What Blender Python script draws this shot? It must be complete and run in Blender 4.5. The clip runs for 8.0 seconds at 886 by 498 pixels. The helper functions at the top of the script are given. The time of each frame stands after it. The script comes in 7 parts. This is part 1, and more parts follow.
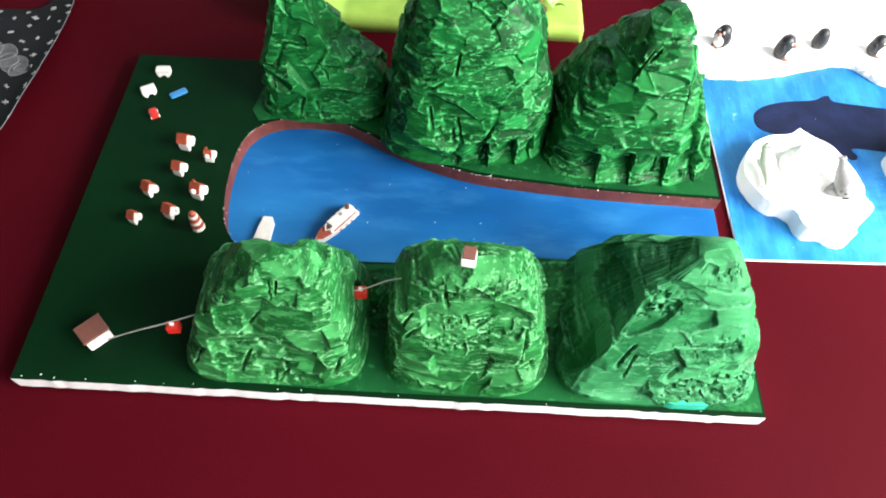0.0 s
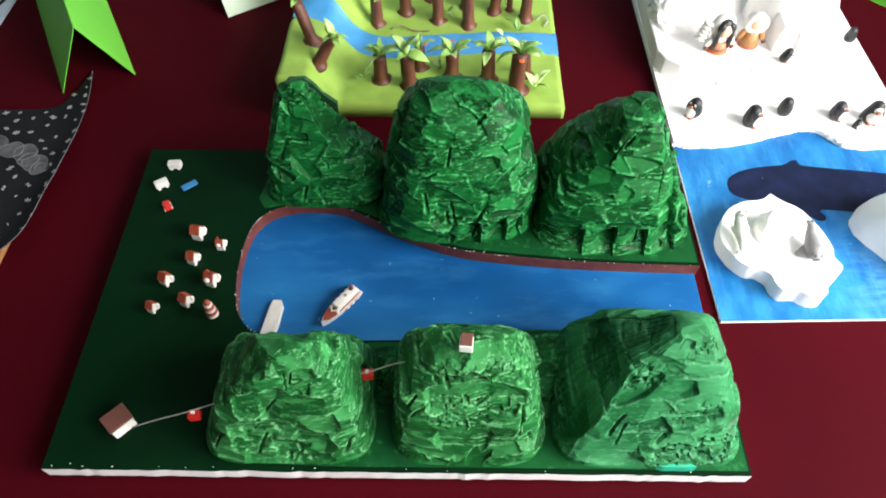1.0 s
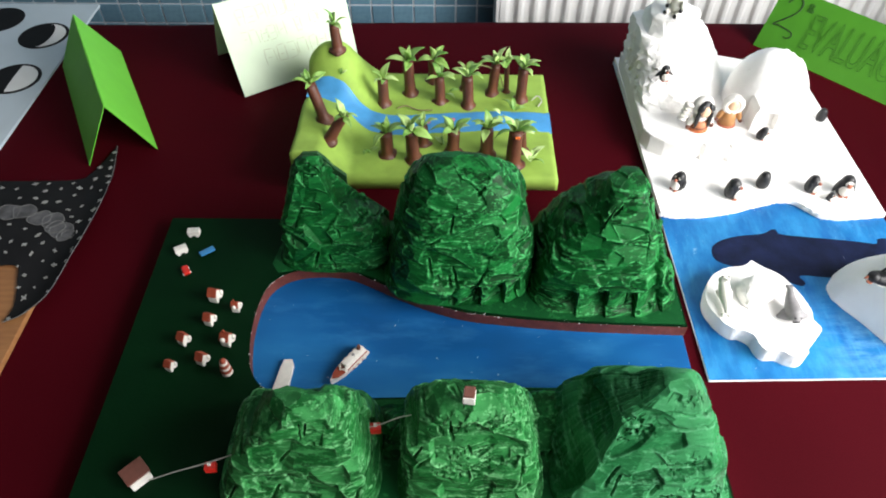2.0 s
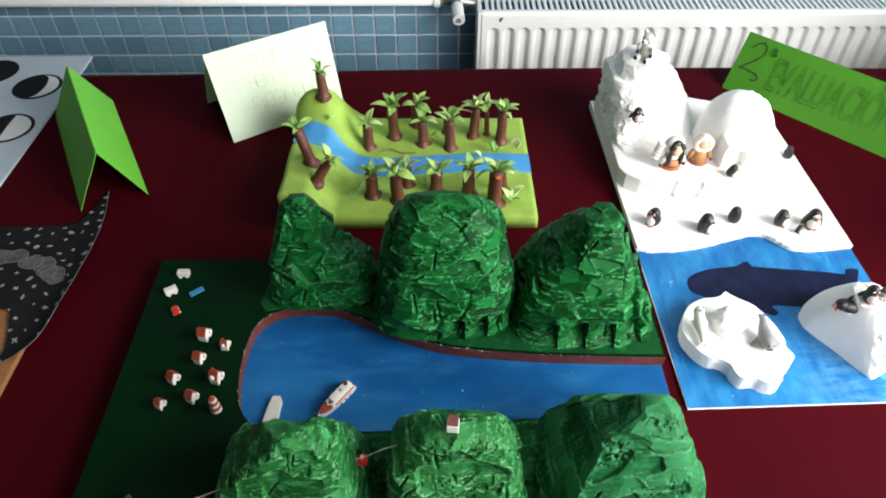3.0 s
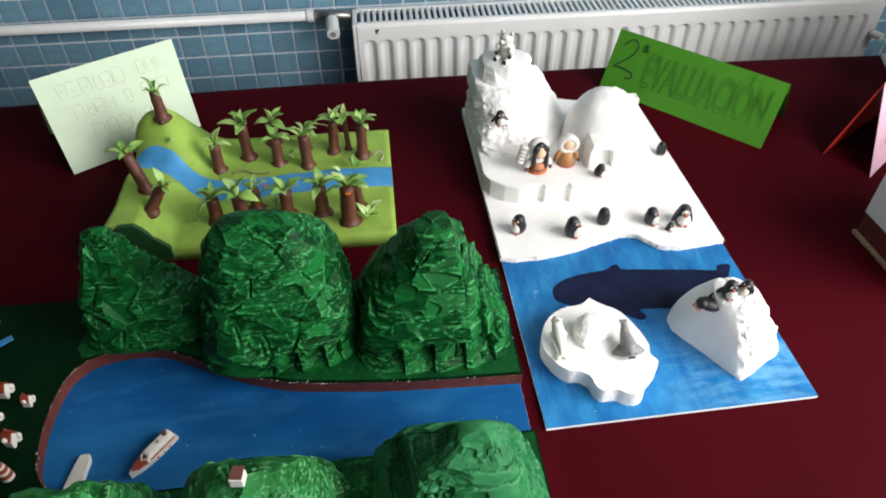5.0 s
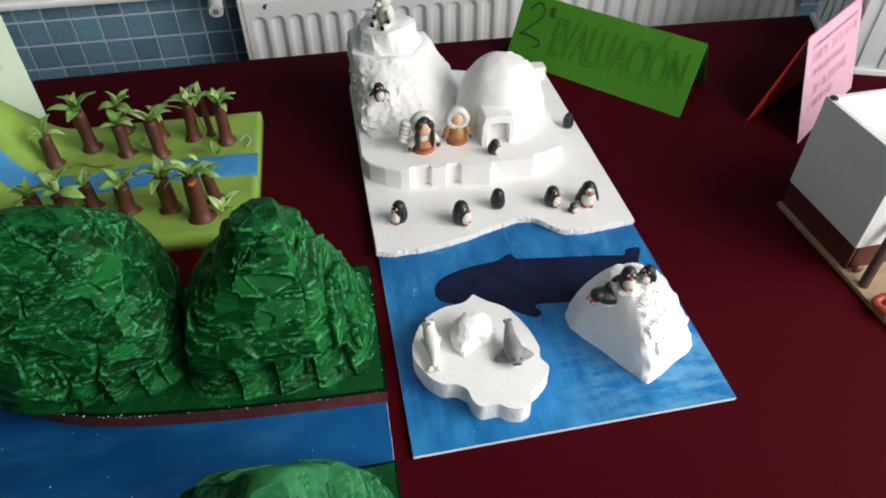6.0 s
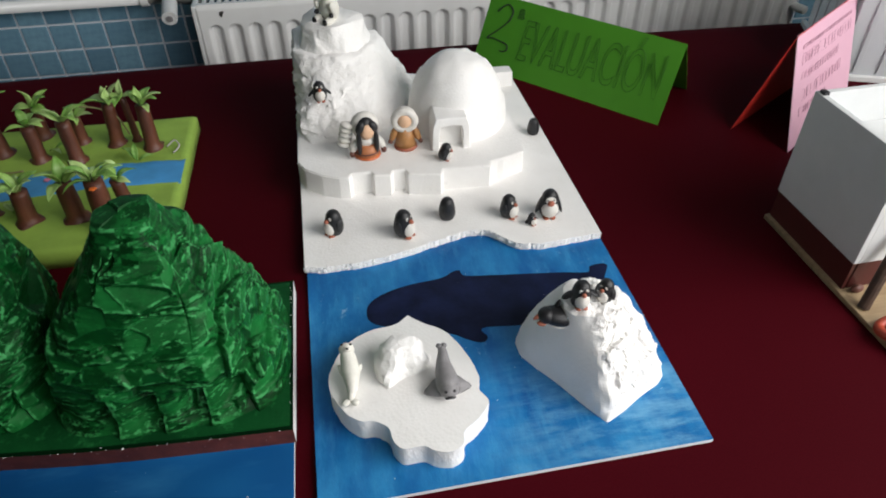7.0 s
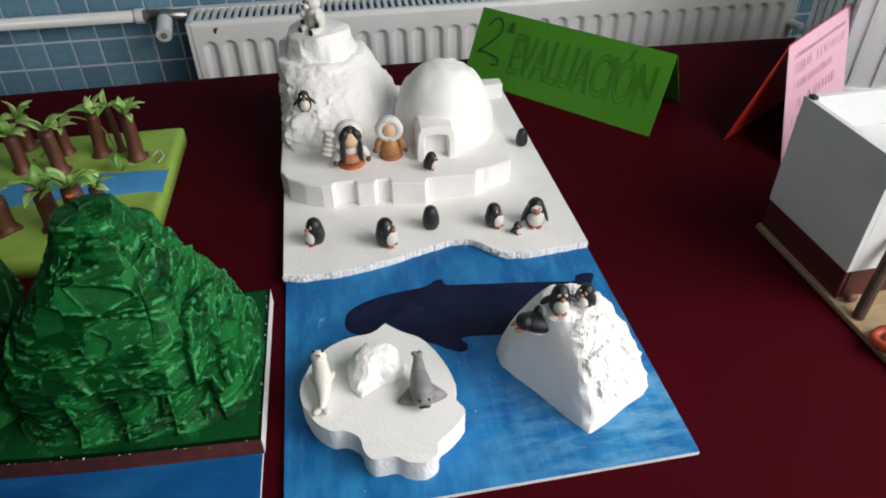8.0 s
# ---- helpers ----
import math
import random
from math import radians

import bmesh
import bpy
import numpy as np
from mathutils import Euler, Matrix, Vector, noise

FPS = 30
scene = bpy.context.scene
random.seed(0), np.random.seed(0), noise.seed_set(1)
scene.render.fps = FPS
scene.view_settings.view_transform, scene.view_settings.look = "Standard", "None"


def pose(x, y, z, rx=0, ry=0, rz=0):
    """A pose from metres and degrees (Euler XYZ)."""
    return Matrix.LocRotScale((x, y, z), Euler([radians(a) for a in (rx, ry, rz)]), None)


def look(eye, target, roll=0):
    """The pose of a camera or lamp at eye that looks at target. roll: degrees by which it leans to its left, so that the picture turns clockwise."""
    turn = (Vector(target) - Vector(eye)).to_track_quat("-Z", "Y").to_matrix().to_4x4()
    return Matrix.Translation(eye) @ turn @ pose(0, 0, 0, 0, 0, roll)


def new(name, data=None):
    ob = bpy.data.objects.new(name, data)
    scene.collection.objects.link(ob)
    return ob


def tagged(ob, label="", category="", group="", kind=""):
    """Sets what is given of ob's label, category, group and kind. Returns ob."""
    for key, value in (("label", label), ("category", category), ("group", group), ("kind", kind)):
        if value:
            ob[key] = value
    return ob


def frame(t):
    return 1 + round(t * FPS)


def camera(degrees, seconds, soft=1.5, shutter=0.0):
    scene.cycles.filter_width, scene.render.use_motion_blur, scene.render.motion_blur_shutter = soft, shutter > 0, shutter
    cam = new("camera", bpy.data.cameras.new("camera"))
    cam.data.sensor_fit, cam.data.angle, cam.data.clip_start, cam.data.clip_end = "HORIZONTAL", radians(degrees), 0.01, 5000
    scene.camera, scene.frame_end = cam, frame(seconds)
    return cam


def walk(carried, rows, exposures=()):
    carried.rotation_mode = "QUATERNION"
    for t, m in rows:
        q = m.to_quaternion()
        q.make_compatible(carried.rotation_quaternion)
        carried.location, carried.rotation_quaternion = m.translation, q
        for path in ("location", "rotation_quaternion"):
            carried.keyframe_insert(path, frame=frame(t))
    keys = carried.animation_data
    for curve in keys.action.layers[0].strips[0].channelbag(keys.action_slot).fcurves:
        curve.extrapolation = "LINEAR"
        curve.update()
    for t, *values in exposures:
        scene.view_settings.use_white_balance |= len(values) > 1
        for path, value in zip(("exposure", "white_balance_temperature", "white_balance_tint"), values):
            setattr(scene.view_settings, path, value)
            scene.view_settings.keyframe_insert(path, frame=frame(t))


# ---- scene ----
import itertools

cam = camera(66.2, 8.0, soft=1.9)
PATH = [
    (0, (0.394, -0.209, 1.354), (0.367, 0.853, -0.34), 1.8),
    (0.5, (0.399, -0.198, 1.393), (0.368, 0.903, -0.277), -0.7),
    (1, (0.395, -0.203, 1.417), (0.367, 0.957, -0.211), -0.6),
    (1.5, (0.391, -0.22, 1.439), (0.362, 1.021, -0.129), -0.5),
    (2.8, (0.388, -0.266, 1.465), (0.392, 1.144, 0.047), 0.3),
    (3, (0.395, -0.267, 1.467), (0.408, 1.15, 0.055), -0.0),
    (3.5, (0.42, -0.262, 1.462), (0.481, 1.156, 0.053), 0.0),
    (4, (0.442, -0.264, 1.454), (0.515, 1.154, 0.046), 0.0),
    (4.5, (0.479, -0.257, 1.44), (0.597, 1.185, 0.059), 0.4),
    (5, (0.542, -0.225, 1.411), (0.684, 1.23, 0.047), -0.5),
    (5.2, (0.57, -0.206, 1.392), (0.761, 1.224, 0.007), 0.1),
    (6.3, (0.698, -0.128, 1.288), (0.934, 1.324, -0.067), -0.7),
    (6.5, (0.712, -0.117, 1.27), (0.937, 1.359, -0.062), -1.1),
    (7, (0.748, -0.096, 1.232), (0.983, 1.404, -0.07), -0.6),
    (7.5, (0.759, -0.094, 1.215), (0.957, 1.436, -0.057), -1.0),
    (8, (0.773, -0.099, 1.208), (0.996, 1.451, -0.035), -1.0),
]
walk(cam, [(t, look(eye, target, roll)) for t, eye, target, roll in PATH],
     exposures=[(0.0, 1.52), (0.5, 1.26), (1.0, 0.90), (1.5, 0.69), (3.5, 0.38), (4.5, 0.12), (5.2, -0.17), (6.4, -0.74), (8.0, -0.83)])

# ---- light ----
world = bpy.data.worlds.new("sky")
scene.world = world
world.use_nodes = True
wn = world.node_tree
sky = wn.nodes.new("ShaderNodeTexSky")
sky.sky_type, sky.sun_disc = "NISHITA", False
sky.sun_elevation, sky.sun_rotation = radians(48), radians(100)
wn.nodes["Background"].inputs["Strength"].default_value = 0.1
wn.links.new(sky.outputs[0], wn.nodes["Background"].inputs["Color"])


def window_light(name, at, target, w, h, watts, colour):
    """The sky's light in a window opening."""
    data = bpy.data.lights.new(name, "AREA")
    data.shape, data.size, data.size_y, data.energy, data.color = "RECTANGLE", w, h, watts, colour
    ob = new(name, data)
    ob.matrix_world = look(at, target)


window_light("window_light_east", (1.97, -0.32, 1.62), (0.2, 0.12, 0.9), 1.14, 1.15, 54, (1.0, 0.983, 0.948))
window_light("window_light_south", (1.46, -1.12, 1.65), (1.0, 0.0, 1.0), 0.86, 1.2, 16, (0.99, 0.99, 1.0))


# ---- materials ----
class Mat:
    """A node material built step by step."""

    def __init__(self, name, rough=0.6, metal=0.0, spec=0.5):
        self.m = bpy.data.materials.new(name)
        self.m.use_nodes = True
        self.t = self.m.node_tree
        self.b = self.t.nodes["Principled BSDF"]
        self.b.inputs["Roughness"].default_value = rough
        self.b.inputs["Metallic"].default_value = metal
        self.b.inputs["Specular IOR Level"].default_value = spec
        self.co = self.t.nodes.new("ShaderNodeTexCoord").outputs["Object"]

    def node(self, kind, **sets):
        n = self.t.nodes.new(kind)
        for k, v in sets.items():
            n.inputs[k.replace("_", " ")].default_value = v
        return n

    def link(self, a, b):
        self.t.links.new(a, b)

    def coords(self, sx=1, sy=1, sz=1):
        n = self.node("ShaderNodeMapping")
        n.inputs["Scale"].default_value = (sx, sy, sz)
        self.link(self.co, n.inputs["Vector"])
        return n.outputs[0]

    def noise(self, scale, detail=4, stretch=(1, 1, 1), rough=0.55):
        n = self.node("ShaderNodeTexNoise", Scale=scale, Detail=detail, Roughness=rough)
        self.link(self.coords(*stretch), n.inputs["Vector"])
        return n.outputs["Fac"]

    def cells(self, scale, stretch=(1, 1, 1), out="Distance"):
        n = self.node("ShaderNodeTexVoronoi", Scale=scale)
        self.link(self.coords(*stretch), n.inputs["Vector"])
        return n.outputs[out]

    def ramp(self, fac, stops):
        n = self.node("ShaderNodeValToRGB")
        e = n.color_ramp.elements
        while len(e) < len(stops):
            e.new(0.5)
        for i, (p, c) in enumerate(stops):
            e[i].position, e[i].color = p, (*c, 1) if len(c) == 3 else (c[0], c[0], c[0], 1)
        self.link(fac, n.inputs["Fac"])
        return n.outputs["Color"]

    def mix(self, fac, a, b, mode="MIX"):
        n = self.t.nodes.new("ShaderNodeMix")
        n.data_type, n.blend_type = "RGBA", mode
        for v, i in ((fac, 0), (a, 6), (b, 7)):
            if isinstance(v, (int, float)):
                n.inputs[i].default_value = v
            elif isinstance(v, tuple):
                n.inputs[i].default_value = (*v, 1)
            else:
                self.link(v, n.inputs[i])
        return n.outputs[2]

    def colour(self, c):
        if isinstance(c, tuple):
            self.b.inputs["Base Color"].default_value = (*c, 1)
        else:
            self.link(c, self.b.inputs["Base Color"])

    def bump(self, height, strength=0.3, distance=0.002):
        n = self.node("ShaderNodeBump", Strength=strength, Distance=distance)
        self.link(height, n.inputs["Height"])
        if self.b.inputs["Normal"].links:
            self.link(self.b.inputs["Normal"].links[0].from_socket, n.inputs["Normal"])
        self.link(n.outputs[0], self.b.inputs["Normal"])

    def rough(self, fac, lo, hi):
        self.link(self.ramp(fac, [(0.3, (lo,)), (0.7, (hi,))]), self.b.inputs["Roughness"])

    def random(self):
        return self.t.nodes.new("ShaderNodeObjectInfo").outputs["Random"]


def plain(name, c, rough=0.6, vary=0.12, scale=60, bump=0.15, metal=0.0, spec=0.5):
    """A painted or moulded surface with slight mottling at two scales."""
    k = Mat(name, rough, metal, spec)
    lo = tuple(v * (1 - vary) for v in c)
    hi = tuple(min(1, v * (1 + vary)) for v in c)
    a = k.ramp(k.noise(scale), [(0.3, lo), (0.7, hi)])
    k.colour(k.mix(k.ramp(k.noise(scale * 0.17), [(0.35, (0.0,)), (0.65, (0.3,))]), a, lo))
    k.bump(k.noise(scale * 6), bump, 0.001)
    return k.m


def make_cloth():
    k = Mat("maroon_tablecloth", 0.7, spec=0.035)
    big = k.ramp(k.noise(2.2, 3), [(0.3, (0.0396, 0.000792, 0.002992)), (0.7, (0.05808, 0.001584, 0.005104))])
    k.colour(k.mix(0.25, big, k.ramp(k.noise(700, 2), [(0.3, (0.02816, 0.000704, 0.002816)), (0.7, (0.08096, 0.003696, 0.00924))])))
    k.bump(k.noise(420, 2), 0.15, 0.0006)
    return k.m


def make_hill(name, deep, mid, pale, chalk, much):
    """Brushed acrylic greens on carved foam: each chip took its own coat, with dry pale strokes and paler convex
    ridges.
    """
    k = Mat(name, 0.5, spec=0.12)
    own = k.t.nodes.new("ShaderNodeAttribute")
    own.attribute_name = "coat"
    convex = k.t.nodes.new("ShaderNodeAttribute")
    convex.attribute_name = "convexity"
    coat = k.ramp(own.outputs["Fac"], [(0.0, deep), (0.5, mid), (0.95, pale)])
    coat = k.mix(k.ramp(k.noise(26, 4), [(0.40, (0.0,)), (0.62, (0.6,))]), coat, deep)
    brush = k.ramp(k.noise(120, 6, (0.6, 0.6, 1.5), 0.74), [(0.49, (0.0,)), (0.57, (0.8,))])
    coat = k.mix(k.mix(1.0, brush, k.ramp(k.noise(18, 3), [(0.38, (0.25,)), (0.58, (1.0,))]), "MULTIPLY"), coat, pale)
    dry = k.ramp(k.noise(210, 5, (0.6, 0.6, 1.6), 0.7), [(0.56, (0.0,)), (0.62, (0.9 * much,))])
    big = k.ramp(k.noise(15, 3), [(0.47, (0.0,)), (0.60, (1.0,))])
    coat = k.mix(k.mix(1.0, dry, big, "MULTIPLY"), coat, chalk)
    # paler where the carved mesh is convex, broken up by noise
    edge = k.mix(1.0, k.ramp(convex.outputs["Fac"], [(0.15, (0.0,)), (0.5, (0.9 * much,))]), k.ramp(k.noise(160, 4, rough=0.65), [(0.46, (0.0,)), (0.56, (1.0,))]), "MULTIPLY")
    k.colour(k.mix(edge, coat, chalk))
    k.rough(k.noise(70), 0.36, 0.6)
    k.bump(k.noise(130, 6, (0.6, 0.6, 2.0), 0.72), 0.35, 0.0012)
    k.bump(k.noise(600, 3), 0.25, 0.0005)
    return k.m


def make_plain_green():
    k = Mat("dark_green_paint", 0.65, spec=0.06)
    k.colour(k.ramp(k.noise(7, 5), [(0.3, (0.0004, 0.0106, 0.0028)), (0.7, (0.0008, 0.0182, 0.0043))]))
    k.bump(k.noise(260, 4), 0.25, 0.0008)
    return k.m


def make_apron():
    k = Mat("apron_green_paint", 0.6, spec=0.1)
    c = k.ramp(k.noise(18, 5), [(0.3, (0.0028, 0.046, 0.0115)), (0.7, (0.006, 0.085, 0.020))])
    k.colour(k.mix(k.ramp(k.noise(110, 5), [(0.58, (0.0,)), (0.68, (0.6,))]), c, (0.02, 0.17, 0.045)))
    k.bump(k.noise(150, 5), 0.5, 0.0016)
    return k.m


def make_bank():
    k = Mat("brown_bank_paint", 0.6)
    c = k.ramp(k.noise(90, 4), [(0.3, (0.085, 0.018, 0.012)), (0.7, (0.15, 0.036, 0.024))])
    k.colour(k.mix(k.ramp(k.noise(300, 2), [(0.70, (0.0,)), (0.76, (1.0,))]), c, (0.35, 0.26, 0.22)))
    k.bump(k.noise(200), 0.4, 0.001)
    return k.m


def make_lake():
    k = Mat("lake_blue_paint", 0.42, spec=0.10)
    wave = k.noise(3.6, 3, (0.8, 1.5, 1), 0.5)
    c = k.ramp(wave, [(0.30, (0.0034, 0.047, 0.165)), (0.46, (0.007, 0.092, 0.28)), (0.60, (0.018, 0.160, 0.40)), (0.74, (0.075, 0.31, 0.58))])
    streak = k.ramp(k.noise(20, 5, (0.5, 1.6, 1), 0.6), [(0.50, (0.0,)), (0.74, (0.35,))])
    c = k.mix(streak, c, (0.05, 0.25, 0.52))
    c = k.mix(k.ramp(k.noise(44, 4, (0.6, 1.5, 1)), [(0.5, (0.0,)), (0.75, (0.22,))]), c, (0.005, 0.10, 0.34))
    k.colour(k.mix(k.ramp(k.noise(420, 1), [(0.81, (0.0,)), (0.82, (1.0,))]), c, (0.6, 0.65, 0.7)))
    k.bump(k.noise(120, 4, (0.5, 2, 1)), 0.15, 0.0008)
    return k.m


def make_sea():
    k = Mat("sea_blue_paint", 0.42, spec=0.2)
    a = k.noise(10, 5, (1.5, 0.9, 1), 0.6)
    c = k.ramp(a, [(0.28, (0.004, 0.080, 0.27)), (0.48, (0.010, 0.150, 0.40)), (0.66, (0.032, 0.25, 0.54)), (0.80, (0.11, 0.39, 0.66))])
    stroke = k.ramp(k.noise(34, 6, (2.4, 0.55, 1), 0.68), [(0.50, (0.0,)), (0.68, (0.5,))])
    c = k.mix(stroke, c, (0.055, 0.30, 0.58))
    dark = k.ramp(k.noise(30, 5, (2.2, 0.6, 1), 0.62), [(0.46, (0.0,)), (0.72, (0.55,))])
    c = k.mix(dark, c, (0.006, 0.095, 0.33))
    dab = k.mix(1.0, k.ramp(k.noise(80, 5, (1.6, 0.8, 1), 0.7), [(0.60, (0.0,)), (0.66, (0.75,))]), k.ramp(k.noise(7, 3), [(0.55, (0.0,)), (0.68, (1.0,))]), "MULTIPLY")
    c = k.mix(dab, c, (0.42, 0.62, 0.78))
    # the last coat was brushed thin and pale near one corner
    far = k.t.nodes.new("ShaderNodeVectorMath")
    far.operation = "DISTANCE"
    k.link(k.co, far.inputs[0])
    far.inputs[1].default_value = (0.975, 0.215, 0.0)
    thin = k.mix(1.0, k.ramp(far.outputs["Value"], [(0.02, (1.0,)), (0.16, (0.0,))]), k.ramp(k.noise(42, 6, (0.6, 2.0, 1), 0.7), [(0.40, (0.0,)), (0.62, (0.75,))]), "MULTIPLY")
    k.colour(k.mix(thin, c, (0.16, 0.40, 0.62)))
    k.bump(k.noise(120, 5, (1.8, 0.8, 1), 0.65), 0.35, 0.0012)
    return k.m


def make_foam(name, bead=340, rough_cut=0.0):
    """White expanded polystyrene, cut or torn."""
    k = Mat(name, 0.62, spec=0.35)
    c = k.ramp(k.noise(25, 4), [(0.3, (0.89, 0.87, 0.845)), (0.7, (0.95, 0.932, 0.91))])
    c = k.mix(k.ramp(k.noise(75, 4), [(0.66, (0.0,)), (0.75, (0.35,))]), c, (0.66, 0.63, 0.60))
    k.colour(k.mix(k.ramp(k.noise(170, 2), [(0.74, (0.0,)), (0.79, (0.45,))]), c, (0.50, 0.45, 0.41)))
    k.bump(k.cells(bead), 0.2 + 0.3 * rough_cut, 0.0010)
    k.bump(k.noise(38, 5, rough=0.6), 0.22, 0.003)
    k.bump(k.ramp(k.noise(60, 5, rough=0.7), [(0.24, (0.0,)), (0.32, (1.0,))]), 0.3, 0.0014)
    if rough_cut:
        k.bump(k.noise(60, 5, rough=0.66), 0.42, 0.005)
    return k.m


def make_tile():
    k = Mat("blue_wall_tile", 0.16, spec=0.5)
    r = k.random()
    c = k.ramp(r, [(0.0, (0.150, 0.285, 0.390)), (0.5, (0.190, 0.360, 0.475)), (1.0, (0.23, 0.42, 0.54))])
    k.colour(k.mix(k.ramp(k.noise(90, 4), [(0.4, (0.0,)), (0.7, (0.35,))]), c, (0.09, 0.19, 0.30)))
    k.bump(k.noise(40, 2), 0.12, 0.001)
    return k.m


def make_wood(name, lo, hi):
    k = Mat(name, 0.5)
    k.colour(k.ramp(k.noise(16, 6, (1, 9, 9), 0.6), [(0.3, lo), (0.7, hi)]))
    k.bump(k.noise(60, 4, (1, 12, 12)), 0.2, 0.0008)
    return k.m


def make_leaf():
    k = Mat("plastic_leaf", 0.45)
    c = k.ramp(k.random(), [(0.0, (0.10, 0.28, 0.03)), (0.45, (0.29, 0.50, 0.10)), (1.0, (0.52, 0.68, 0.28))])
    k.colour(k.mix(k.ramp(k.noise(120, 3), [(0.4, (0.0,)), (0.7, (0.4,))]), c, (0.44, 0.62, 0.22)))
    k.bump(k.noise(400, 3), 0.2, 0.0006)
    return k.m


def make_trunk():
    k = Mat("brown_trunk_paint", 0.5)
    c = k.ramp(k.noise(70, 5, (1, 1, 0.35)), [(0.3, (0.065, 0.020, 0.011)), (0.7, (0.165, 0.052, 0.028))])
    k.colour(k.mix(k.ramp(k.noise(30, 3), [(0.55, (0.0,)), (0.75, (0.5,))]), c, (0.10, 0.07, 0.06)))
    k.bump(k.noise(260, 4), 0.4, 0.001)
    return k.m


HILL = make_hill("hill_green_paint", (0.0009, 0.0235, 0.0042), (0.0026, 0.064, 0.0115), (0.0095, 0.148, 0.030), (0.055, 0.32, 0.098), 1.0)
HILL_PALE = make_hill("hill_light_green_paint", (0.002944, 0.04784, 0.00874), (0.01012, 0.1122, 0.023), (0.03864, 0.2162, 0.06072), (0.138, 0.4048, 0.1656), 0.8)
HILL_GREY = make_hill("hill_blue_green_paint", (0.00414, 0.06072, 0.01564), (0.01472, 0.138, 0.0414), (0.03864, 0.2162, 0.0782), (0.1012, 0.3404, 0.1656), 0.6)
CLOTH, GREEN, APRON, BANK, LAKE, SEA = make_cloth(), make_plain_green(), make_apron(), make_bank(), make_lake(), make_sea()
FOAM, TORN, TILE, LEAF, TRUNK = make_foam("white_foam"), make_foam("torn_white_foam", 300, 0.4), make_tile(), make_leaf(), make_trunk()
TEAL = plain("teal_paint_patch", (0.03, 0.42, 0.26), 0.4)
EDGE = plain("chalky_white_edge", (0.78, 0.75, 0.73), 0.7, 0.08, 120)
GROUT = plain("pale_grout", (0.78, 0.82, 0.86), 0.8, 0.1, 90)
# walls and ceiling out of view are kept dark to cut bounced light
WALL = plain("wall_plaster", (0.17, 0.17, 0.165), 0.85, 0.05, 12)
CEIL = plain("ceiling_paint", (0.26, 0.26, 0.255), 0.9, 0.04, 12)
FLOOR = plain("floor_terrazzo", (0.20, 0.18, 0.16), 0.4, 0.25, 90)
ENAMEL = plain("radiator_white_enamel", (0.87, 0.87, 0.86), 0.32, 0.04, 20, 0.05)
SHADEFILL = plain("dark_shade_fill", (0.05, 0.05, 0.05), 0.6)
CHIP = plain("chipped_bare_metal", (0.06, 0.055, 0.05), 0.5)
METAL = plain("dull_nickel", (0.35, 0.34, 0.32), 0.35, 0.1, 80, 0.1, 0.9)
WHITEPLASTIC = plain("white_plastic", (0.75, 0.75, 0.74), 0.35, 0.03, 30, 0.03)
CARD_PALE = plain("pale_green_card", (0.74, 0.87, 0.66), 0.75, 0.03, 40, 0.05)
CARD_LIME = plain("lime_green_card", (0.16, 0.56, 0.045), 0.6, 0.04, 30, 0.05)
CARD_GREEN = plain("grass_green_card", (0.056, 0.250, 0.007), 0.6, 0.05, 30, 0.05)
CARD_PINK = plain("pink_card", (0.72, 0.42, 0.53), 0.75, 0.03, 40, 0.05)
CARD_RED = plain("red_card", (0.50, 0.022, 0.013), 0.6, 0.05, 30, 0.05)
INK_PALE = plain("faint_pencil", (0.52, 0.55, 0.36), 0.8)
INK_GREEN = plain("dark_green_pen", (0.016, 0.085, 0.004), 0.7)
INK_BLACK = plain("black_pen", (0.012, 0.02, 0.012), 0.6)
INK_GREY = plain("grey_pencil", (0.50, 0.27, 0.36), 0.8)
CLAY_WHITE = plain("white_clay", (0.72, 0.69, 0.64), 0.5, 0.08, 150, 0.3)
CLAY_RED = plain("terracotta_clay", (0.30, 0.055, 0.025), 0.5, 0.2, 150, 0.3)
CLAY_BROWN = plain("brown_clay", (0.14, 0.05, 0.035), 0.5, 0.15, 150, 0.3)
CLAY_BLACK = plain("black_clay", (0.014, 0.014, 0.016), 0.42, 0.2, 150, 0.3)
CLAY_GREY = plain("grey_clay", (0.25, 0.24, 0.245), 0.5, 0.15, 150, 0.3)
CLAY_CREAM = plain("cream_clay", (0.76, 0.74, 0.67), 0.5, 0.08, 150, 0.3)
CLAY_ORANGE = plain("orange_clay", (0.62, 0.16, 0.05), 0.5, 0.12, 150, 0.2)
CLAY_BEAK = plain("dull_orange_clay", (0.42, 0.13, 0.075), 0.5, 0.12, 150, 0.2)
CLAY_TAN = plain("tan_clay", (0.42, 0.20, 0.07), 0.5, 0.12, 150, 0.2)
CLAY_RUST = plain("rust_tan_clay", (0.46, 0.17, 0.07), 0.5, 0.12, 150, 0.2)
CLAY_SKIN = plain("peach_clay", (0.74, 0.47, 0.30), 0.5, 0.1, 150, 0.2)
CABIN_RED = plain("bright_red_paint", (0.55, 0.02, 0.012), 0.4)
CAR_BLUE = plain("sky_blue_clay", (0.04, 0.22, 0.48), 0.4)
STRING = plain("white_string", (0.48, 0.46, 0.42), 0.8)
JUNGLE = plain("lime_felt", (0.31, 0.48, 0.075), 0.75, 0.2, 22, 0.25)
RIVER = plain("river_blue_paint", (0.07, 0.33, 0.68), 0.5, 0.14, 40, 0.1)
RIDGE_END = plain("dark_ridge_end_green", (0.012, 0.08, 0.02), 0.6)
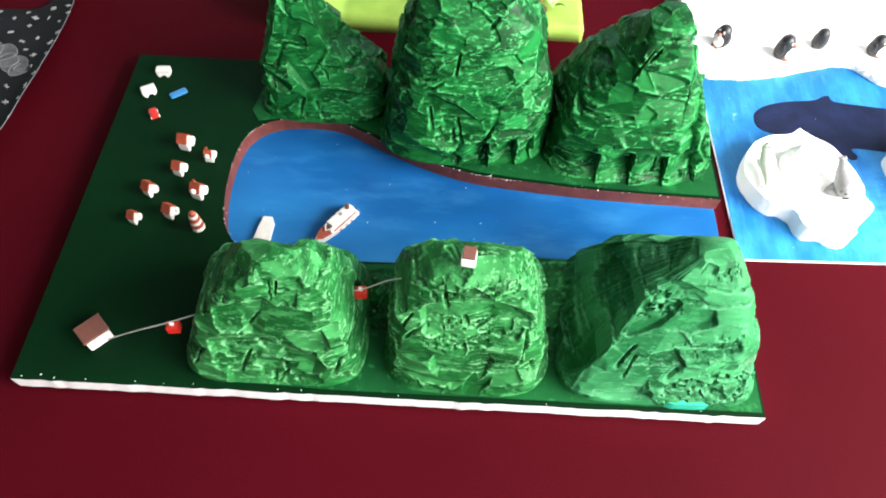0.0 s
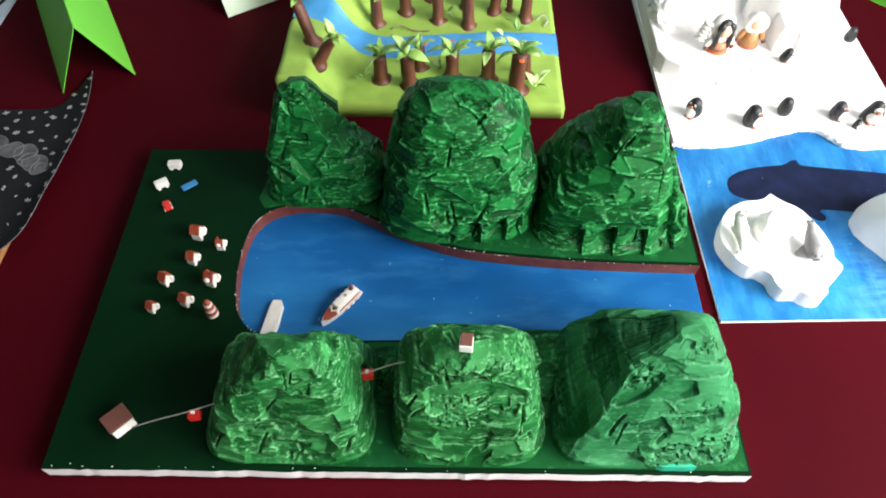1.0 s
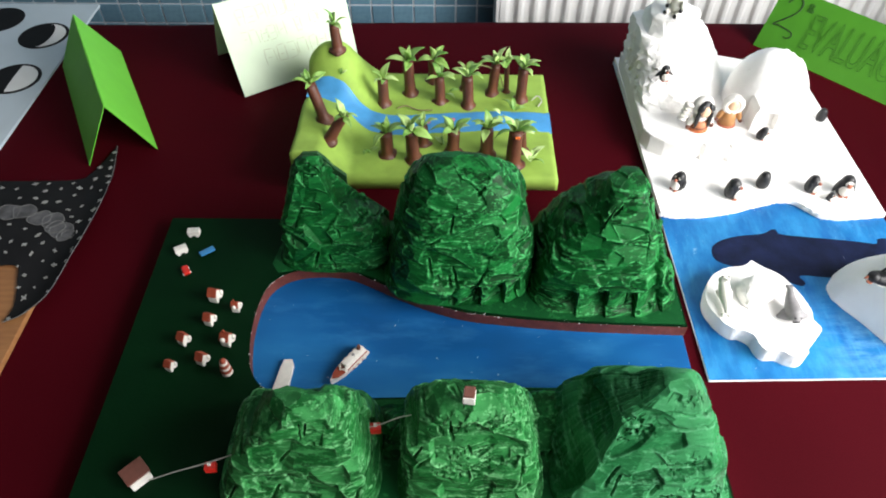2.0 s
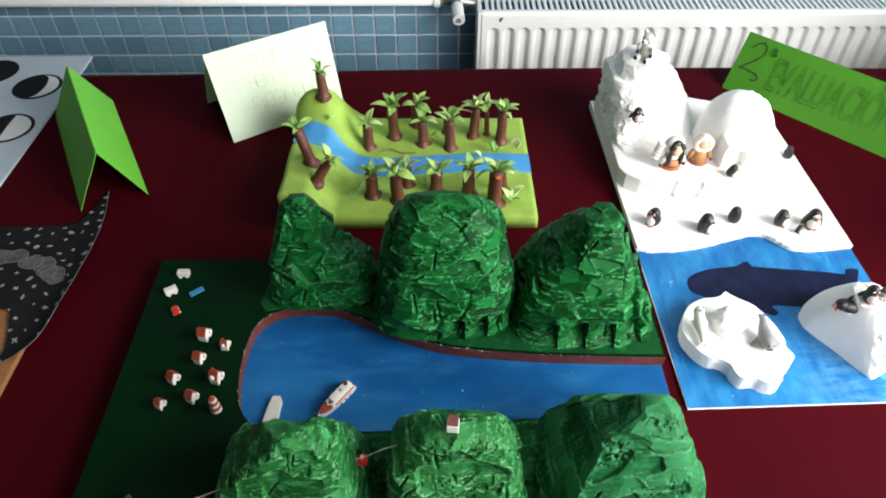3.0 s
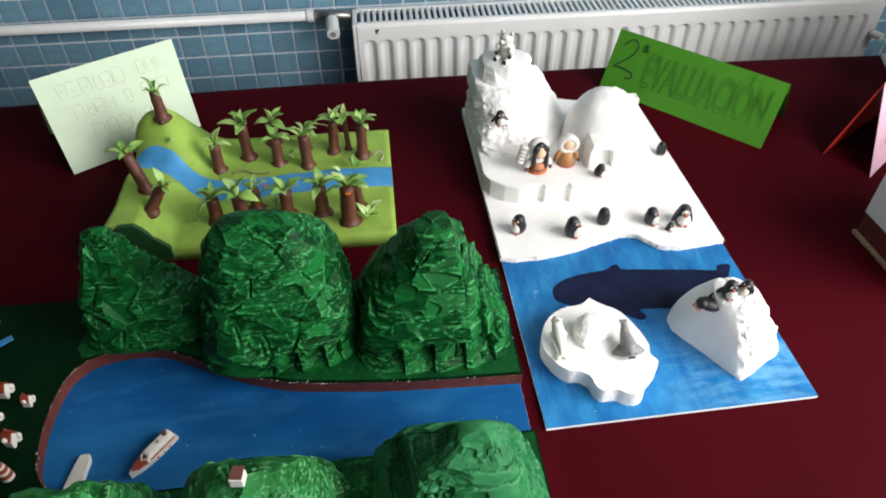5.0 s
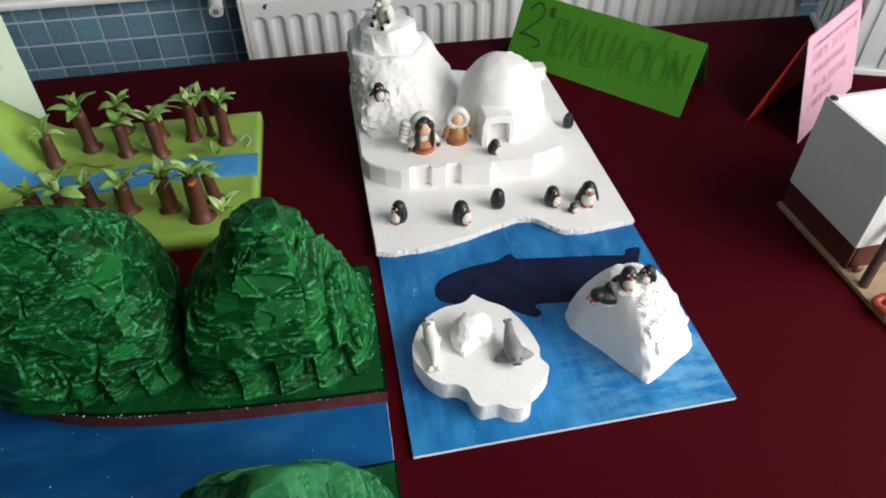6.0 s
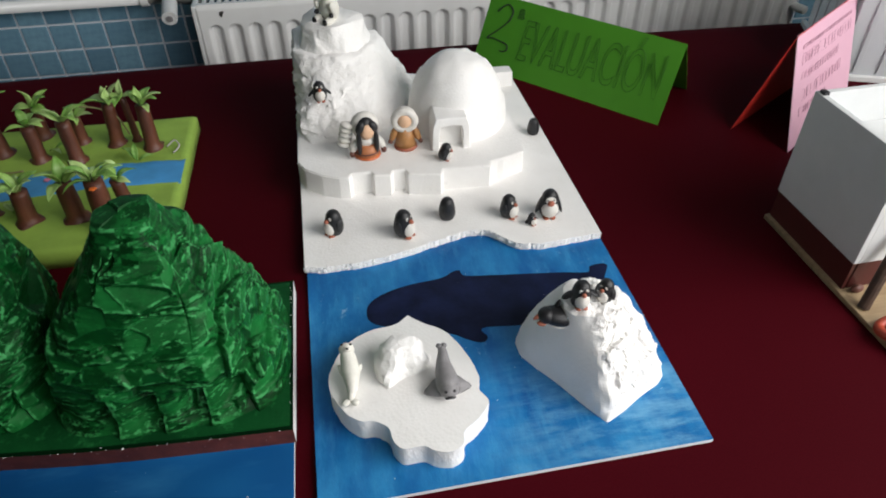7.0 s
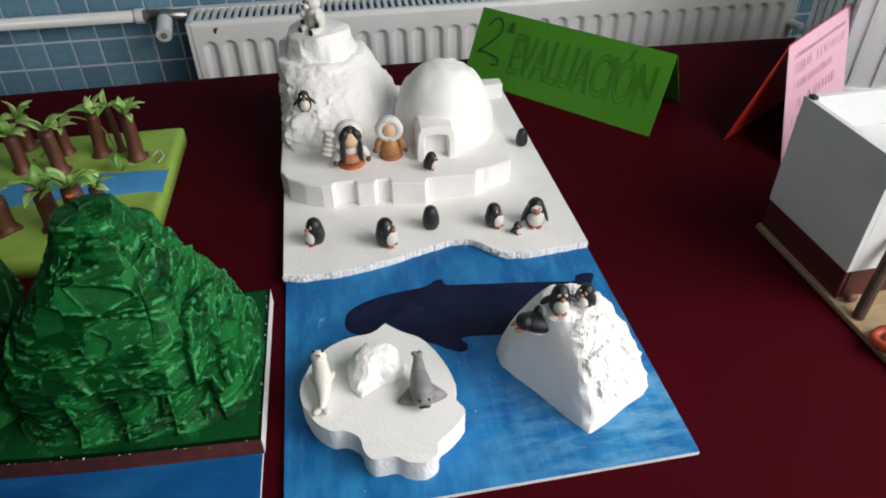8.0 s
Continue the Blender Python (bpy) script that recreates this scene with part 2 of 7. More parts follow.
WHALE = plain("navy_whale_paint", (0.0075, 0.012, 0.042), 0.5, 0.5, 45, 0.2, 0.0, 0.12)
MOONBOARD = plain("pale_blue_grey_card", (0.50, 0.58, 0.64), 0.6, 0.05, 8, 0.05)
MOONWHITE = plain("moon_white", (0.72, 0.72, 0.71), 0.7, 0.05, 40)
MATTBLACK = plain("matt_black_paper", (0.010, 0.010, 0.011), 0.75, 0.25, 20, 0.1, 0.0, 0.15)
CHALK = plain("white_chalk", (0.36, 0.36, 0.34), 0.9, 0.15, 200)
CHALKGREY = plain("grey_chalk_line", (0.15, 0.15, 0.15), 0.9, 0.35, 90)
SMUDGE = plain("smudged_grey_chalk", (0.085, 0.085, 0.09), 0.9, 0.5, 60)
PLY = make_wood("tan_plywood", (0.24, 0.10, 0.035), (0.34, 0.16, 0.06))
PALEPLY = make_wood("pale_plywood", (0.24, 0.165, 0.09), (0.40, 0.29, 0.165))
OXBLOOD = plain("oxblood_paint", (0.075, 0.008, 0.006), 0.5, 0.15, 40)
TERRACOTTA = plain("glossy_terracotta_paint", (0.40, 0.05, 0.02), 0.4, 0.25, 60)
OFFWHITE = plain("white_cardboard", (0.66, 0.67, 0.67), 0.7, 0.04, 30, 0.1)
DARKWOOD = make_wood("dark_stick", (0.03, 0.014, 0.008), (0.07, 0.035, 0.02))
TABLEWOOD = make_wood("beech_table", (0.32, 0.2, 0.1), (0.42, 0.28, 0.15))
PETAL = plain("orange_petal", (0.75, 0.16, 0.02), 0.5)
PETALPINK = plain("pink_petal", (0.65, 0.2, 0.3), 0.5)
TWIG = plain("dry_twig", (0.24, 0.22, 0.09), 0.7)


def make_clear():
    k = Mat("clear_plastic", 0.12, spec=0.5)
    k.colour((0.90, 0.92, 0.94))
    k.b.inputs["Transmission Weight"].default_value = 0.5
    k.bump(k.noise(30, 3), 0.2, 0.003)
    return k.m


CLEAR = make_clear()


# ---- mesh tools ----
def part(name, bm, material, parent=None, label="", smooth=False, crease=0):
    """Links a bmesh as one mesh object, under parent if one is given."""
    me = bpy.data.meshes.new(name)
    bmesh.ops.recalc_face_normals(bm, faces=bm.faces)
    bm.to_mesh(me)
    bm.free()
    for m in material if isinstance(material, (list, tuple)) else [material]:
        me.materials.append(m)
    if smooth or crease:
        me.polygons.foreach_set("use_smooth", [True] * len(me.polygons))
    if crease:
        me.set_sharp_from_angle(angle=radians(crease))
    ob = new(name, me)
    if parent is not None:
        ob.parent = parent
    if label:
        tagged(ob, label)
    return ob


def thing(name, at, label, category, group="", turn=0, kind="", scale=1):
    ob = new(name)
    ob.empty_display_size = 0.02
    ob.matrix_world = pose(*at, 0, 0, turn) @ Matrix.Scale(scale, 4)
    return tagged(ob, label, category, group, kind)


def thicken(bm, depth):
    """Gives a sheet its thickness."""
    bm.normal_update()
    bmesh.ops.solidify(bm, geom=bm.faces[:], thickness=depth)


def box_bm(x0, x1, y0, y1, z0, z1, bevel=0.0, bm=None, mat=0, seg=2):
    own = bmesh.new()
    bmesh.ops.create_cube(own, size=1, matrix=Matrix.Translation(((x0 + x1) / 2, (y0 + y1) / 2, (z0 + z1) / 2)) @ Matrix.Diagonal((x1 - x0, y1 - y0, z1 - z0, 1)))
    if bevel:
        bmesh.ops.bevel(own, geom=own.edges[:], offset=bevel, segments=seg, affect="EDGES", profile=0.6)
    return merge(bm, own, mat)


def merge(bm, own, mat=0, m=None):
    """Adds the bmesh own to bm (a new one if None), with the material index."""
    if m is not None:
        bmesh.ops.transform(own, matrix=m, verts=own.verts)
    for f in own.faces:
        f.material_index = mat
    if bm is None:
        return own
    me = bpy.data.meshes.new("tmp")
    own.to_mesh(me)
    own.free()
    bm.from_mesh(me)
    bpy.data.meshes.remove(me)
    return bm


def ball(bm, at, r, mat=0, m=None, u=16, v=12, rot=(0, 0, 0)):
    """An ellipsoid of radii r, turned by rot degrees."""
    own = bmesh.new()
    bmesh.ops.create_uvsphere(own, u_segments=u, v_segments=v, radius=1)
    bmesh.ops.transform(own, matrix=pose(*at, *rot) @ Matrix.Diagonal((*r, 1)), verts=own.verts)
    return merge(bm, own, mat, m)


def cone(bm, a, b, ra, rb, mat=0, seg=14):
    """A tapered rod from a to b."""
    own = bmesh.new()
    a, b = Vector(a), Vector(b)
    d = b - a
    m = Matrix.Translation((a + b) / 2) @ d.to_track_quat("Z", "Y").to_matrix().to_4x4()
    bmesh.ops.create_cone(own, cap_ends=True, segments=seg, radius1=ra, radius2=rb, depth=d.length, matrix=m)
    return merge(bm, own, mat)


def spline(pts, n, closed=False):
    """n points on a smooth curve through pts."""
    p = [Vector(q) for q in pts]
    k = len(p)
    spans = k if closed else k - 1
    out = []
    for i in range(n):
        s = i / n * spans if closed else i / (n - 1) * spans
        j = min(int(s), spans - 1)
        f = s - j
        g = (lambda q: p[q % k]) if closed else (lambda q: p[max(0, min(k - 1, q))])
        a, b, c, d = g(j - 1), g(j), g(j + 1), g(j + 2)
        out.append(0.5 * (2 * b + (c - a) * f + (2 * a - 5 * b + 4 * c - d) * f * f + (3 * b - 3 * c + d - a) * f ** 3))
    return out


def even(pts, n):
    """n evenly spaced points round a closed outline, starting at its lowest angle about the middle."""
    raw = spline([(*q[:2], 0) for q in pts], 400, True)
    seg = [(raw[(i + 1) % 400] - raw[i]).length for i in range(400)]
    total, out, run, j = sum(seg), [], 0.0, 0
    for i in range(n):
        want = total * i / n
        while run + seg[j] < want:
            run += seg[j]
            j += 1
        out.append(raw[j].lerp(raw[(j + 1) % 400], (want - run) / max(seg[j], 1e-9)))
    return out


def by_angle(pts, n):
    """The outline's distance from its middle at n angles: (middle, points)."""
    raw = spline([(*q[:2], 0) for q in pts], 600, True)
    mid = sum((Vector((*q[:2], 0)) for q in pts), Vector()) / len(pts)
    ang = np.array([math.atan2(q.y - mid.y, q.x - mid.x) for q in raw])
    rad = np.array([(q - mid).length for q in raw])
    o = np.argsort(ang)
    want = np.linspace(-math.pi, math.pi, n, endpoint=False)
    r = np.interp(want, np.concatenate((ang[o] - 2 * math.pi, ang[o], ang[o] + 2 * math.pi)), np.tile(rad[o], 3))
    return mid, [mid + Vector((math.cos(a) * q, math.sin(a) * q, 0)) for a, q in zip(want, r)]


def smooth_step(v):
    v = max(0.0, min(1.0, v))
    return v * v * (3 - 2 * v)


def hash3(c, k):
    v = math.sin(c.x * 127.1 + c.y * 311.7 + c.z * 74.7 + k * 19.19) * 43758.5453
    return v - math.floor(v)


def carved(p, size, squash, depth, tilt=0.6):
    """Depth of chipped facets at p: each cell is a flat chip with its own tilt."""
    q = Vector((p.x / size, p.y / size, p.z * squash / size))
    q += 0.22 * noise.noise_vector(q * 0.7)
    c = noise.voronoi(q)[1][0]
    d = q - c
    t = (hash3(c, 1) - 0.5) * d.x + (hash3(c, 2) - 0.5) * d.y + (hash3(c, 3) - 0.5) * d.z
    return depth * (0.45 * (hash3(c, 4) - 0.5) + tilt * 3 * t)


def lattice(p, seed=0):
    """Smooth value noise from -1 to 1 at the points p (n, 3)."""
    table = np.random.RandomState(97 + seed).rand(4096) * 2 - 1
    i = np.floor(p).astype(np.int64)
    f = p - i
    f = f * f * (3 - 2 * f)
    total = np.zeros(len(p))
    for c in itertools.product((0, 1), repeat=3):
        j = i + np.array(c)
        h = (j[:, 0] * 73856093 ^ j[:, 1] * 19349663 ^ j[:, 2] * 83492791) & 4095
        w = np.prod(np.where(np.array(c) == 1, f, 1 - f), axis=1)
        total += table[h] * w
    return total


def rise_np(v):
    v = np.clip(v, 0, 1)
    return v * v * (3 - 2 * v)


def surface_normals(g):
    n = np.cross(np.roll(g, -2, 1) - np.roll(g, 2, 1), np.gradient(g, axis=0))
    return n / np.maximum(np.linalg.norm(n, axis=2), 1e-9)[..., None]


def slices(co, nrm, area, count, tilt, sink, long, wide, r, d, own, first):
    """Knife slices, each a flat plane cut over a patch of the surface. Deepens d and notes in own the slice that a place shows."""
    pick = r.choice(len(co), count, True, area / area.sum())
    for k, i in enumerate(pick):
        n = nrm[i]
        t = np.array([-n[1] + 0.05, n[0] + 0.02, 0.0])
        t /= np.linalg.norm(t)
        b = np.cross(n, t)
        lean = r.normal(0, 0.2) if r.rand() < 0.75 else r.choice((-1, 1)) * r.uniform(0.7, 1.4)
        t, b = t * math.cos(lean) + b * math.sin(lean), b * math.cos(lean) - t * math.sin(lean)
        m = n + t * r.normal(0, tilt * 0.6) + b * r.normal(0, tilt)
        m /= np.linalg.norm(m)
        half, reach = r.uniform(*long), r.uniform(*wide)
        near = np.nonzero(np.abs(co - co[i]).max(1) < half * 1.2 + reach + 0.004)[0]
        v = co[near] - co[i]
        along, across = v @ t, v @ b
        c = -(v @ m) / np.maximum(nrm[near] @ m, 0.45) + d[i] * 0.6 - r.uniform(*sink)
        # the slice ends in a steep little wall
        c = c + 1.3 * np.maximum(0, np.abs(along) - half) + 1.3 * np.maximum(0, np.abs(across) - reach * (1 - 0.35 * np.minimum(1, np.abs(along / half)) ** 2))
        cut = (c < d[near]) & (nrm[near] @ n > 0.2)
        here = near[cut]
        d[here] = np.maximum(c[cut], -0.011)
        own[here] = first + k
    return d, own


def hill_carved(levels, dome, seed, around=520, up=170, square=3.4, big=260, small=240, rough=1.0, strata=7, slots=12, teeth=None, fins=0.0, grooves=0.0, pits=0.0, sawn=None):
    """A hill carved from stacked foam: a loft through level boxes (z, x0, x1, y0, y1), cut into flat chips, scored along its layers and slotted with a knife."""
    r = np.random.RandomState(seed * 13 + 7)
    lv = np.array(levels)
    z0, z1 = lv[0, 0], lv[-1, 0]
    t = np.linspace(0, 2 * math.pi, 2000, endpoint=False)
    c, q = np.cos(t), np.sin(t)
    px, py = np.sign(c) * np.abs(c) ** (2 / square), np.sign(q) * np.abs(q) ** (2 / square)
    wide, deep = (lv[0, 2] - lv[0, 1]) / 2, (lv[0, 4] - lv[0, 3]) / 2
    run = np.concatenate([[0], np.cumsum(np.hypot(np.diff(np.append(px, px[0])) * wide, np.diff(np.append(py, py[0])) * deep))])
    at = np.linspace(0, run[-1], around, endpoint=False)
    px, py = np.interp(at, run, np.append(px, px[0])), np.interp(at, run, np.append(py, py[0]))
    side = int(up * 0.78)
    z = np.linspace(z0, z1, side)
    x0, x1, y0, y1 = (np.interp(z, lv[:, 0], lv[:, k]) for k in (1, 2, 3, 4))
    # soften the corners between the levels
    for arr in (x0, x1, y0, y1):
        arr[3:-3] = sum(arr[3 + k:len(arr) - 3 + k] for k in range(-3, 4)) / 7
    g = np.zeros((up, around, 3))
    g[:side, :, 0] = ((x0 + x1) / 2)[:, None] + ((x1 - x0) / 2)[:, None] * px
    g[:side, :, 1] = ((y0 + y1) / 2)[:, None] + ((y1 - y0) / 2)[:, None] * py
    g[:side, :, 2] = z[:, None]
    mid = np.array([(x0[-1] + x1[-1]) / 2, (y0[-1] + y1[-1]) / 2])
    f = (np.arange(up - side) + 1) / (up - side) * 0.985
    for k in (0, 1):
        g[side:, :, k] = g[side - 1, :, k] + (mid[k] - g[side - 1, :, k]) * f[:, None]
    g[side:, :, 2] = (z1 + dome * np.sin(f * math.pi / 2) ** 0.8)[:, None]
    s = np.broadcast_to(at, (up, around)).copy()
    fade = np.clip((g[..., 2].ravel() - z0) / 0.010, 0.1, 1)
    nrm = surface_normals(g).reshape(-1, 3)
    area = np.linalg.norm(np.cross(np.roll(g, -1, 1) - g, np.gradient(g, axis=0)), axis=2).ravel()
    co = g.reshape(-1, 3)
    # slow swelling of the block, then broad chips, then small ones
    co = co + nrm * (fade * 0.003 * rough * lattice(co * 22 + seed, seed))[:, None]
    if sawn:
        # one long straight cut through three points takes off a side of the block
        a, b, c = (np.array(q) for q in sawn)
        n = np.cross(b - a, c - a)
        n *= math.copysign(1, -n[0]) / np.linalg.norm(n)
        over = np.maximum(0, (co - a) @ n)
        co = co - n * over[:, None]
        nrm = surface_normals(co.reshape(g.shape)).reshape(-1, 3)
        area = area * np.where(over > 0, 0.25, 1)
    d, own = np.zeros(len(co)), np.zeros(len(co), int)
    d, own = slices(co, nrm, area, big, 0.20 * rough, (0.0004, 0.0022), (0.016, 0.042), (0.008, 0.019), r, d, own, 1)
    d, own = slices(co, nrm, area * (0.15 + rise_np(lattice(co * 30 + 9, seed + 1) * 1.5 + 0.5)), small, 0.22 * rough, (0.0002, 0.0008), (0.007, 0.018), (0.0025, 0.0060), r, d, own, big + 1)
    d *= fade
    tone = r.rand(big + small + 1)[own]
    sf, zf = s.ravel(), co[:, 2]
    outx, outy = nrm[:, 0], nrm[:, 1]
    h = (zf - z0) / (z1 - z0)
    flat = 1 - rise_np((h - 0.97) / 0.1)
    wob = 0.0016 * lattice(np.stack([sf * 45, zf * 0 + seed, zf * 20], 1), 3) + 0.0007 * lattice(np.stack([sf * 160, zf * 0 + seed, zf * 60], 1), 4)
    for k in range(strata):
        zk = z0 + (z1 - z0) * (k + r.uniform(0.2, 0.8)) / strata
        lean = r.normal(0, 0.012)
        v = zf - zk + wob + lean * (np.abs((sf - run[-1] * 0.75)))
        here = rise_np(lattice(np.stack([sf * 22, np.full(len(sf), k * 7.3), np.full(len(sf), seed * 3.1)], 1), 5) * 2.2 + 0.35)
        d -= here * flat * rough * (0.0022 * np.exp(-(v / 0.0009) ** 2) + 0.0009 * np.exp(-np.clip(v, 0, 1) / 0.006) * (v > 0))
    for k in range(slots):
        i = r.choice(len(co), p=(np.clip(-outy, 0, 1) * (h < 0.95)) / (np.clip(-outy, 0, 1) * (h < 0.95)).sum())
        lean = r.choice((1.5, 1.3, 1.1, -1.1, 0.1)) + r.normal(0, 0.15)
        ds, dw = (sf - sf[i] + run[-1] / 2) % run[-1] - run[-1] / 2, zf - zf[i]
        along, across = ds * math.cos(lean) + dw * math.sin(lean), dw * math.cos(lean) - ds * math.sin(lean) + wob
        half = r.uniform(0.007, 0.016)
        d -= 0.0042 * np.clip((half - np.abs(along)) / 0.005, 0, 1) * np.clip(1.2 - np.abs(across) / 0.0022, 0, 1) * fade
    if teeth:
        start, pitch, end = teeth
        u = (co[:, 0] - start) / pitch
        f = u - np.floor(u)
        edge = 0.26 + 0.03 * lattice(np.stack([np.floor(u) * 3.7, u * 0 + 1.5, u * 0 + 2.5], 1), 6)
        d -= 0.013 * rise_np((edge - h) * 16) * rise_np((f - 0.06) * 1.3) * rise_np((0.98 - f) * 30) * rise_np((-outy - 0.3) * 4) * np.clip(5 * h + 0.3, 0, 1) * (co[:, 0] > start) * (co[:, 0] < end)
    if fins:
        u = (co[:, 0] - co[:, 1] * 0.22 + 0.06 * zf) / 0.0185 + 0.22 * lattice(co * 20, 8)
        f = u - np.floor(u)
        d -= fins * (f * rise_np((1.0 - f) * 12) - 0.3) * rise_np((outx + 0.10) * 3) * rise_np((co[:, 0] - lv[-1, 2] - 0.010) / 0.012) * rise_np((h - 0.10 - 0.25 * lattice(co * 25, 9)) * 6) * flat
    if grooves:
        u = lattice(np.stack([sf * 190, zf * 9, zf * 0 + seed], 1), 9) + 0.6 * lattice(np.stack([sf * 420, zf * 14, zf * 0 + seed], 1), 10)
        d += grooves * u * rise_np((-outx - 0.2) * 3) * flat * fade
    if pits:
        band = rise_np(lattice(np.stack([co[:, 0] * 15, co[:, 1] * 15, zf * 34 + seed], 1), 11) * 3 + 0.1)
        d -= 0.0042 * pits * band * rise_np(lattice(co * np.array([300, 300, 420]), 12) * 4 - 0.6) * rise_np((-outy + outx * 0.5) * 3) * flat * fade
    d += 0.00035 * lattice(np.stack([co[:, 0] * 120, co[:, 1] * 120, zf * 420], 1), 13) * fade
    co = co + nrm * d[:, None]
    co[:, 2] = np.maximum(co[:, 2], z0 - 0.002)
    g = co.reshape(up, around, 3)
    # how far each place stands out from its neighbours
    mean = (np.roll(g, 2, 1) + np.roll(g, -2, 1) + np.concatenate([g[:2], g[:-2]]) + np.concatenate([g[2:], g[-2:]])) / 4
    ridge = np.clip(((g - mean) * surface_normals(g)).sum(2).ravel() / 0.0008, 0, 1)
    me = bpy.data.meshes.new("hill")
    i, j = np.meshgrid(np.arange(around), np.arange(up - 1))
    i, j = i.ravel(), j.ravel()
    k = (i + 1) % around
    faces = np.stack([j * around + i, j * around + k, (j + 1) * around + k, (j + 1) * around + i], 1).tolist()
    faces += [list(range((up - 1) * around, up * around)), list(range(around))[::-1]]
    me.from_pydata((co - np.array([0, 0, TOP])).tolist(), [], faces)
    for name, values in (("coat", tone), ("convexity", ridge)):
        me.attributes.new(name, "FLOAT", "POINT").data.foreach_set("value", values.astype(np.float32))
    return me


def hill(base, top, z0, z1, power=1.6, around=190, up=64, chip=1.0, dome=0.012, tilt=(0, 0), fine=1.0, cuts=(20, 6), seed=0):
    """A foam mound: a loft from the foot's outline to the top's, cut into broad facets."""
    r = random.Random(seed * 31 + 5)
    ca, cu = cuts
    mb, pb = by_angle(base, ca * 12)
    mt, pt = by_angle(top, ca * 12)
    cap = 3

    def smooth(a, v):
        """The uncut surface; v runs to 1 at the rim of the top and to 2 at its middle."""
        k = a * 12
        i0, f = int(math.floor(k)), k - math.floor(k)
        b = pb[i0 % (ca * 12)].lerp(pb[(i0 + 1) % (ca * 12)], f)
        t = pt[i0 % (ca * 12)].lerp(pt[(i0 + 1) % (ca * 12)], f)
        if v <= 1:
            p, z = b.lerp(t, v ** power), z0 + (z1 - z0) * v
        else:
            p, z = t.lerp(mt, min(1, v - 1)), z1 + dome * (1 - (2 - v) ** 2)
        z += ((p.x - mt.x) * tilt[0] + (p.y - mt.y) * tilt[1]) * (z - z0) / (z1 - z0)
        return Vector((p.x, p.y, z))

    vs = [i / cu for i in range(cu + 1)] + [1 + (i + 1) / cap for i in range(cap)]
    knots = []
    for j, v in enumerate(vs):
        row = []
        for i in range(ca):
            vv = v + (r.uniform(-0.3, 0.3) / cu if 0 < j < cu + cap else 0)
            q = smooth(i + (r.uniform(-0.38, 0.38) + (0.5 if j % 2 else 0)), max(0, vv))
            o = Vector((q.x - mb.x, q.y - mb.y, 0)).normalized()
            if 0 < j < cu + cap:
                q += (o + Vector((0, 0, 0.3))) * r.uniform(-0.0066, 0.0040) * chip * (1 if j <= cu else 0.3)
            row.append(q)
        knots.append(row)
    nz = len(vs) - 1
    places, outs = [], []
    for j in range(up):
        s = j / (up - 1) * nz * (1 - 1e-9)
        for i in range(around):
            a = i / around * ca
            w = Vector((math.cos(a / ca * 6.283) * 2.2, math.sin(a / ca * 6.283) * 2.2, s * 0.6 + seed))
            aw = a + 0.07 * noise.noise(w * 1.7)
            sw = min(max(s + 0.07 * noise.noise(w * 1.7 + Vector((5, 5, 5))) * min(1, s * 2, (nz - s) * 2), 0), nz - 1e-6)
            j0, fv = int(sw), sw - int(sw)
            # the rows are staggered, so every other one is read half a step aside
            al = aw - (0.5 if j0 % 2 else 0)
            ah = aw - (0.5 if (j0 + 1) % 2 else 0)
            il, fl = int(math.floor(al)), al - math.floor(al)
            ih, fh = int(math.floor(ah)), ah - math.floor(ah)
            lo0, lo1 = knots[j0][il % ca], knots[j0][(il + 1) % ca]
            hi0, hi1 = knots[j0 + 1][ih % ca], knots[j0 + 1][(ih + 1) % ca]
            q = lo0.lerp(lo1, fl).lerp(hi0.lerp(hi1, fh), fv)
            o = Vector((q.x - mb.x, q.y - mb.y, 0))
            outs.append(o.normalized() if o.length > 1e-5 else Vector((0, 0, 1)))
            places.append(q)
    n = len(places)
    bm = bmesh.new()
    verts = []
    for k in range(n):
        q, o = places[k], outs[k]
        d = 0.0005 * fine * noise.noise(Vector((q.x * 110, q.y * 110, q.z * 260))) + 0.0003 * fine * noise.noise(q * 260)
        q = q + (o + Vector((0, 0, 0.25))) * d
        q.z = max(q.z, z0 - 0.002)
        verts.append(bm.verts.new(q))
    for j in range(up - 1):
        for i in range(around):
            k = (i + 1) % around
            bm.faces.new((verts[j * around + i], verts[j * around + k], verts[(j + 1) * around + k], verts[(j + 1) * around + i]))
    bm.faces.new(verts[-around:])
    bm.faces.new(verts[:around][::-1])
    return bm


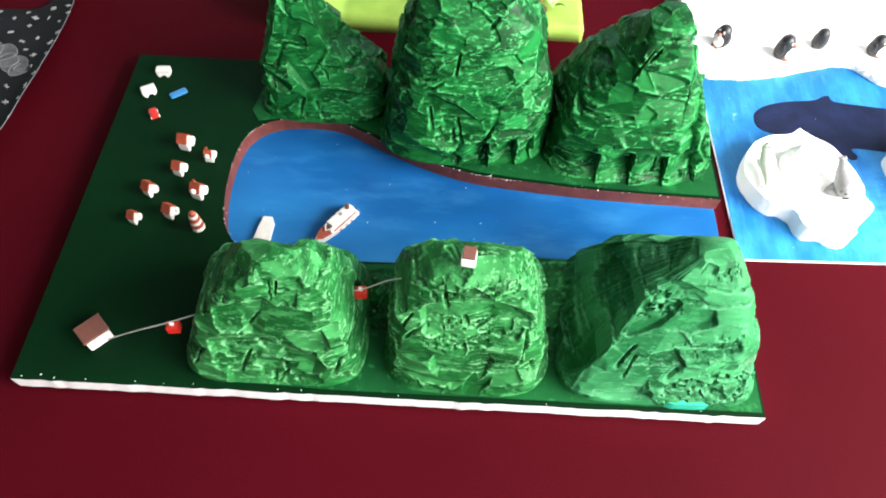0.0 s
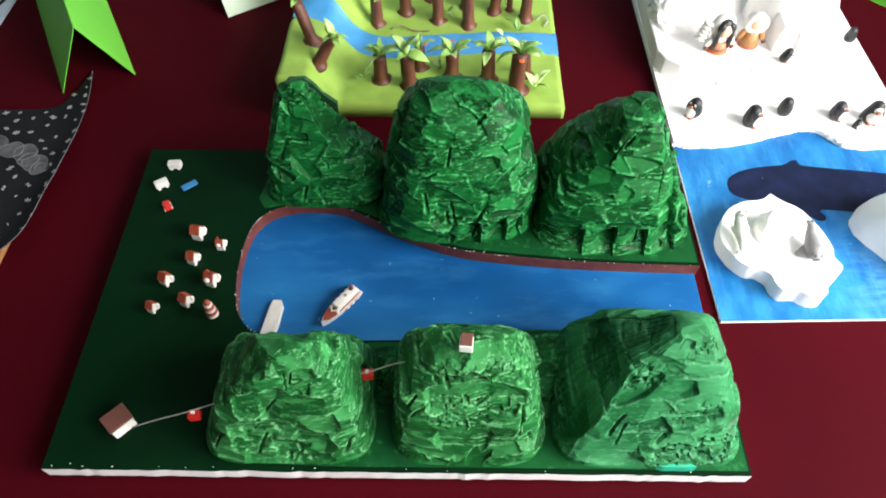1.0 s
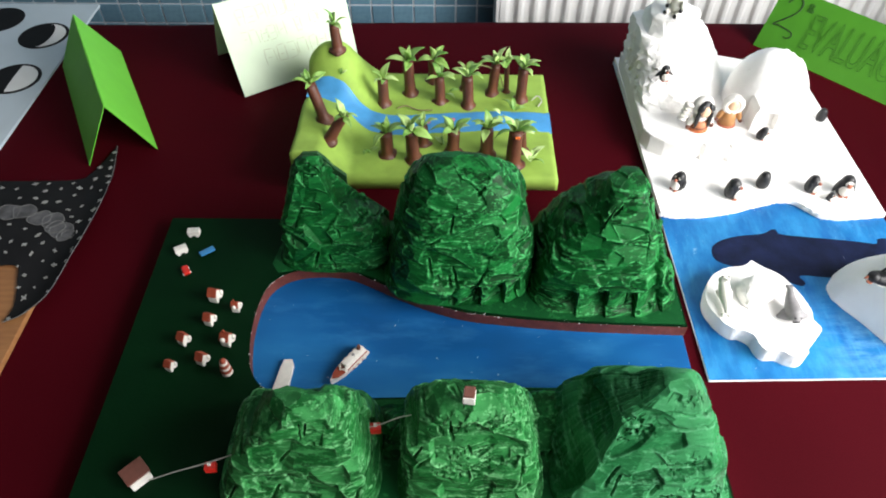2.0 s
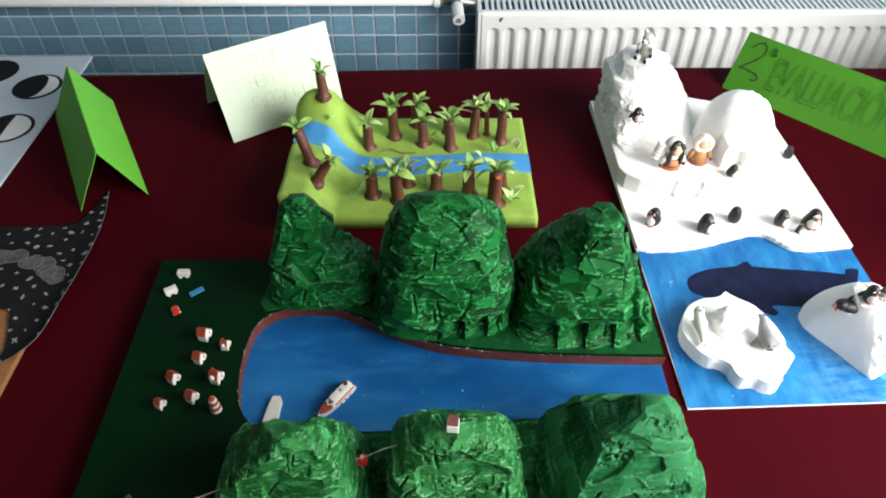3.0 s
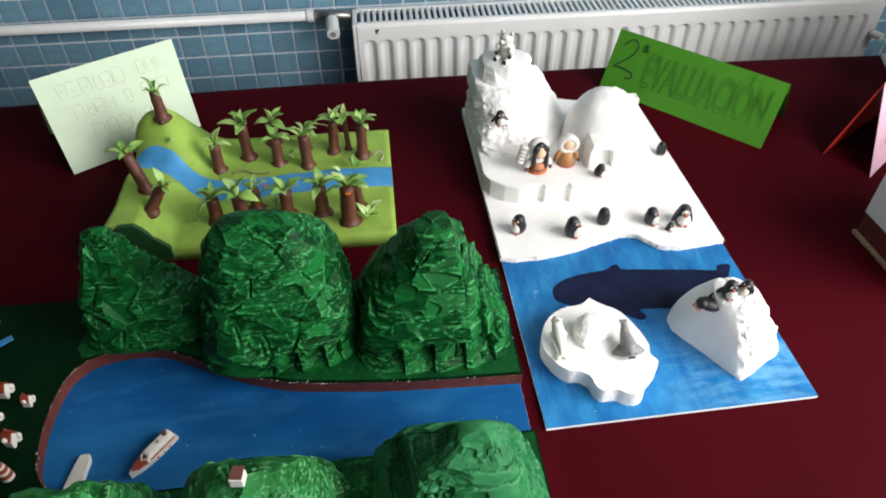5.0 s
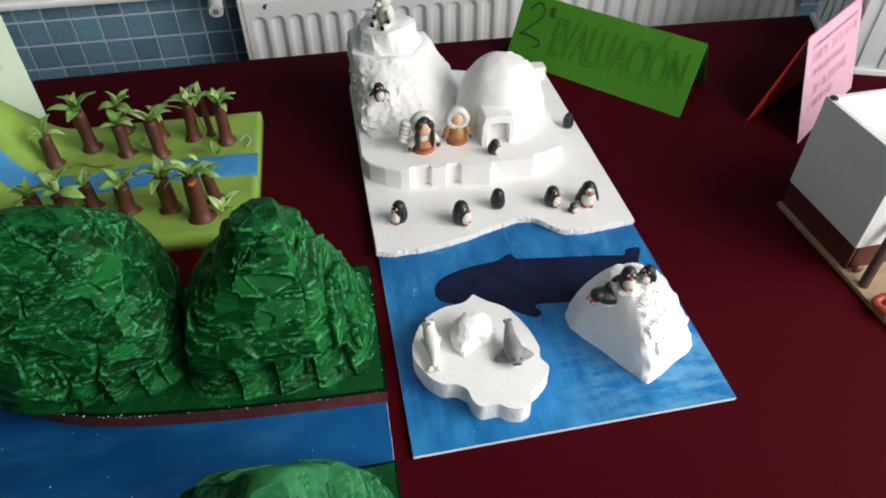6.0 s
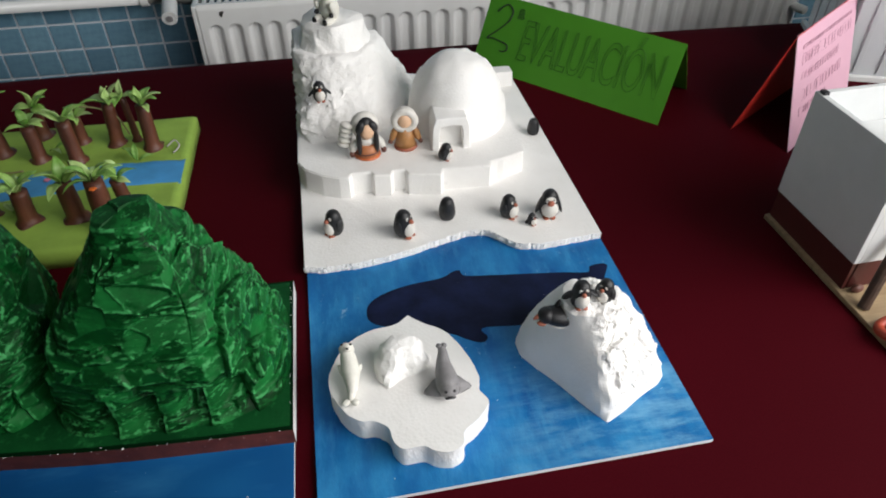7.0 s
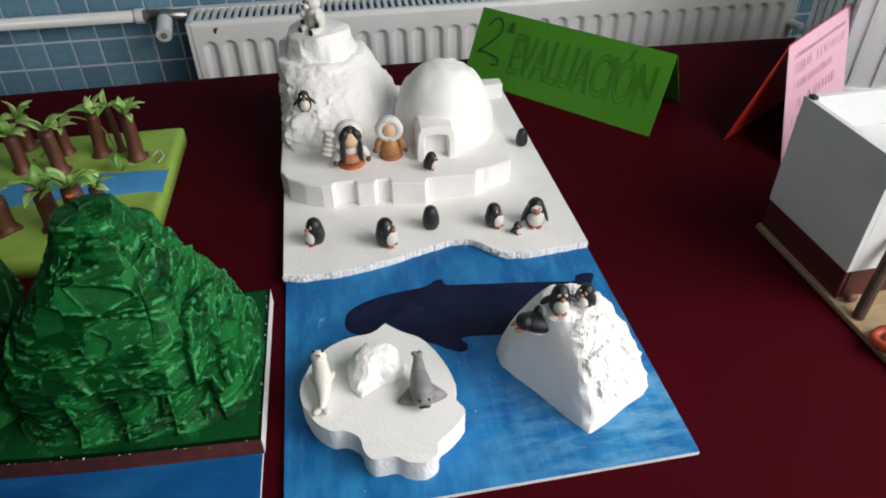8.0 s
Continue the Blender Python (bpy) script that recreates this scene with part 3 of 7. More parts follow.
def slab(outline, z0, z1, jag=0.0, n=0, side=0, bevel=0.0, seed=0.0, lean=0.0):
    """An extruded outline; side is the material index of its rim, jag the unevenness of its broken sides."""
    bm = bmesh.new()
    pts = even(outline, n) if n else [Vector((*q[:2], 0)) for q in outline]
    mid = sum(pts, Vector()) / len(pts)
    steps = 7 if jag else 2
    rings = []
    for i in range(steps):
        u = i / (steps - 1)
        ring = []
        for p in pts:
            o = (p - mid).normalized()
            q = Vector((p.x, p.y, z0 + (z1 - z0) * u))
            j = jag * (noise.noise(q * 80 + Vector((seed, 0, 0))) + 0.8 * noise.noise(q * 210) + 0.5 * noise.noise(q * 520)) + lean * (1 - u)
            up = jag * 0.3 * noise.noise(Vector((p.x * 70, p.y * 70, seed + 4))) if i == steps - 1 else 0
            ring.append(bm.verts.new((q.x + o.x * j, q.y + o.y * j, q.z + up)))
        rings.append(ring)
    k = len(pts)
    topf = bm.faces.new(rings[-1])
    bm.faces.new(rings[0][::-1])
    for a, b in zip(rings, rings[1:]):
        for i in range(k):
            f = bm.faces.new((a[i], a[(i + 1) % k], b[(i + 1) % k], b[i]))
            f.material_index = side
    bm.normal_update()
    if topf.normal.z < 0:
        bmesh.ops.reverse_faces(bm, faces=bm.faces)
    if bevel:
        high = set(rings[-1])
        bmesh.ops.bevel(bm, geom=[e for e in bm.edges if all(v in high for v in e.verts)], offset=bevel, segments=2, affect="EDGES")
    bmesh.ops.triangulate(bm, faces=[f for f in bm.faces if len(f.verts) > 4])
    return bm


def ribbon(pts, r, seg=8, bm=None, mat=0):
    """A round cord along pts."""
    own = bmesh.new()
    rings = []
    p = [Vector(q) for q in pts]
    for i, q in enumerate(p):
        d = (p[min(i + 1, len(p) - 1)] - p[max(i - 1, 0)]).normalized()
        m = d.to_track_quat("Z", "Y").to_matrix()
        rings.append([own.verts.new(q + m @ Vector((math.cos(a) * r, math.sin(a) * r, 0))) for a in (2 * math.pi * k / seg for k in range(seg))])
    for a, b in zip(rings, rings[1:]):
        for k in range(seg):
            own.faces.new((a[k], a[(k + 1) % seg], b[(k + 1) % seg], b[k]))
    own.faces.new(rings[0][::-1])
    own.faces.new(rings[-1])
    return merge(bm, own, mat)


def quad_sheet(a, b, c, d, thick, nu=10, nv=8, bow=0.0, seed=0.0):
    """A card from corners a, b, c, d (round), slightly bowed, with thickness."""
    a, b, c, d = map(Vector, (a, b, c, d))
    n = (b - a).cross(d - a).normalized()
    bm = bmesh.new()
    lay = []
    for s in (0, 1):
        g = []
        for j in range(nv + 1):
            for i in range(nu + 1):
                u, v = i / nu, j / nv
                p = a.lerp(b, u).lerp(d.lerp(c, u), v)
                w = bow * math.sin(math.pi * u) * math.sin(math.pi * v) + bow * 0.3 * noise.noise(Vector((u * 2, v * 2, seed)))
                g.append(bm.verts.new(p + n * (w - s * thick)))
        lay.append(g)
    k = nu + 1
    for s, g in enumerate(lay):
        for j in range(nv):
            for i in range(nu):
                q = (g[j * k + i], g[j * k + i + 1], g[(j + 1) * k + i + 1], g[(j + 1) * k + i])
                bm.faces.new(q if s == 0 else q[::-1])
    rim = [i for i in range(k)] + [j * k + nu for j in range(1, nv + 1)] + [nv * k + i for i in range(nu - 1, -1, -1)] + [j * k for j in range(nv - 1, 0, -1)]
    for i, r in enumerate(rim):
        s = rim[(i + 1) % len(rim)]
        bm.faces.new((lay[0][s], lay[0][r], lay[1][r], lay[1][s]))
    return bm


# ---- room ----
X0, X1, Y0, Y1, ZC = -3.4, 1.96, -1.1, 1.30, 2.9
TOP = 0.75
E_WIN = (-1.02, 0.40, 1.0, 2.45)
S_WIN = (1.0, 1.92, 1.0, 2.3)


def setting(name, bm, material, label, category):
    return tagged(part(name, bm, material), label, category, kind="structure")


setting("floor", box_bm(X0 - 0.15, X1 + 0.15, Y0 - 0.15, Y1 + 0.15, -0.1, 0.0), FLOOR, "grey speckled terrazzo classroom floor", "floor")
setting("ceiling", box_bm(X0 - 0.15, X1 + 0.15, Y0 - 0.15, Y1 + 0.15, ZC, ZC + 0.12), CEIL, "unseen grey ceiling, darkened to cut bounced light", "ceiling")
wall_north = setting("wall_north", box_bm(X0 - 0.15, X1 + 0.15, Y1 + 0.004, Y1 + 0.15, 0.0, ZC), GROUT, "wall clad in small square blue tiles with pale grout", "wall")
setting("wall_west", box_bm(X0 - 0.15, X0, Y0, Y1, 0.0, ZC), WALL, "unseen grey plaster wall, darkened to cut bounced light", "wall")


def holed_wall(along, a0, a1, at0, at1, hole):
    """A wall with a window opening through it; along is the axis that it follows."""
    h0, h1, z0, z1 = hole
    bm = bmesh.new()
    for p0, p1, q0, q1 in ((a0, h0, 0, ZC), (h1, a1, 0, ZC), (h0, h1, 0, z0), (h0, h1, z1, ZC)):
        if along == "y":
            box_bm(at0, at1, p0, p1, q0, q1, bm=bm)
        else:
            box_bm(p0, p1, at0, at1, q0, q1, bm=bm)
    return bm


setting("wall_east", holed_wall("y", Y0, Y1, X1, X1 + 0.15, E_WIN), WALL, "unseen darkened plaster wall with a wide window opening", "wall")
setting("wall_south", holed_wall("x", X0 - 0.15, X1 + 0.15, Y0 - 0.15, Y0, S_WIN), WALL, "unseen darkened plaster wall with a wide window opening", "wall")


def window(name, along, at, hole):
    h0, h1, z0, z1 = hole
    ob = tagged(new(name), "white painted window frame with a centre mullion", "window", kind="structure")
    def bar(nm, p0, p1, q0, q1):
        b = box_bm(at - 0.03, at + 0.03, p0, p1, q0, q1, 0.004) if along == "y" else box_bm(p0, p1, at - 0.03, at + 0.03, q0, q1, 0.004)
        part(nm, b, WHITEPLASTIC, ob)
    bar("frame_side", h0, h0 + 0.05, z0, z1)
    bar("frame_side", h1 - 0.05, h1, z0, z1)
    bar("frame_rail", h0 + 0.05, h1 - 0.05, z0, z0 + 0.05)
    bar("frame_rail", h0 + 0.05, h1 - 0.05, z1 - 0.05, z1)
    bar("mullion", (h0 + h1) / 2 - 0.03, (h0 + h1) / 2 + 0.03, z0 + 0.05, z1 - 0.05)


window("window_1", "y", X1 + 0.10, E_WIN)
window("window_2", "x", Y0 - 0.10, S_WIN)

# ---- radiator and pipe ----
RX0, RX1, RY, RZ0, RZ1 = 0.487, 1.712, 1.190, 0.162, 0.764
FLUTE0, PITCH = 0.524, 0.03575


def flute_depth(x, z):
    """How far the pressed panel lies behind its front face."""
    i = round((x - FLUTE0) / PITCH)
    if i < 0 or FLUTE0 + i * PITCH > RX1 - 0.02:
        return 0.0
    u = (x - FLUTE0 - i * PITCH) / 0.0125
    zt, zb = 0.715, 0.21
    if z > zt:
        v = (z - zt) / 0.012
    elif z < zb:
        v = (zb - z) / 0.012
    else:
        v = 0.0
    r = math.hypot(u, v)
    return 0.009 * max(0.0, min(1.0, (1.0 - r) * 3.2))


def build_radiator():
    rad = thing("radiator", ((RX0 + RX1) / 2, RY, RZ0), "white enamelled panel radiator with vertical pressed flutes", "radiator")
    ox, oy, oz = -(RX0 + RX1) / 2, -RY, -RZ0
    bm = bmesh.new()
    xs = [RX0 + 0.010 + (RX1 - RX0 - 0.020) * i / 420 for i in range(421)]
    zs = [RZ0 + 0.006, 0.19] + [0.198 + 0.003 * i for i in range(5)] + [0.3, 0.45, 0.6, 0.68, 0.70] + [0.714 + 0.002 * i for i in range(9)] + [0.745, RZ1 - 0.010, RZ1 - 0.005, RZ1]
    grid = [[bm.verts.new((x + ox, RY + flute_depth(x, z) + (0.006 if z > RZ1 - 0.004 else 0) + oy, z + oz)) for x in xs] for z in zs]
    for a, b in zip(grid, grid[1:]):
        for i in range(len(xs) - 1):
            bm.faces.new((a[i], a[i + 1], b[i + 1], b[i]))
    part("front_panel", bm, ENAMEL, rad, smooth=True)
    for x in (RX0, RX1 - 0.010):
        part("side_panel", box_bm(x + ox, x + 0.010 + ox, 0.002, 0.088, 0, RZ1 - RZ0 - 0.001, 0.003), ENAMEL, rad)
    part("back_panel", box_bm(RX0 + 0.012 + ox, RX1 - 0.012 + ox, 0.076, 0.084, 0.0, 0.57), ENAMEL, rad)
    # one solid block, coloured dark for the shade between the panels
    part("inner_fins", box_bm(RX0 + 0.012 + ox, RX1 - 0.012 + ox, 0.014, 0.074, 0.02, 0.56), SHADEFILL, rad, "dark block standing in for the radiator's shaded inside")
    for y0, y1 in ((0.004, 0.014), (0.076, 0.088)):
        part("grille_rail", box_bm(RX0 + 0.010 + ox, RX1 - 0.010 + ox, y0, y1, RZ1 - RZ0 - 0.010, RZ1 - RZ0 + 0.001, 0.001), ENAMEL, rad)
    me = None
    x = RX0 + 0.022
    while x < RX1 - 0.016:
        if me is None:
            s = part("slat", box_bm(-0.0035, 0.0035, 0.014, 0.076, -0.006, 0, 0.001), ENAMEL, rad)
            me = s.data
        else:
            s = new("slat", me)
            s.parent = rad
        s.location = (x + ox, 0, RZ1 - RZ0)
        x += 0.0135
    chip = bmesh.new()
    own = [(0.0, 0.0), (0.010, 0.001), (0.006, -0.006), (0.003, -0.012), (-0.002, -0.006)]
    f = [chip.verts.new((p[0] * 0.8 + 0.050 + RX0 + ox, -0.0012, p[1] * 0.9 + 0.752 + oz)) for p in own]
    bk = [chip.verts.new((v.co.x, 0.001, v.co.z)) for v in f]
    chip.faces.new(f)
    for i in range(5):
        chip.faces.new((f[i], f[(i + 1) % 5], bk[(i + 1) % 5], bk[i]))
    part("air_valve", ribbon([(RX1 - 0.010 + ox, -0.004, 0.683 - RZ0), (RX1 + ox, -0.030, 0.683 - RZ0)], 0.0085, 14), WHITEPLASTIC, rad, "small white air valve")
    part("paint_chip", chip, CHIP, rad, "dark chip in the white enamel")


build_radiator()


def build_pipe():
    pipe = thing("heating_pipe", (0.0, 1.262, 0.7595), "white painted heating pipe with thermostatic valve along tiled wall", "pipe")
    part("tube", ribbon([(-1.9, 0, 0), (-0.6, 0, 0), (0.392, 0, 0)], 0.0108, 20), ENAMEL, pipe, smooth=True)
    part("collar", ribbon([(0.388, 0, 0), (0.402, 0, 0)], 0.0142, 20), ENAMEL, pipe)
    part("valve_body", ribbon([(0.400, 0, 0), (0.440, 0, 0), (0.485, -0.008, -0.002)], 0.0110, 16), METAL, pipe, "dull nickel valve body", smooth=True)
    head = ribbon([(0.440, 0.0, 0.0), (0.442, -0.022, -0.006)], 0.0115, 18)
    part("valve_neck", head, METAL, pipe)
    part("valve_head", ribbon([(0.4415, -0.018, -0.005), (0.4425, -0.030, -0.0085), (0.4445, -0.060, -0.0165), (0.4447, -0.063, -0.0172)], 0.0140, 22), WHITEPLASTIC, pipe, "white plastic thermostat head")
    part("valve_dial", ribbon([(0.4447, -0.0625, -0.0171), (0.4449, -0.0655, -0.0178)], 0.006, 14), CLAY_GREY, pipe)


build_pipe()

# ---- table ----
TX0, TX1, TY0, TY1 = -1.05, 1.90, -0.16, 0.975


def build_table():
    table = thing("table", ((TX0 + TX1) / 2, (TY0 + TY1) / 2, 0), "long beech display table under a maroon cloth", "table")
    cx, cy = (TX0 + TX1) / 2, (TY0 + TY1) / 2
    part("tabletop", box_bm(TX0 + 0.01 - cx, TX1 - 0.01 - cx, TY0 + 0.01 - cy, TY1 - 0.012 - cy, 0.715, 0.7445, 0.003), TABLEWOOD, table)
    for x in (TX0 + 0.06, TX1 - 0.10):
        for y in (TY0 + 0.06, TY1 - 0.10):
            part("leg", box_bm(x - cx, x + 0.045 - cx, y - cy, y + 0.045 - cy, 0.0, 0.715, 0.003), TABLEWOOD, table)


build_table()


def cloth_back(x):
    """The back edge bows a little between the corners."""
    return 0.986 - 0.020 * ((x - 0.75) / 0.9) ** 2 * (1 if abs(x - 0.75) < 0.9 else 0) - (0.020 if abs(x - 0.75) >= 0.9 else 0)


def build_cloth():
    bm = bmesh.new()
    nx, ny = 150, 64
    def drop(k):
        return min(1.0, max(0.0, k))
    rows = []
    prof = [(-1, 0.28), (-1, 0.5), (-1, 0.66), (-0.996, 0.735), (-0.985, 0.7475)]
    for j in range(ny + 1):
        v = j / ny
        prof.append((-0.97 + 1.94 * v, TOP))
    prof += [(0.985, 0.7475), (0.996, 0.735), (1, 0.66), (1, 0.5), (1, 0.28)]
    px = [(-1, 0.3), (-1, 0.6), (-0.999, 0.735), (-0.996, 0.7475)] + [(-0.99 + 1.98 * i / nx, TOP) for i in range(nx + 1)] + [(0.996, 0.7475), (0.999, 0.735), (1, 0.6), (1, 0.3)]
    for b, zb in prof:
        row = []
        for a, za in px:
            x = (TX0 + TX1) / 2 + a * (TX1 - TX0) / 2
            y1 = cloth_back(x)
            y = (TY0 + y1) / 2 + b * (y1 - TY0) / 2
            z = min(za, zb)
            if z < 0.74:
                w = 0.02 * math.sin(x * 17 + 2 * math.sin(x * 5)) * (0.75 - z)
                y += w * (1 if b > 0 else -1) if zb < 0.74 else 0
                x += 0.02 * math.sin(y * 19) * (0.75 - z) * (1 if a > 0 else -1) if za < 0.74 else 0
            else:
                q = Vector((x * 3, y * 3, 0))
                z += 0.0007 * noise.noise(q) if abs(a) < 0.98 and abs(b) < 0.96 else 0
                s = (x - 1.075) * 0.92 + (y - 0.10) * 0.39
                z += 0.0018 * math.exp(-(s / 0.022) ** 2) * drop((0.16 - y) * 9) * drop((y + 0.2) * 9)
            row.append(bm.verts.new((x, y, z)))
        rows.append(row)
    for a, b in zip(rows, rows[1:]):
        for i in range(len(px) - 1):
            bm.faces.new((a[i], a[i + 1], b[i + 1], b[i]))
    thicken(bm, 0.0015)
    ob = part("tablecloth", bm, CLOTH, smooth=True)
    tagged(ob, "plain maroon tablecloth draped over the display table", "tablecloth")


build_cloth()

# ---- harbour diorama ----
SHORE = [(0.678, 0.164), (0.60, 0.160), (0.50, 0.150), (0.40, 0.140), (0.30, 0.136), (0.22, 0.137), (0.18, 0.147), (0.163, 0.165), (0.155, 0.187), (0.150, 0.224),
         (0.151, 0.264), (0.159, 0.294), (0.18, 0.314), (0.214, 0.322), (0.256, 0.319), (0.291, 0.304), (0.327, 0.285), (0.374, 0.265), (0.414, 0.254), (0.46, 0.248),
         (0.525, 0.242), (0.589, 0.239), (0.678, 0.2365)]
LAND = 0.772
harbour = thing("harbour_diorama", (0, 0, TOP), "painted foam harbour model with green hills round a lake", "diorama")


def lower(bm):
    """World to the diorama's own height."""
    bmesh.ops.translate(bm, vec=(0, 0, -TOP), verts=bm.verts)
    return bm


def board_side(bm, mat_index, test):
    for f in bm.faces:
        f.material_index = mat_index if test(f) else 0
    return bm


def build_harbour():
    base = box_bm(0.0065, 0.6765, -0.0012, 0.411, TOP + 0.0005, 0.7545, 0.001)
    base.normal_update()
    board_side(base, 1, lambda f: abs(f.normal.z) < 0.5)
    part("water_board", lower(base), [LAKE, EDGE], harbour, "glossy blue painted water with paler brush streaks")
    coast = spline([(*q, 0) for q in SHORE], 120)
    front = [(0.006 + 0.672 * i / 90, -0.0046 + 0.0024 * i / 90 + 0.0011 * noise.noise(Vector((i * 0.9, 3, 1))) + 0.0007 * noise.noise(Vector((i * 0.21, 8, 1)))) for i in range(91)]
    pts = front + [(q.x, q.y) for q in coast] + [(0.6778, 0.30), (0.6775, 0.412), (0.40, 0.4125), (0.002, 0.412), (0.0042, 0.2)]
    land = slab(pts, 0.7545, LAND)
    land.normal_update()
    for f in land.faces:
        if abs(f.normal.z) < 0.5:
            c = f.calc_center_median()
            f.material_index = 2 if (0.004 < c.y < 0.408 and 0.009 < c.x < 0.674) else 1
    part("land", lower(land), [GREEN, EDGE, BANK], harbour, "dark green ground layer with a brown painted bank")


build_harbour()


def crumb_heap(name, places, material, parent, label, seed):
    """Tiny foam crumbs at places (x, y, z, size), as one piece of stuff."""
    r = random.Random(seed)
    verts, faces = [], []
    pts = [(-1, -1, -0.6), (1, -0.8, -0.6), (0.9, 1, -0.6), (-0.8, 0.9, -0.6), (0, 0.2, 0.9)]
    for x, y, z, s in places:
        k = len(verts)
        verts.extend((x + p[0] * s * r.uniform(0.6, 1.4), y + p[1] * s * r.uniform(0.6, 1.4), z + p[2] * s * 0.7 - TOP) for p in pts)
        faces.extend([(k + 3, k + 2, k + 1, k), (k, k + 1, k + 4), (k + 1, k + 2, k + 4), (k + 2, k + 3, k + 4), (k + 3, k, k + 4)])
    me = bpy.data.meshes.new(name)
    me.from_pydata(verts, [], faces)
    me.materials.append(material)
    ob = new(name, me)
    ob.parent = parent
    tagged(ob, label, kind="stuff")


def build_crumbs():
    """White foam crumbs and chipped paint along the cut edges."""
    r = random.Random(21)
    coast = spline([(*q, 0) for q in SHORE], 240)
    at = []
    for i in range(150):
        p = coast[int(r.random() ** 0.7 * 239)]
        if p.y > 0.2 or p.x < 0.19:
            at.append((p.x + r.gauss(0, 0.0008), p.y + r.gauss(0.0002, 0.0008), LAND + 0.0002, r.uniform(0.0002, 0.0007)))
    for i in range(13):
        at.append((r.uniform(0.009, 0.67), -0.0016 + abs(r.gauss(0, 0.0012)), LAND + 0.0002, r.uniform(0.0003, 0.0007)))
    for i in range(40):
        at.append((0.6755 - abs(r.gauss(0, 0.0008)), r.choice((r.uniform(0.01, 0.15), r.uniform(0.245, 0.405))), LAND + 0.0002, r.uniform(0.0003, 0.0007)))
    for i in range(12):
        at.append((r.uniform(0.16, 0.67), r.uniform(0.17, 0.30), 0.7548, r.uniform(0.0003, 0.0006)))
    crumb_heap("foam_scatter", at, EDGE, harbour, "tiny white foam crumbs along the cut edges", 22)


build_crumbs()


def build_aprons():
    """Hill paint carried out over the ground at the hills' feet."""
    south = [(0.182, 0.0045), (0.30, 0.0015), (0.45, 0.0025), (0.6755, 0.0025), (0.6755, 0.161), (0.60, 0.157), (0.50, 0.147), (0.40, 0.137), (0.30, 0.133), (0.22, 0.134), (0.180, 0.115), (0.170, 0.07)]
    north = [(0.157, 0.330), (0.166, 0.315), (0.181, 0.3185), (0.214, 0.3255), (0.257, 0.3225), (0.293, 0.3075), (0.329, 0.2885), (0.375, 0.2685), (0.414, 0.2575), (0.46, 0.2515), (0.525, 0.2455), (0.589, 0.2425), (0.6755, 0.2405), (0.6740, 0.409), (0.40, 0.409), (0.17, 0.409)]
    for pts in (south, north):
        part("apron", lower(slab(pts, LAND - 0.001, LAND + 0.0009, jag=0.0012)), APRON, harbour, "rough brushed green ground at the hills' feet")


build_aprons()

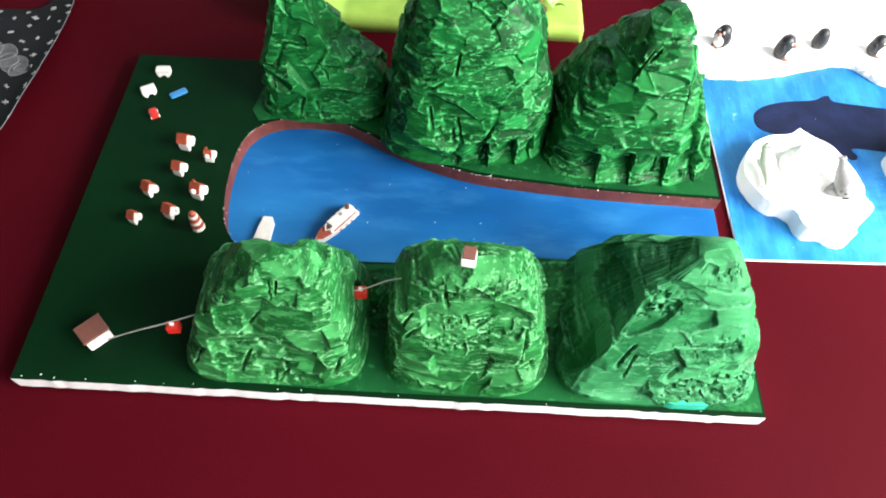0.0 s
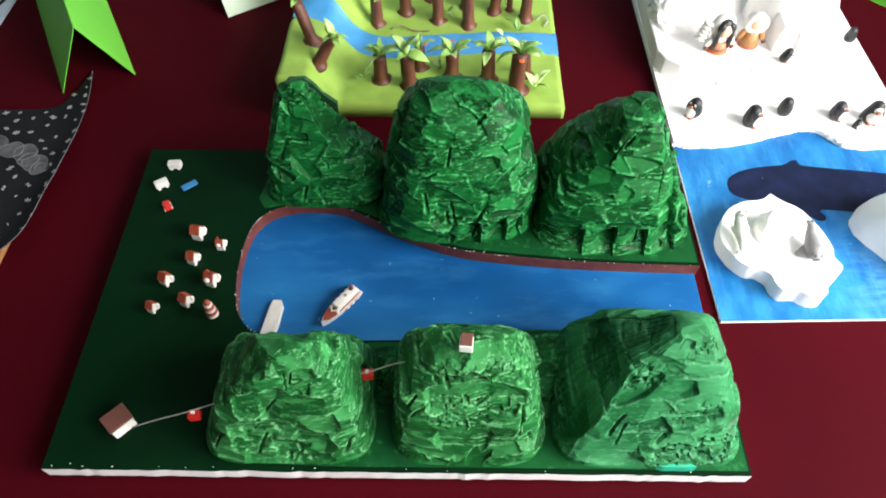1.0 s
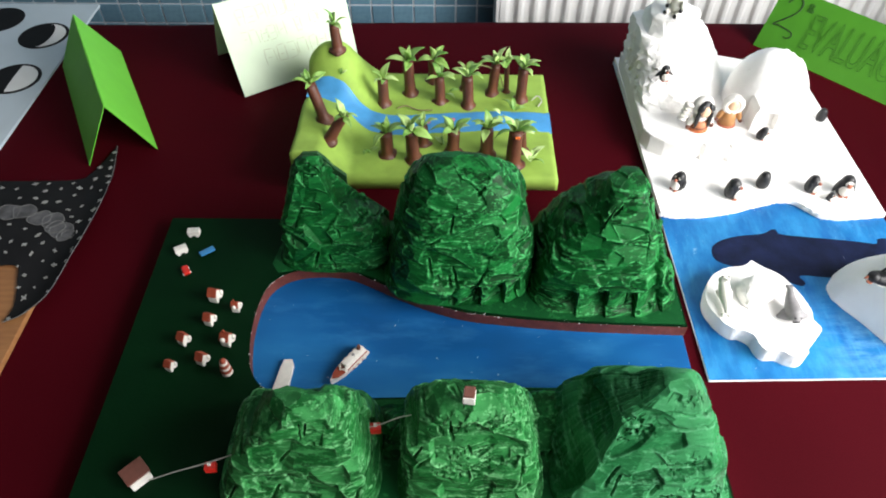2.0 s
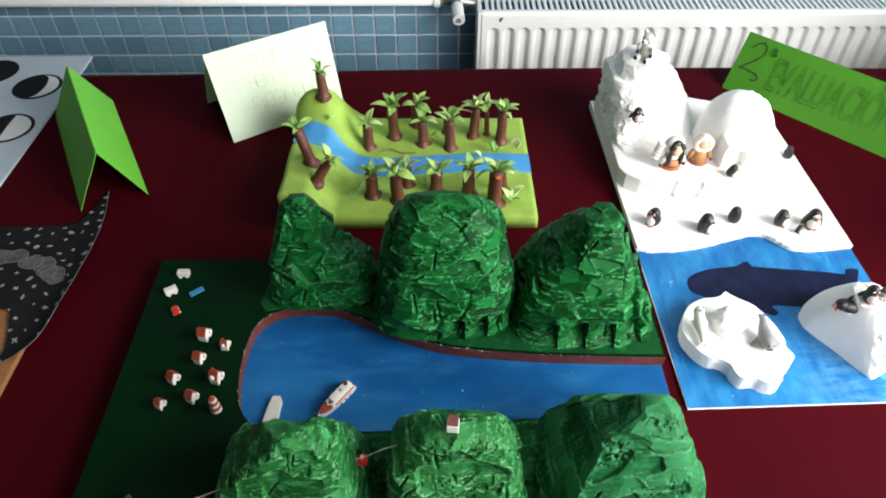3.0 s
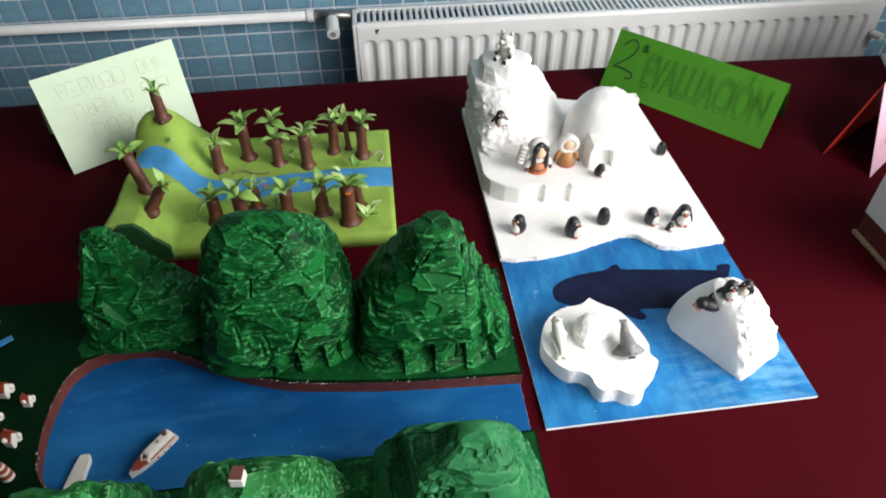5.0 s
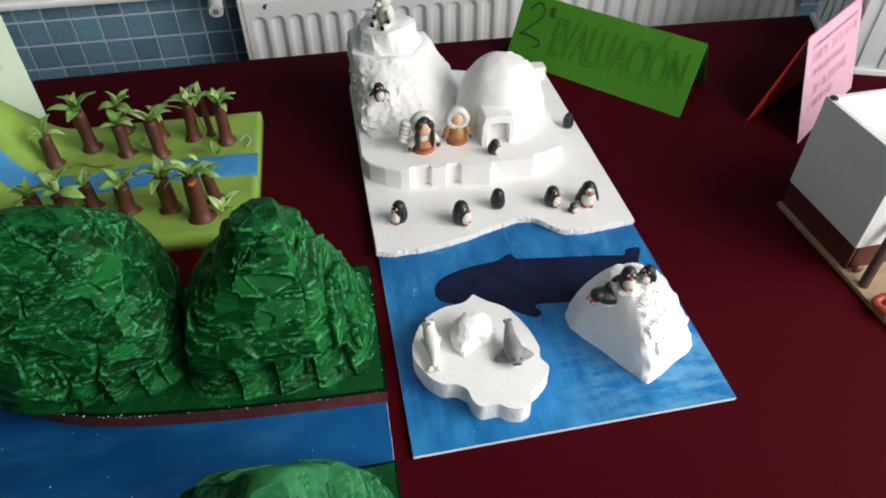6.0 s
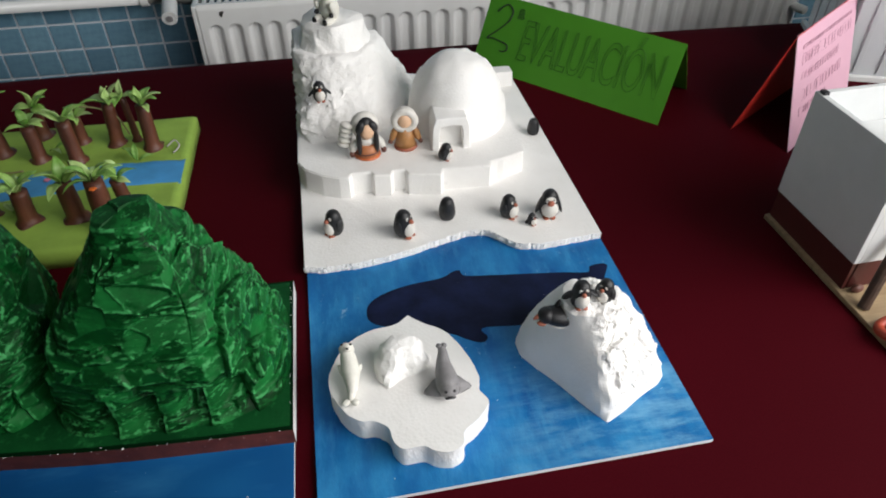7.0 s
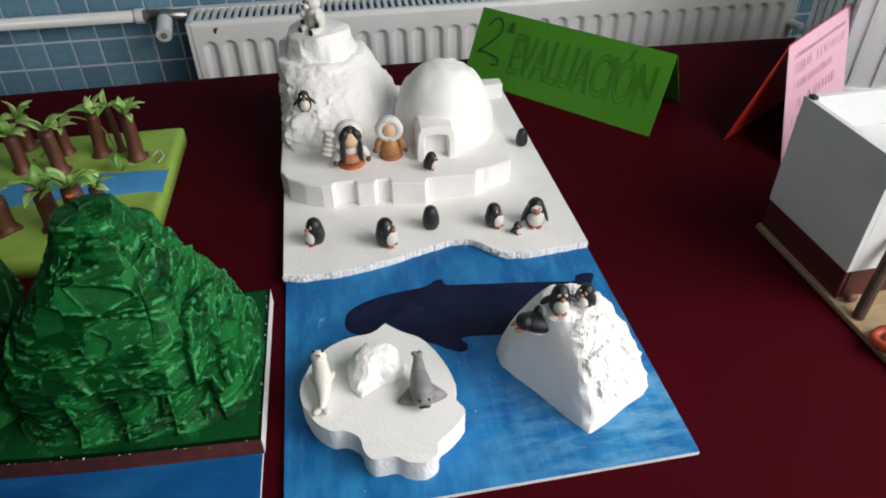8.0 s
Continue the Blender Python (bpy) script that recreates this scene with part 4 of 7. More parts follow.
# each hill: boxes level by level (z, x0, x1, y0, y1), then how it was carved
HILLS = [
    dict(levels=[(0.772, 0.155, 0.322, 0.003, 0.130), (0.800, 0.162, 0.320, 0.006, 0.126), (0.840, 0.178, 0.315, 0.011, 0.112), (0.870, 0.195, 0.308, 0.015, 0.096), (0.900, 0.215, 0.300, 0.020, 0.080), (0.918, 0.231, 0.287, 0.026, 0.068)],
         dome=0.012, square=4.6, big=170, small=80, rough=1.05, slots=16),
    dict(levels=[(0.772, 0.336, 0.486, 0.003, 0.132), (0.800, 0.336, 0.485, 0.005, 0.130), (0.840, 0.340, 0.478, 0.013, 0.118), (0.875, 0.349, 0.469, 0.023, 0.103), (0.897, 0.361, 0.459, 0.031, 0.090), (0.908, 0.373, 0.449, 0.037, 0.083)],
         dome=0.007, square=4.0, big=170, small=80, rough=1.05, slots=8, pits=0.5, strata=10),
    dict(levels=[(0.772, 0.492, 0.676, 0.003, 0.153), (0.800, 0.496, 0.670, 0.006, 0.150), (0.840, 0.508, 0.655, 0.022, 0.136), (0.862, 0.521, 0.645, 0.033, 0.124), (0.878, 0.538, 0.637, 0.042, 0.114), (0.895, 0.558, 0.628, 0.051, 0.104), (0.914, 0.578, 0.616, 0.063, 0.092)],
         dome=0.008, square=4.8, big=110, small=70, rough=0.8, slots=3, pits=0.8, grooves=0.0010, strata=7, sawn=((0.5217, 0.0166, 0.826), (0.5600, 0.0575, 0.907), (0.5150, 0.1250, 0.840))),
    dict(levels=[(0.772, 0.164, 0.314, 0.316, 0.406), (0.812, 0.169, 0.313, 0.320, 0.404), (0.836, 0.173, 0.298, 0.324, 0.402), (0.848, 0.176, 0.275, 0.328, 0.398), (0.868, 0.182, 0.260, 0.334, 0.392), (0.900, 0.194, 0.250, 0.342, 0.382), (0.924, 0.207, 0.242, 0.350, 0.366)],
         dome=0.006, big=180, small=110, slots=8),
    dict(levels=[(0.772, 0.303, 0.494, 0.264, 0.406), (0.800, 0.309, 0.494, 0.257, 0.406), (0.830, 0.316, 0.492, 0.262, 0.406), (0.872, 0.322, 0.484, 0.270, 0.404), (0.905, 0.331, 0.477, 0.278, 0.396), (0.930, 0.341, 0.464, 0.288, 0.372), (0.950, 0.360, 0.445, 0.300, 0.350)],
         dome=0.014, square=3.1, big=240, small=130, slots=12, teeth=(0.398, 0.030, 0.475)),
    dict(levels=[(0.772, 0.484, 0.676, 0.248, 0.406), (0.800, 0.485, 0.671, 0.250, 0.406), (0.825, 0.489, 0.660, 0.254, 0.400), (0.850, 0.503, 0.650, 0.261, 0.388), (0.873, 0.520, 0.637, 0.268, 0.377), (0.895, 0.539, 0.627, 0.274, 0.368), (0.916, 0.549, 0.622, 0.281, 0.356), (0.920, 0.557, 0.611, 0.285, 0.346), (0.942, 0.565, 0.604, 0.297, 0.334)],
         dome=0.003, big=240, small=130, slots=5, teeth=(0.508, 0.036, 0.655), fins=0.0095),
    dict(levels=[(0.772, 0.43, 0.57, 0.05, 0.152), (0.800, 0.475, 0.53, 0.09, 0.132)], dome=0.006, around=150, up=50, big=20, small=60, rough=0.6, strata=2, slots=0),
    dict(levels=[(0.772, 0.30, 0.37, 0.06, 0.130), (0.784, 0.322, 0.347, 0.085, 0.112)], dome=0.004, around=120, up=40, big=12, small=40, rough=0.5, strata=1, slots=0),
]
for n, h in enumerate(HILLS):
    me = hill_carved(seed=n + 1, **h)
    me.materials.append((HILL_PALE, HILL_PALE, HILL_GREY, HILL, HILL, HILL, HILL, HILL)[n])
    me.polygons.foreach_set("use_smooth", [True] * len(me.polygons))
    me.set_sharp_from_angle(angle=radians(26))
    ob = new("hill" if n < 6 else "saddle", me)
    ob.parent = harbour
    if n < 6:
        tagged(ob, "steep carved foam hill in brushed bright greens")


def clay_house(at, turn, s, style, label):
    """A small moulded house: body with gable, roof, chimney or dormer."""
    ob = thing("clay_house", at, label, "house", "clay houses by the lake", turn, scale=s)
    bm = bmesh.new()
    w, d, h, r = 0.0056, 0.0064, 0.0098, 0.0178
    prof = [(-d, 0), (-0.0030, 0), (-0.0024, 0.0042), (0.0008, 0.0048), (0.0016, 0), (d, 0), (d * 1.04, h * 0.6), (d, h), (0.0012, r), (-0.0012, r), (-d, h), (-d * 1.04, h * 0.5)]
    a = [bm.verts.new((-w, y, z)) for y, z in prof]
    b = [bm.verts.new((w, y, z)) for y, z in prof]
    bm.faces.new(a[::-1])
    bm.faces.new(b)
    for i in range(len(prof)):
        k = (i + 1) % len(prof)
        bm.faces.new((a[i], a[k], b[k], b[i]))
    bmesh.ops.bevel(bm, geom=bm.edges[:], offset=0.0006, segments=2, affect="EDGES")
    part("body", bm, CLAY_WHITE, ob, "white clay walls with a notched doorway")
    roof = bmesh.new()
    for sy in (-1, 1):
        pts = [(sy * (d - 0.0004), h), (sy * 0.0002, r - 0.0002), (sy * 0.0002, r + 0.0028), (sy * (d + 0.0012), h + 0.0016)]
        p = [roof.verts.new((-w - 0.0012, y, z)) for y, z in pts]
        q = [roof.verts.new((w - 0.0006, y * 0.94, z)) for y, z in pts]
        roof.faces.new(p)
        roof.faces.new(q[::-1])
        for i in range(4):
            roof.faces.new((p[i], p[(i + 1) % 4], q[(i + 1) % 4], q[i]))
    bmesh.ops.bevel(roof, geom=roof.edges[:], offset=0.0006, segments=2, affect="EDGES")
    part("roof", roof, CLAY_RED, ob, "terracotta clay roof")
    if style == "porch":
        part("dormer", ball(None, (-0.0010, -0.0066, 0.0138), (0.0032, 0.0026, 0.0034)), CLAY_WHITE, ob, "round white dormer", smooth=True)
        part("chimney", box_bm(-0.004, -0.0015, 0.0005, 0.003, 0.016, 0.0225, 0.0005), CLAY_RED, ob)
    part("gable_lump", ball(None, (w + 0.0006, 0.0046, 0.0088), (0.0022, 0.0026, 0.0044)), CLAY_WHITE, ob, smooth=True)
    return ob


HOUSES = [((0.096, 0.272), -12, 1.08, "wing"), ((0.126, 0.256), -4, 0.82, "porch"), ((0.098, 0.236), -16, 0.95, "wing"), ((0.126, 0.207), -16, 1.05, "porch"),
          ((0.074, 0.207), -28, 0.95, "wing"), ((0.103, 0.180), -24, 0.95, "wing"), ((0.068, 0.171), -20, 0.82, "wing")]
for (x, y), turn, s, style in HOUSES:
    clay_house((x, y, LAND), turn, s * 0.95, style, "tiny white clay house with terracotta roof on green ground" if style == "wing" else "tiny white clay house with a round white dormer")


def build_lighthouse():
    ob = thing("lighthouse", (0.134, 0.166, LAND), "tiny red and white banded clay lighthouse by the lake", "lighthouse", scale=0.9)
    zs = [(0, 0.0072), (0.006, 0.0068), (0.011, 0.0064), (0.016, 0.0058), (0.021, 0.0052), (0.026, 0.0046)]
    for i, ((z0, r0), (z1, r1)) in enumerate(zip(zs, zs[1:])):
        grow = 0.0006 if i % 2 else 0.0
        b = cone(None, (0, 0, z0), (0, 0, z1), r0 + grow, r1 + grow, seg=18)
        bmesh.ops.bevel(b, geom=[e for e in b.edges if abs(e.verts[0].co.z - e.verts[1].co.z) < 1e-6], offset=0.0008, segments=2, affect="EDGES")
        part("band", b, CLAY_RED if i % 2 else CLAY_WHITE, ob, "red clay band" if i % 2 else "white clay band")
    part("lantern", ball(None, (0, 0, 0.0265), (0.0040, 0.0040, 0.0048)), CLAY_RED, ob, smooth=True)


build_lighthouse()


def clay_car(name, at, turn, size, material, label, wheels=True):
    ob = thing(name, at, label, "vehicle", "clay vehicles in the corner", turn)
    l, w, h = size
    part("body", box_bm(-l / 2, l / 2, -w / 2, w / 2, 0.0015, h, 0.0016), material, ob, smooth=False)
    if wheels:
        for sx in (-0.28, 0.28):
            for sy in (-1, 1):
                part("wheel", cone(None, (sx * l, sy * (w / 2 - 0.0008), 0.002), (sx * l, sy * (w / 2 + 0.0008), 0.002), 0.002, 0.002, seg=10), CLAY_WHITE, ob)
    return ob


clay_car("caravan", (0.041, 0.381, LAND), 4, (0.0165, 0.009, 0.010), CLAY_WHITE, "tiny white clay caravan on green ground")
clay_car("caravan", (0.032, 0.349, LAND), 32, (0.0165, 0.009, 0.010), CLAY_WHITE, "tiny white clay caravan on green ground")
clay_car("toy_car", (0.047, 0.315, LAND), -58, (0.0145, 0.0085, 0.006), CABIN_RED, "tiny bright red clay car on green ground")
clay_car("toy_car", (0.066, 0.349, LAND), 38, (0.020, 0.009, 0.0035), CAR_BLUE, "flat sky blue clay car on green ground", False)


def build_boat():
    ob = thing("model_boat", (0.270, 0.186, 0.7545), "small white and brown clay motor yacht on the lake", "boat", turn=53, scale=0.94)
    bm = bmesh.new()
    n = 18
    rings = []
    for i in range(n + 1):
        u = i / n
        x = -0.030 + 0.062 * u
        w = 0.0085 * (1 - max(0, (u - 0.45) / 0.55) ** 2) + 0.0006
        z = 0.007 + 0.003 * u * u
        rings.append([bm.verts.new((-x, s * w * k, zz)) for s, k, zz in ((-1, 0.75, 0.0), (-1, 1, z), (1, 1, z), (1, 0.75, 0.0))])
    for a, b in zip(rings, rings[1:]):
        for k in range(4):
            bm.faces.new((a[k], a[(k + 1) % 4], b[(k + 1) % 4], b[k]))
    bm.faces.new(rings[0])
    bm.faces.new(rings[-1][::-1])
    part("hull", bm, CLAY_WHITE, ob, smooth=False)
    fore = slab([(-0.029, 0.0), (-0.023, 0.0046), (-0.012, 0.0070), (-0.010, 0.0), (-0.012, -0.0070), (-0.023, -0.0046)], 0.0084, 0.0104)
    part("foredeck", fore, CLAY_RED, ob, "brown foredeck")
    part("cabin", box_bm(-0.012, 0.028, -0.0066, 0.0066, 0.007, 0.0125, 0.0022), CLAY_WHITE, ob)
    part("upper_deck", box_bm(-0.008, 0.027, -0.0052, 0.0052, 0.0125, 0.0165, 0.0020), CLAY_WHITE, ob)
    part("windscreen", slab([(-0.0130, 0.0), (-0.0085, 0.0036), (-0.0085, -0.0036)], 0.0120, 0.0134), CLAY_BROWN, ob, "dark brown windscreen")
    part("windscreen_rim", ribbon([(-0.0085, -0.005, 0.0132), (-0.0145, 0.0, 0.0118), (-0.0085, 0.005, 0.0132)], 0.0010, 6), CLAY_WHITE, ob)
    part("hatch", cone(None, (0.010, 0.0, 0.0158), (0.010, 0.0, 0.0174), 0.0022, 0.0020, seg=12), CLAY_GREY, ob)
    part("funnel", cone(None, (0.021, 0.0008, 0.0160), (0.022, 0.0008, 0.0215), 0.0028, 0.0022, seg=12), CLAY_BROWN, ob, "dark funnel")
    for s in (-1, 1):
        part("stripe", box_bm(-0.008, 0.027, s * 0.0068 - 0.0005, s * 0.0068 + 0.0005, 0.0086, 0.0106, 0.0004), CLAY_RED, ob, "brown side stripe")
        for x in (0.004, 0.012, 0.020):
            part("fender", ball(None, (x, s * 0.0094, 0.0062), (0.0030, 0.0014, 0.0016), u=10, v=8), CLAY_WHITE, ob)
            part("porthole", box_bm(x - 0.0055, x - 0.0030, s * 0.0090 - 0.0005, s * 0.0090 + 0.0005, 0.0044, 0.0064, 0.0003), CLAY_RED, ob)


build_boat()


def build_dock():
    bm = slab([(0.1845, 0.146), (0.1995, 0.146), (0.2035, 0.160), (0.2050, 0.186), (0.2020, 0.193), (0.1925, 0.193), (0.1895, 0.180)], 0.7545, 0.7600, bevel=0.0008)
    tagged(part("jetty", bm, CLAY_WHITE), "flat white clay jetty lying on the blue lake", "jetty")


build_dock()


def build_cableway():
    hut = thing("cableway_hut", (0.071, 0.040, LAND), "white clay cableway station with flat brown roof", "hut", turn=-44)
    part("body", box_bm(-0.010, 0.010, -0.011, 0.011, 0, 0.012, 0.0014), CLAY_WHITE, hut)
    part("roof", box_bm(-0.0125, 0.0085, -0.0125, 0.0125, 0.012, 0.0145, 0.0008), CLAY_BROWN, hut, "flat brown clay roof")
    up = thing("cableway_hut", (0.407, 0.056, 0.915), "white clay cableway station on a green hilltop", "hut", turn=-6, scale=0.82)
    part("body", box_bm(-0.0068, 0.0068, -0.0065, 0.0065, 0, 0.012, 0.0012), CLAY_WHITE, up)
    part("roof", box_bm(-0.0058, 0.0062, -0.0052, 0.0085, 0.012, 0.0142, 0.0008), CLAY_BROWN, up, "brown clay roof")
    c1 = spline([(0.086, 0.034, 0.782), (0.12, 0.033, 0.806), (0.155, 0.032, 0.828), (0.200, 0.033, 0.856)], 24)
    c2 = spline([(0.300, 0.066, 0.835), (0.322, 0.066, 0.846), (0.345, 0.063, 0.868), (0.375, 0.060, 0.884)], 20)
    for c in (c1, c2):
        tagged(part("cable", ribbon(c, 0.00065, 7), STRING, smooth=True), "thin white string cable strung up to a hill", "cable")
    for at, turn in (((0.160, 0.031, 0.818), 8), ((0.3175, 0.067, 0.8315), 5)):
        cab = thing("cable_car", at, "tiny bright red cable car hanging from white string", "cable car", "cable cars", turn)
        part("cabin", box_bm(-0.0054, 0.0054, -0.0042, 0.0042, 0, 0.0092, 0.0012), CABIN_RED, cab)
        part("hanger", box_bm(-0.0015, 0.0015, -0.0012, 0.0012, 0.0092, 0.0135, 0.0003), CLAY_WHITE, cab, "white hanger")


build_cableway()


def build_patch():
    bm = slab([(0.588, 0.0030), (0.594, 0.0015), (0.614, 0.0015), (0.624, 0.0022), (0.612, 0.0080), (0.600, 0.0120), (0.592, 0.0110)], LAND + 0.0005, LAND + 0.0125)
    part("bare_patch", lower(bm), TEAL, harbour, "small teal patch at a hill's foot")


build_patch()

# ---- jungle diorama ----
JX0, JX1, JY0, JY1, JZ = 0.158, 0.547, 0.497, 0.764, 0.774
jungle = thing("jungle_diorama", (0, 0, TOP), "lime green jungle model with blue river and a raised corner", "diorama")


def jungle_height(x, y):
    """The board's surface: flat, with a ridge along its west side."""
    back = 0.056 * math.exp(-abs((x - 0.204) / 0.052) ** 3 - ((y - 0.722) / 0.052) ** 2)
    west = smooth_step((0.262 - x) / 0.055)
    west = west * (1 - smooth_step((0.62 - y) / 0.06)) + smooth_step((0.240 - x) / 0.045) * smooth_step((0.62 - y) / 0.06)
    front = west * (0.040 + 0.006 * smooth_step((0.55 - y) / 0.05)) * (1 - 0.55 * math.exp(-((y - 0.655 + (x - 0.2) * 0.4) / 0.030) ** 2)) * (1 - 0.75 * smooth_step((y - 0.70) / 0.06))
    return JZ + front + back + 0.0008 * noise.noise(Vector((x * 40, y * 40, 0)))


def build_jungle():
    bm = bmesh.new()
    nx, ny = 90, 64
    grid = []
    r = 0.0045
    for j in range(ny + 1):
        row = []
        for i in range(nx + 1):
            x = JX0 + (JX1 - JX0) * i / nx
            y = JY0 + (JY1 - JY0) * j / ny
            e = min(x - JX0, JX1 - x, y - JY0, JY1 - y)
            z = jungle_height(x, y) - (r - math.sqrt(max(0, r * r - (r - min(e, r)) ** 2)) if e < r else 0) * 0.8
            row.append(bm.verts.new((x, y, z)))
        grid.append(row)
    for a, b in zip(grid, grid[1:]):
        for i in range(nx):
            bm.faces.new((a[i], a[i + 1], b[i + 1], b[i]))
    rim = grid[0] + [row[-1] for row in grid[1:]] + grid[-1][-2::-1] + [row[0] for row in grid[-2:0:-1]]
    low = [bm.verts.new((v.co.x, v.co.y, TOP + 0.0005)) for v in rim]
    for i in range(len(rim)):
        k = (i + 1) % len(rim)
        bm.faces.new((rim[i], low[i], low[k], rim[k]))
    bm.faces.new(low)
    part("ground", lower(bm), JUNGLE, jungle, "lime green ground with rounded edges", smooth=True)
    path = spline([(0.158, 0.662, 0), (0.18, 0.664, 0), (0.21, 0.655, 0), (0.25, 0.633, 0), (0.30, 0.620, 0), (0.38, 0.626, 0), (0.46, 0.632, 0), (0.547, 0.629, 0)], 90)
    wide = [0.013, 0.015, 0.019, 0.025, 0.027, 0.027, 0.027, 0.027]
    bm = bmesh.new()
    rows = []
    for i, p in enumerate(path):
        s = i / (len(path) - 1) * 7
        w = wide[int(s)] + (wide[min(7, int(s) + 1)] - wide[int(s)]) * (s - int(s))
        row = []
        for k in range(9):
            u = -1 + k / 4
            y = p.y + u * w + 0.002 * noise.noise(Vector((p.x * 60, u * 2, 3)))
            row.append(bm.verts.new((min(p.x, JX1 - 0.0004), y, jungle_height(p.x, y) + 0.0014 - (0.0022 if abs(u) == 1 else 0))))
        rows.append(row)
    for a, b in zip(rows, rows[1:]):
        for k in range(8):
            bm.faces.new((a[k], b[k], b[k + 1], a[k + 1]))
    part("river", lower(bm), RIVER, jungle, "blue painted river", smooth=True)
    # slab over the ridge's south end, in a darker green than the ground
    end_face = bmesh.new()
    prof = [(0.1565, 0.756), (0.1575, 0.792), (0.164, 0.808), (0.178, 0.8200), (0.199, 0.8215), (0.208, 0.811), (0.219, 0.793), (0.236, 0.778), (0.236, 0.756)]
    a = [end_face.verts.new((x, 0.4940, z)) for x, z in prof]
    b = [end_face.verts.new((x, 0.5005, z)) for x, z in prof]
    end_face.faces.new(a)
    end_face.faces.new(b[::-1])
    for i in range(len(prof)):
        k = (i + 1) % len(prof)
        end_face.faces.new((a[i], b[i], b[k], a[k]))
    bmesh.ops.bevel(end_face, geom=end_face.edges[:], offset=0.0008, segments=1, affect="EDGES")
    part("ridge_end", lower(end_face), RIDGE_END, jungle, "dark green cut end of the ridge")


build_jungle()


def leaf_mesh(k):
    """A pointed plastic leaf, folded along its rib and drooping."""
    bm = bmesh.new()
    n = 7
    rows = []
    for i in range(n + 1):
        u = i / n
        w = (0.0044 + 0.0006 * k) * math.sin(math.pi * min(1, u ** 0.9 * 0.95 + 0.04)) ** 0.9
        z = 0.004 * math.sin(u * 2.2) - 0.006 * (0.6 + 0.3 * k) * u * u
        x = 0.024 * u
        rows.append([bm.verts.new((x, s * w, z + abs(s) * 0.0022 * math.sin(math.pi * u) + 0.0004 * noise.noise(Vector((u * 5, s * 2, k))))) for s in (-1, -0.5, 0, 0.5, 1)])
    for a, b in zip(rows, rows[1:]):
        for i in range(4):
            bm.faces.new((a[i], a[i + 1], b[i + 1], b[i]))
    thicken(bm, 0.0005)
    me = bpy.data.meshes.new("leaf")
    bm.to_mesh(me)
    bm.free()
    me.materials.append(LEAF)
    me.polygons.foreach_set("use_smooth", [True] * len(me.polygons))
    return me


LEAVES = [leaf_mesh(k) for k in range(4)]
rng = random.Random(7)


def add_leaf(parent, at, yaw, pitch, s, roll=0.0):
    ob = new("leaf", rng.choice(LEAVES))
    ob.parent = parent
    ob.matrix_local = Matrix.Translation(at) @ Matrix.Rotation(yaw, 4, "Z") @ Matrix.Rotation(-pitch, 4, "Y") @ Matrix.Rotation(roll, 4, "X") @ Matrix.Scale(s, 4)
    return ob


def palm(x, y, h, r, lean=(0, 0), leaves=6, s=1.0, base=None, upright=0.5):
    z = jungle_height(x, y) if base is None else base
    ob = thing("palm_tree", (x, y, z - 0.001), "model palm with brown tube trunk and green plastic leaves", "palm tree", "palms of the jungle model")
    bm = bmesh.new()
    seg, n = 14, 9
    rings = []
    for i in range(n + 1):
        u = i / n
        rr = r * (1.20 - 0.14 * u + 0.55 * (max(0, 0.14 - u) / 0.14) ** 2)
        c = Vector((lean[0] * u, lean[1] * u, h * u))
        rings.append([bm.verts.new(c + Vector((math.cos(a) * rr, math.sin(a) * rr, 0)) * (1 + 0.10 * noise.noise(Vector((a, u * 3, x * 50))))) for a in (2 * math.pi * k / seg for k in range(seg))])
    for a, b in zip(rings, rings[1:]):
        for k in range(seg):
            bm.faces.new((a[k], a[(k + 1) % seg], b[(k + 1) % seg], b[k]))
    bm.faces.new(rings[-1])
    part("trunk", bm, TRUNK, ob, smooth=True)
    foot = slab([(math.cos(a) * r * 1.6 * rng.uniform(0.8, 1.3), math.sin(a) * r * 1.6 * rng.uniform(0.8, 1.3)) for a in (k * math.pi / 4 for k in range(8))], -0.003, 0.0022, n=26, lean=0.0015, bevel=0.0008)
    part("foot", foot, TRUNK, ob, smooth=True)
    turn = rng.uniform(0, 6.28)
    for i in range(leaves):
        a = turn + i * 2.4 + rng.uniform(-0.35, 0.35)
        add_leaf(ob, Vector((lean[0], lean[1], h)) + Vector((math.cos(a), math.sin(a), 0)) * r * 0.3, a, upright + rng.uniform(-0.65, 0.25) + (0.75 if i > 3 else 0), s * rng.uniform(0.85, 1.25), rng.uniform(-0.4, 0.4))
    return ob


NORTH_PALMS = [  # x, y, height, radius, lean, leaves, leaf size
    (0.278, 0.675, 0.044, 0.0078, (0.0, 0.004), 6, 0.95), (0.320, 0.705, 0.058, 0.0078, (-0.002, 0.004), 7, 1.15), (0.370, 0.683, 0.046, 0.0072, (-0.001, 0.003), 6, 1.0),
    (0.416, 0.673, 0.054, 0.0078, (-0.002, 0.003), 6, 1.1), (0.358, 0.742, 0.042, 0.0080, (0.0, 0.0), 6, 1.1), (0.412, 0.718, 0.036, 0.0065, (0.0, 0.0), 4, 0.8),
    (0.456, 0.708, 0.056, 0.0072, (0.004, 0.0), 6, 1.0), (0.480, 0.711, 0.062, 0.0038, (-0.002, 0.0), 5, 0.9), (0.503, 0.689, 0.058, 0.0075, (0.0, 0.003), 7, 1.05),
]
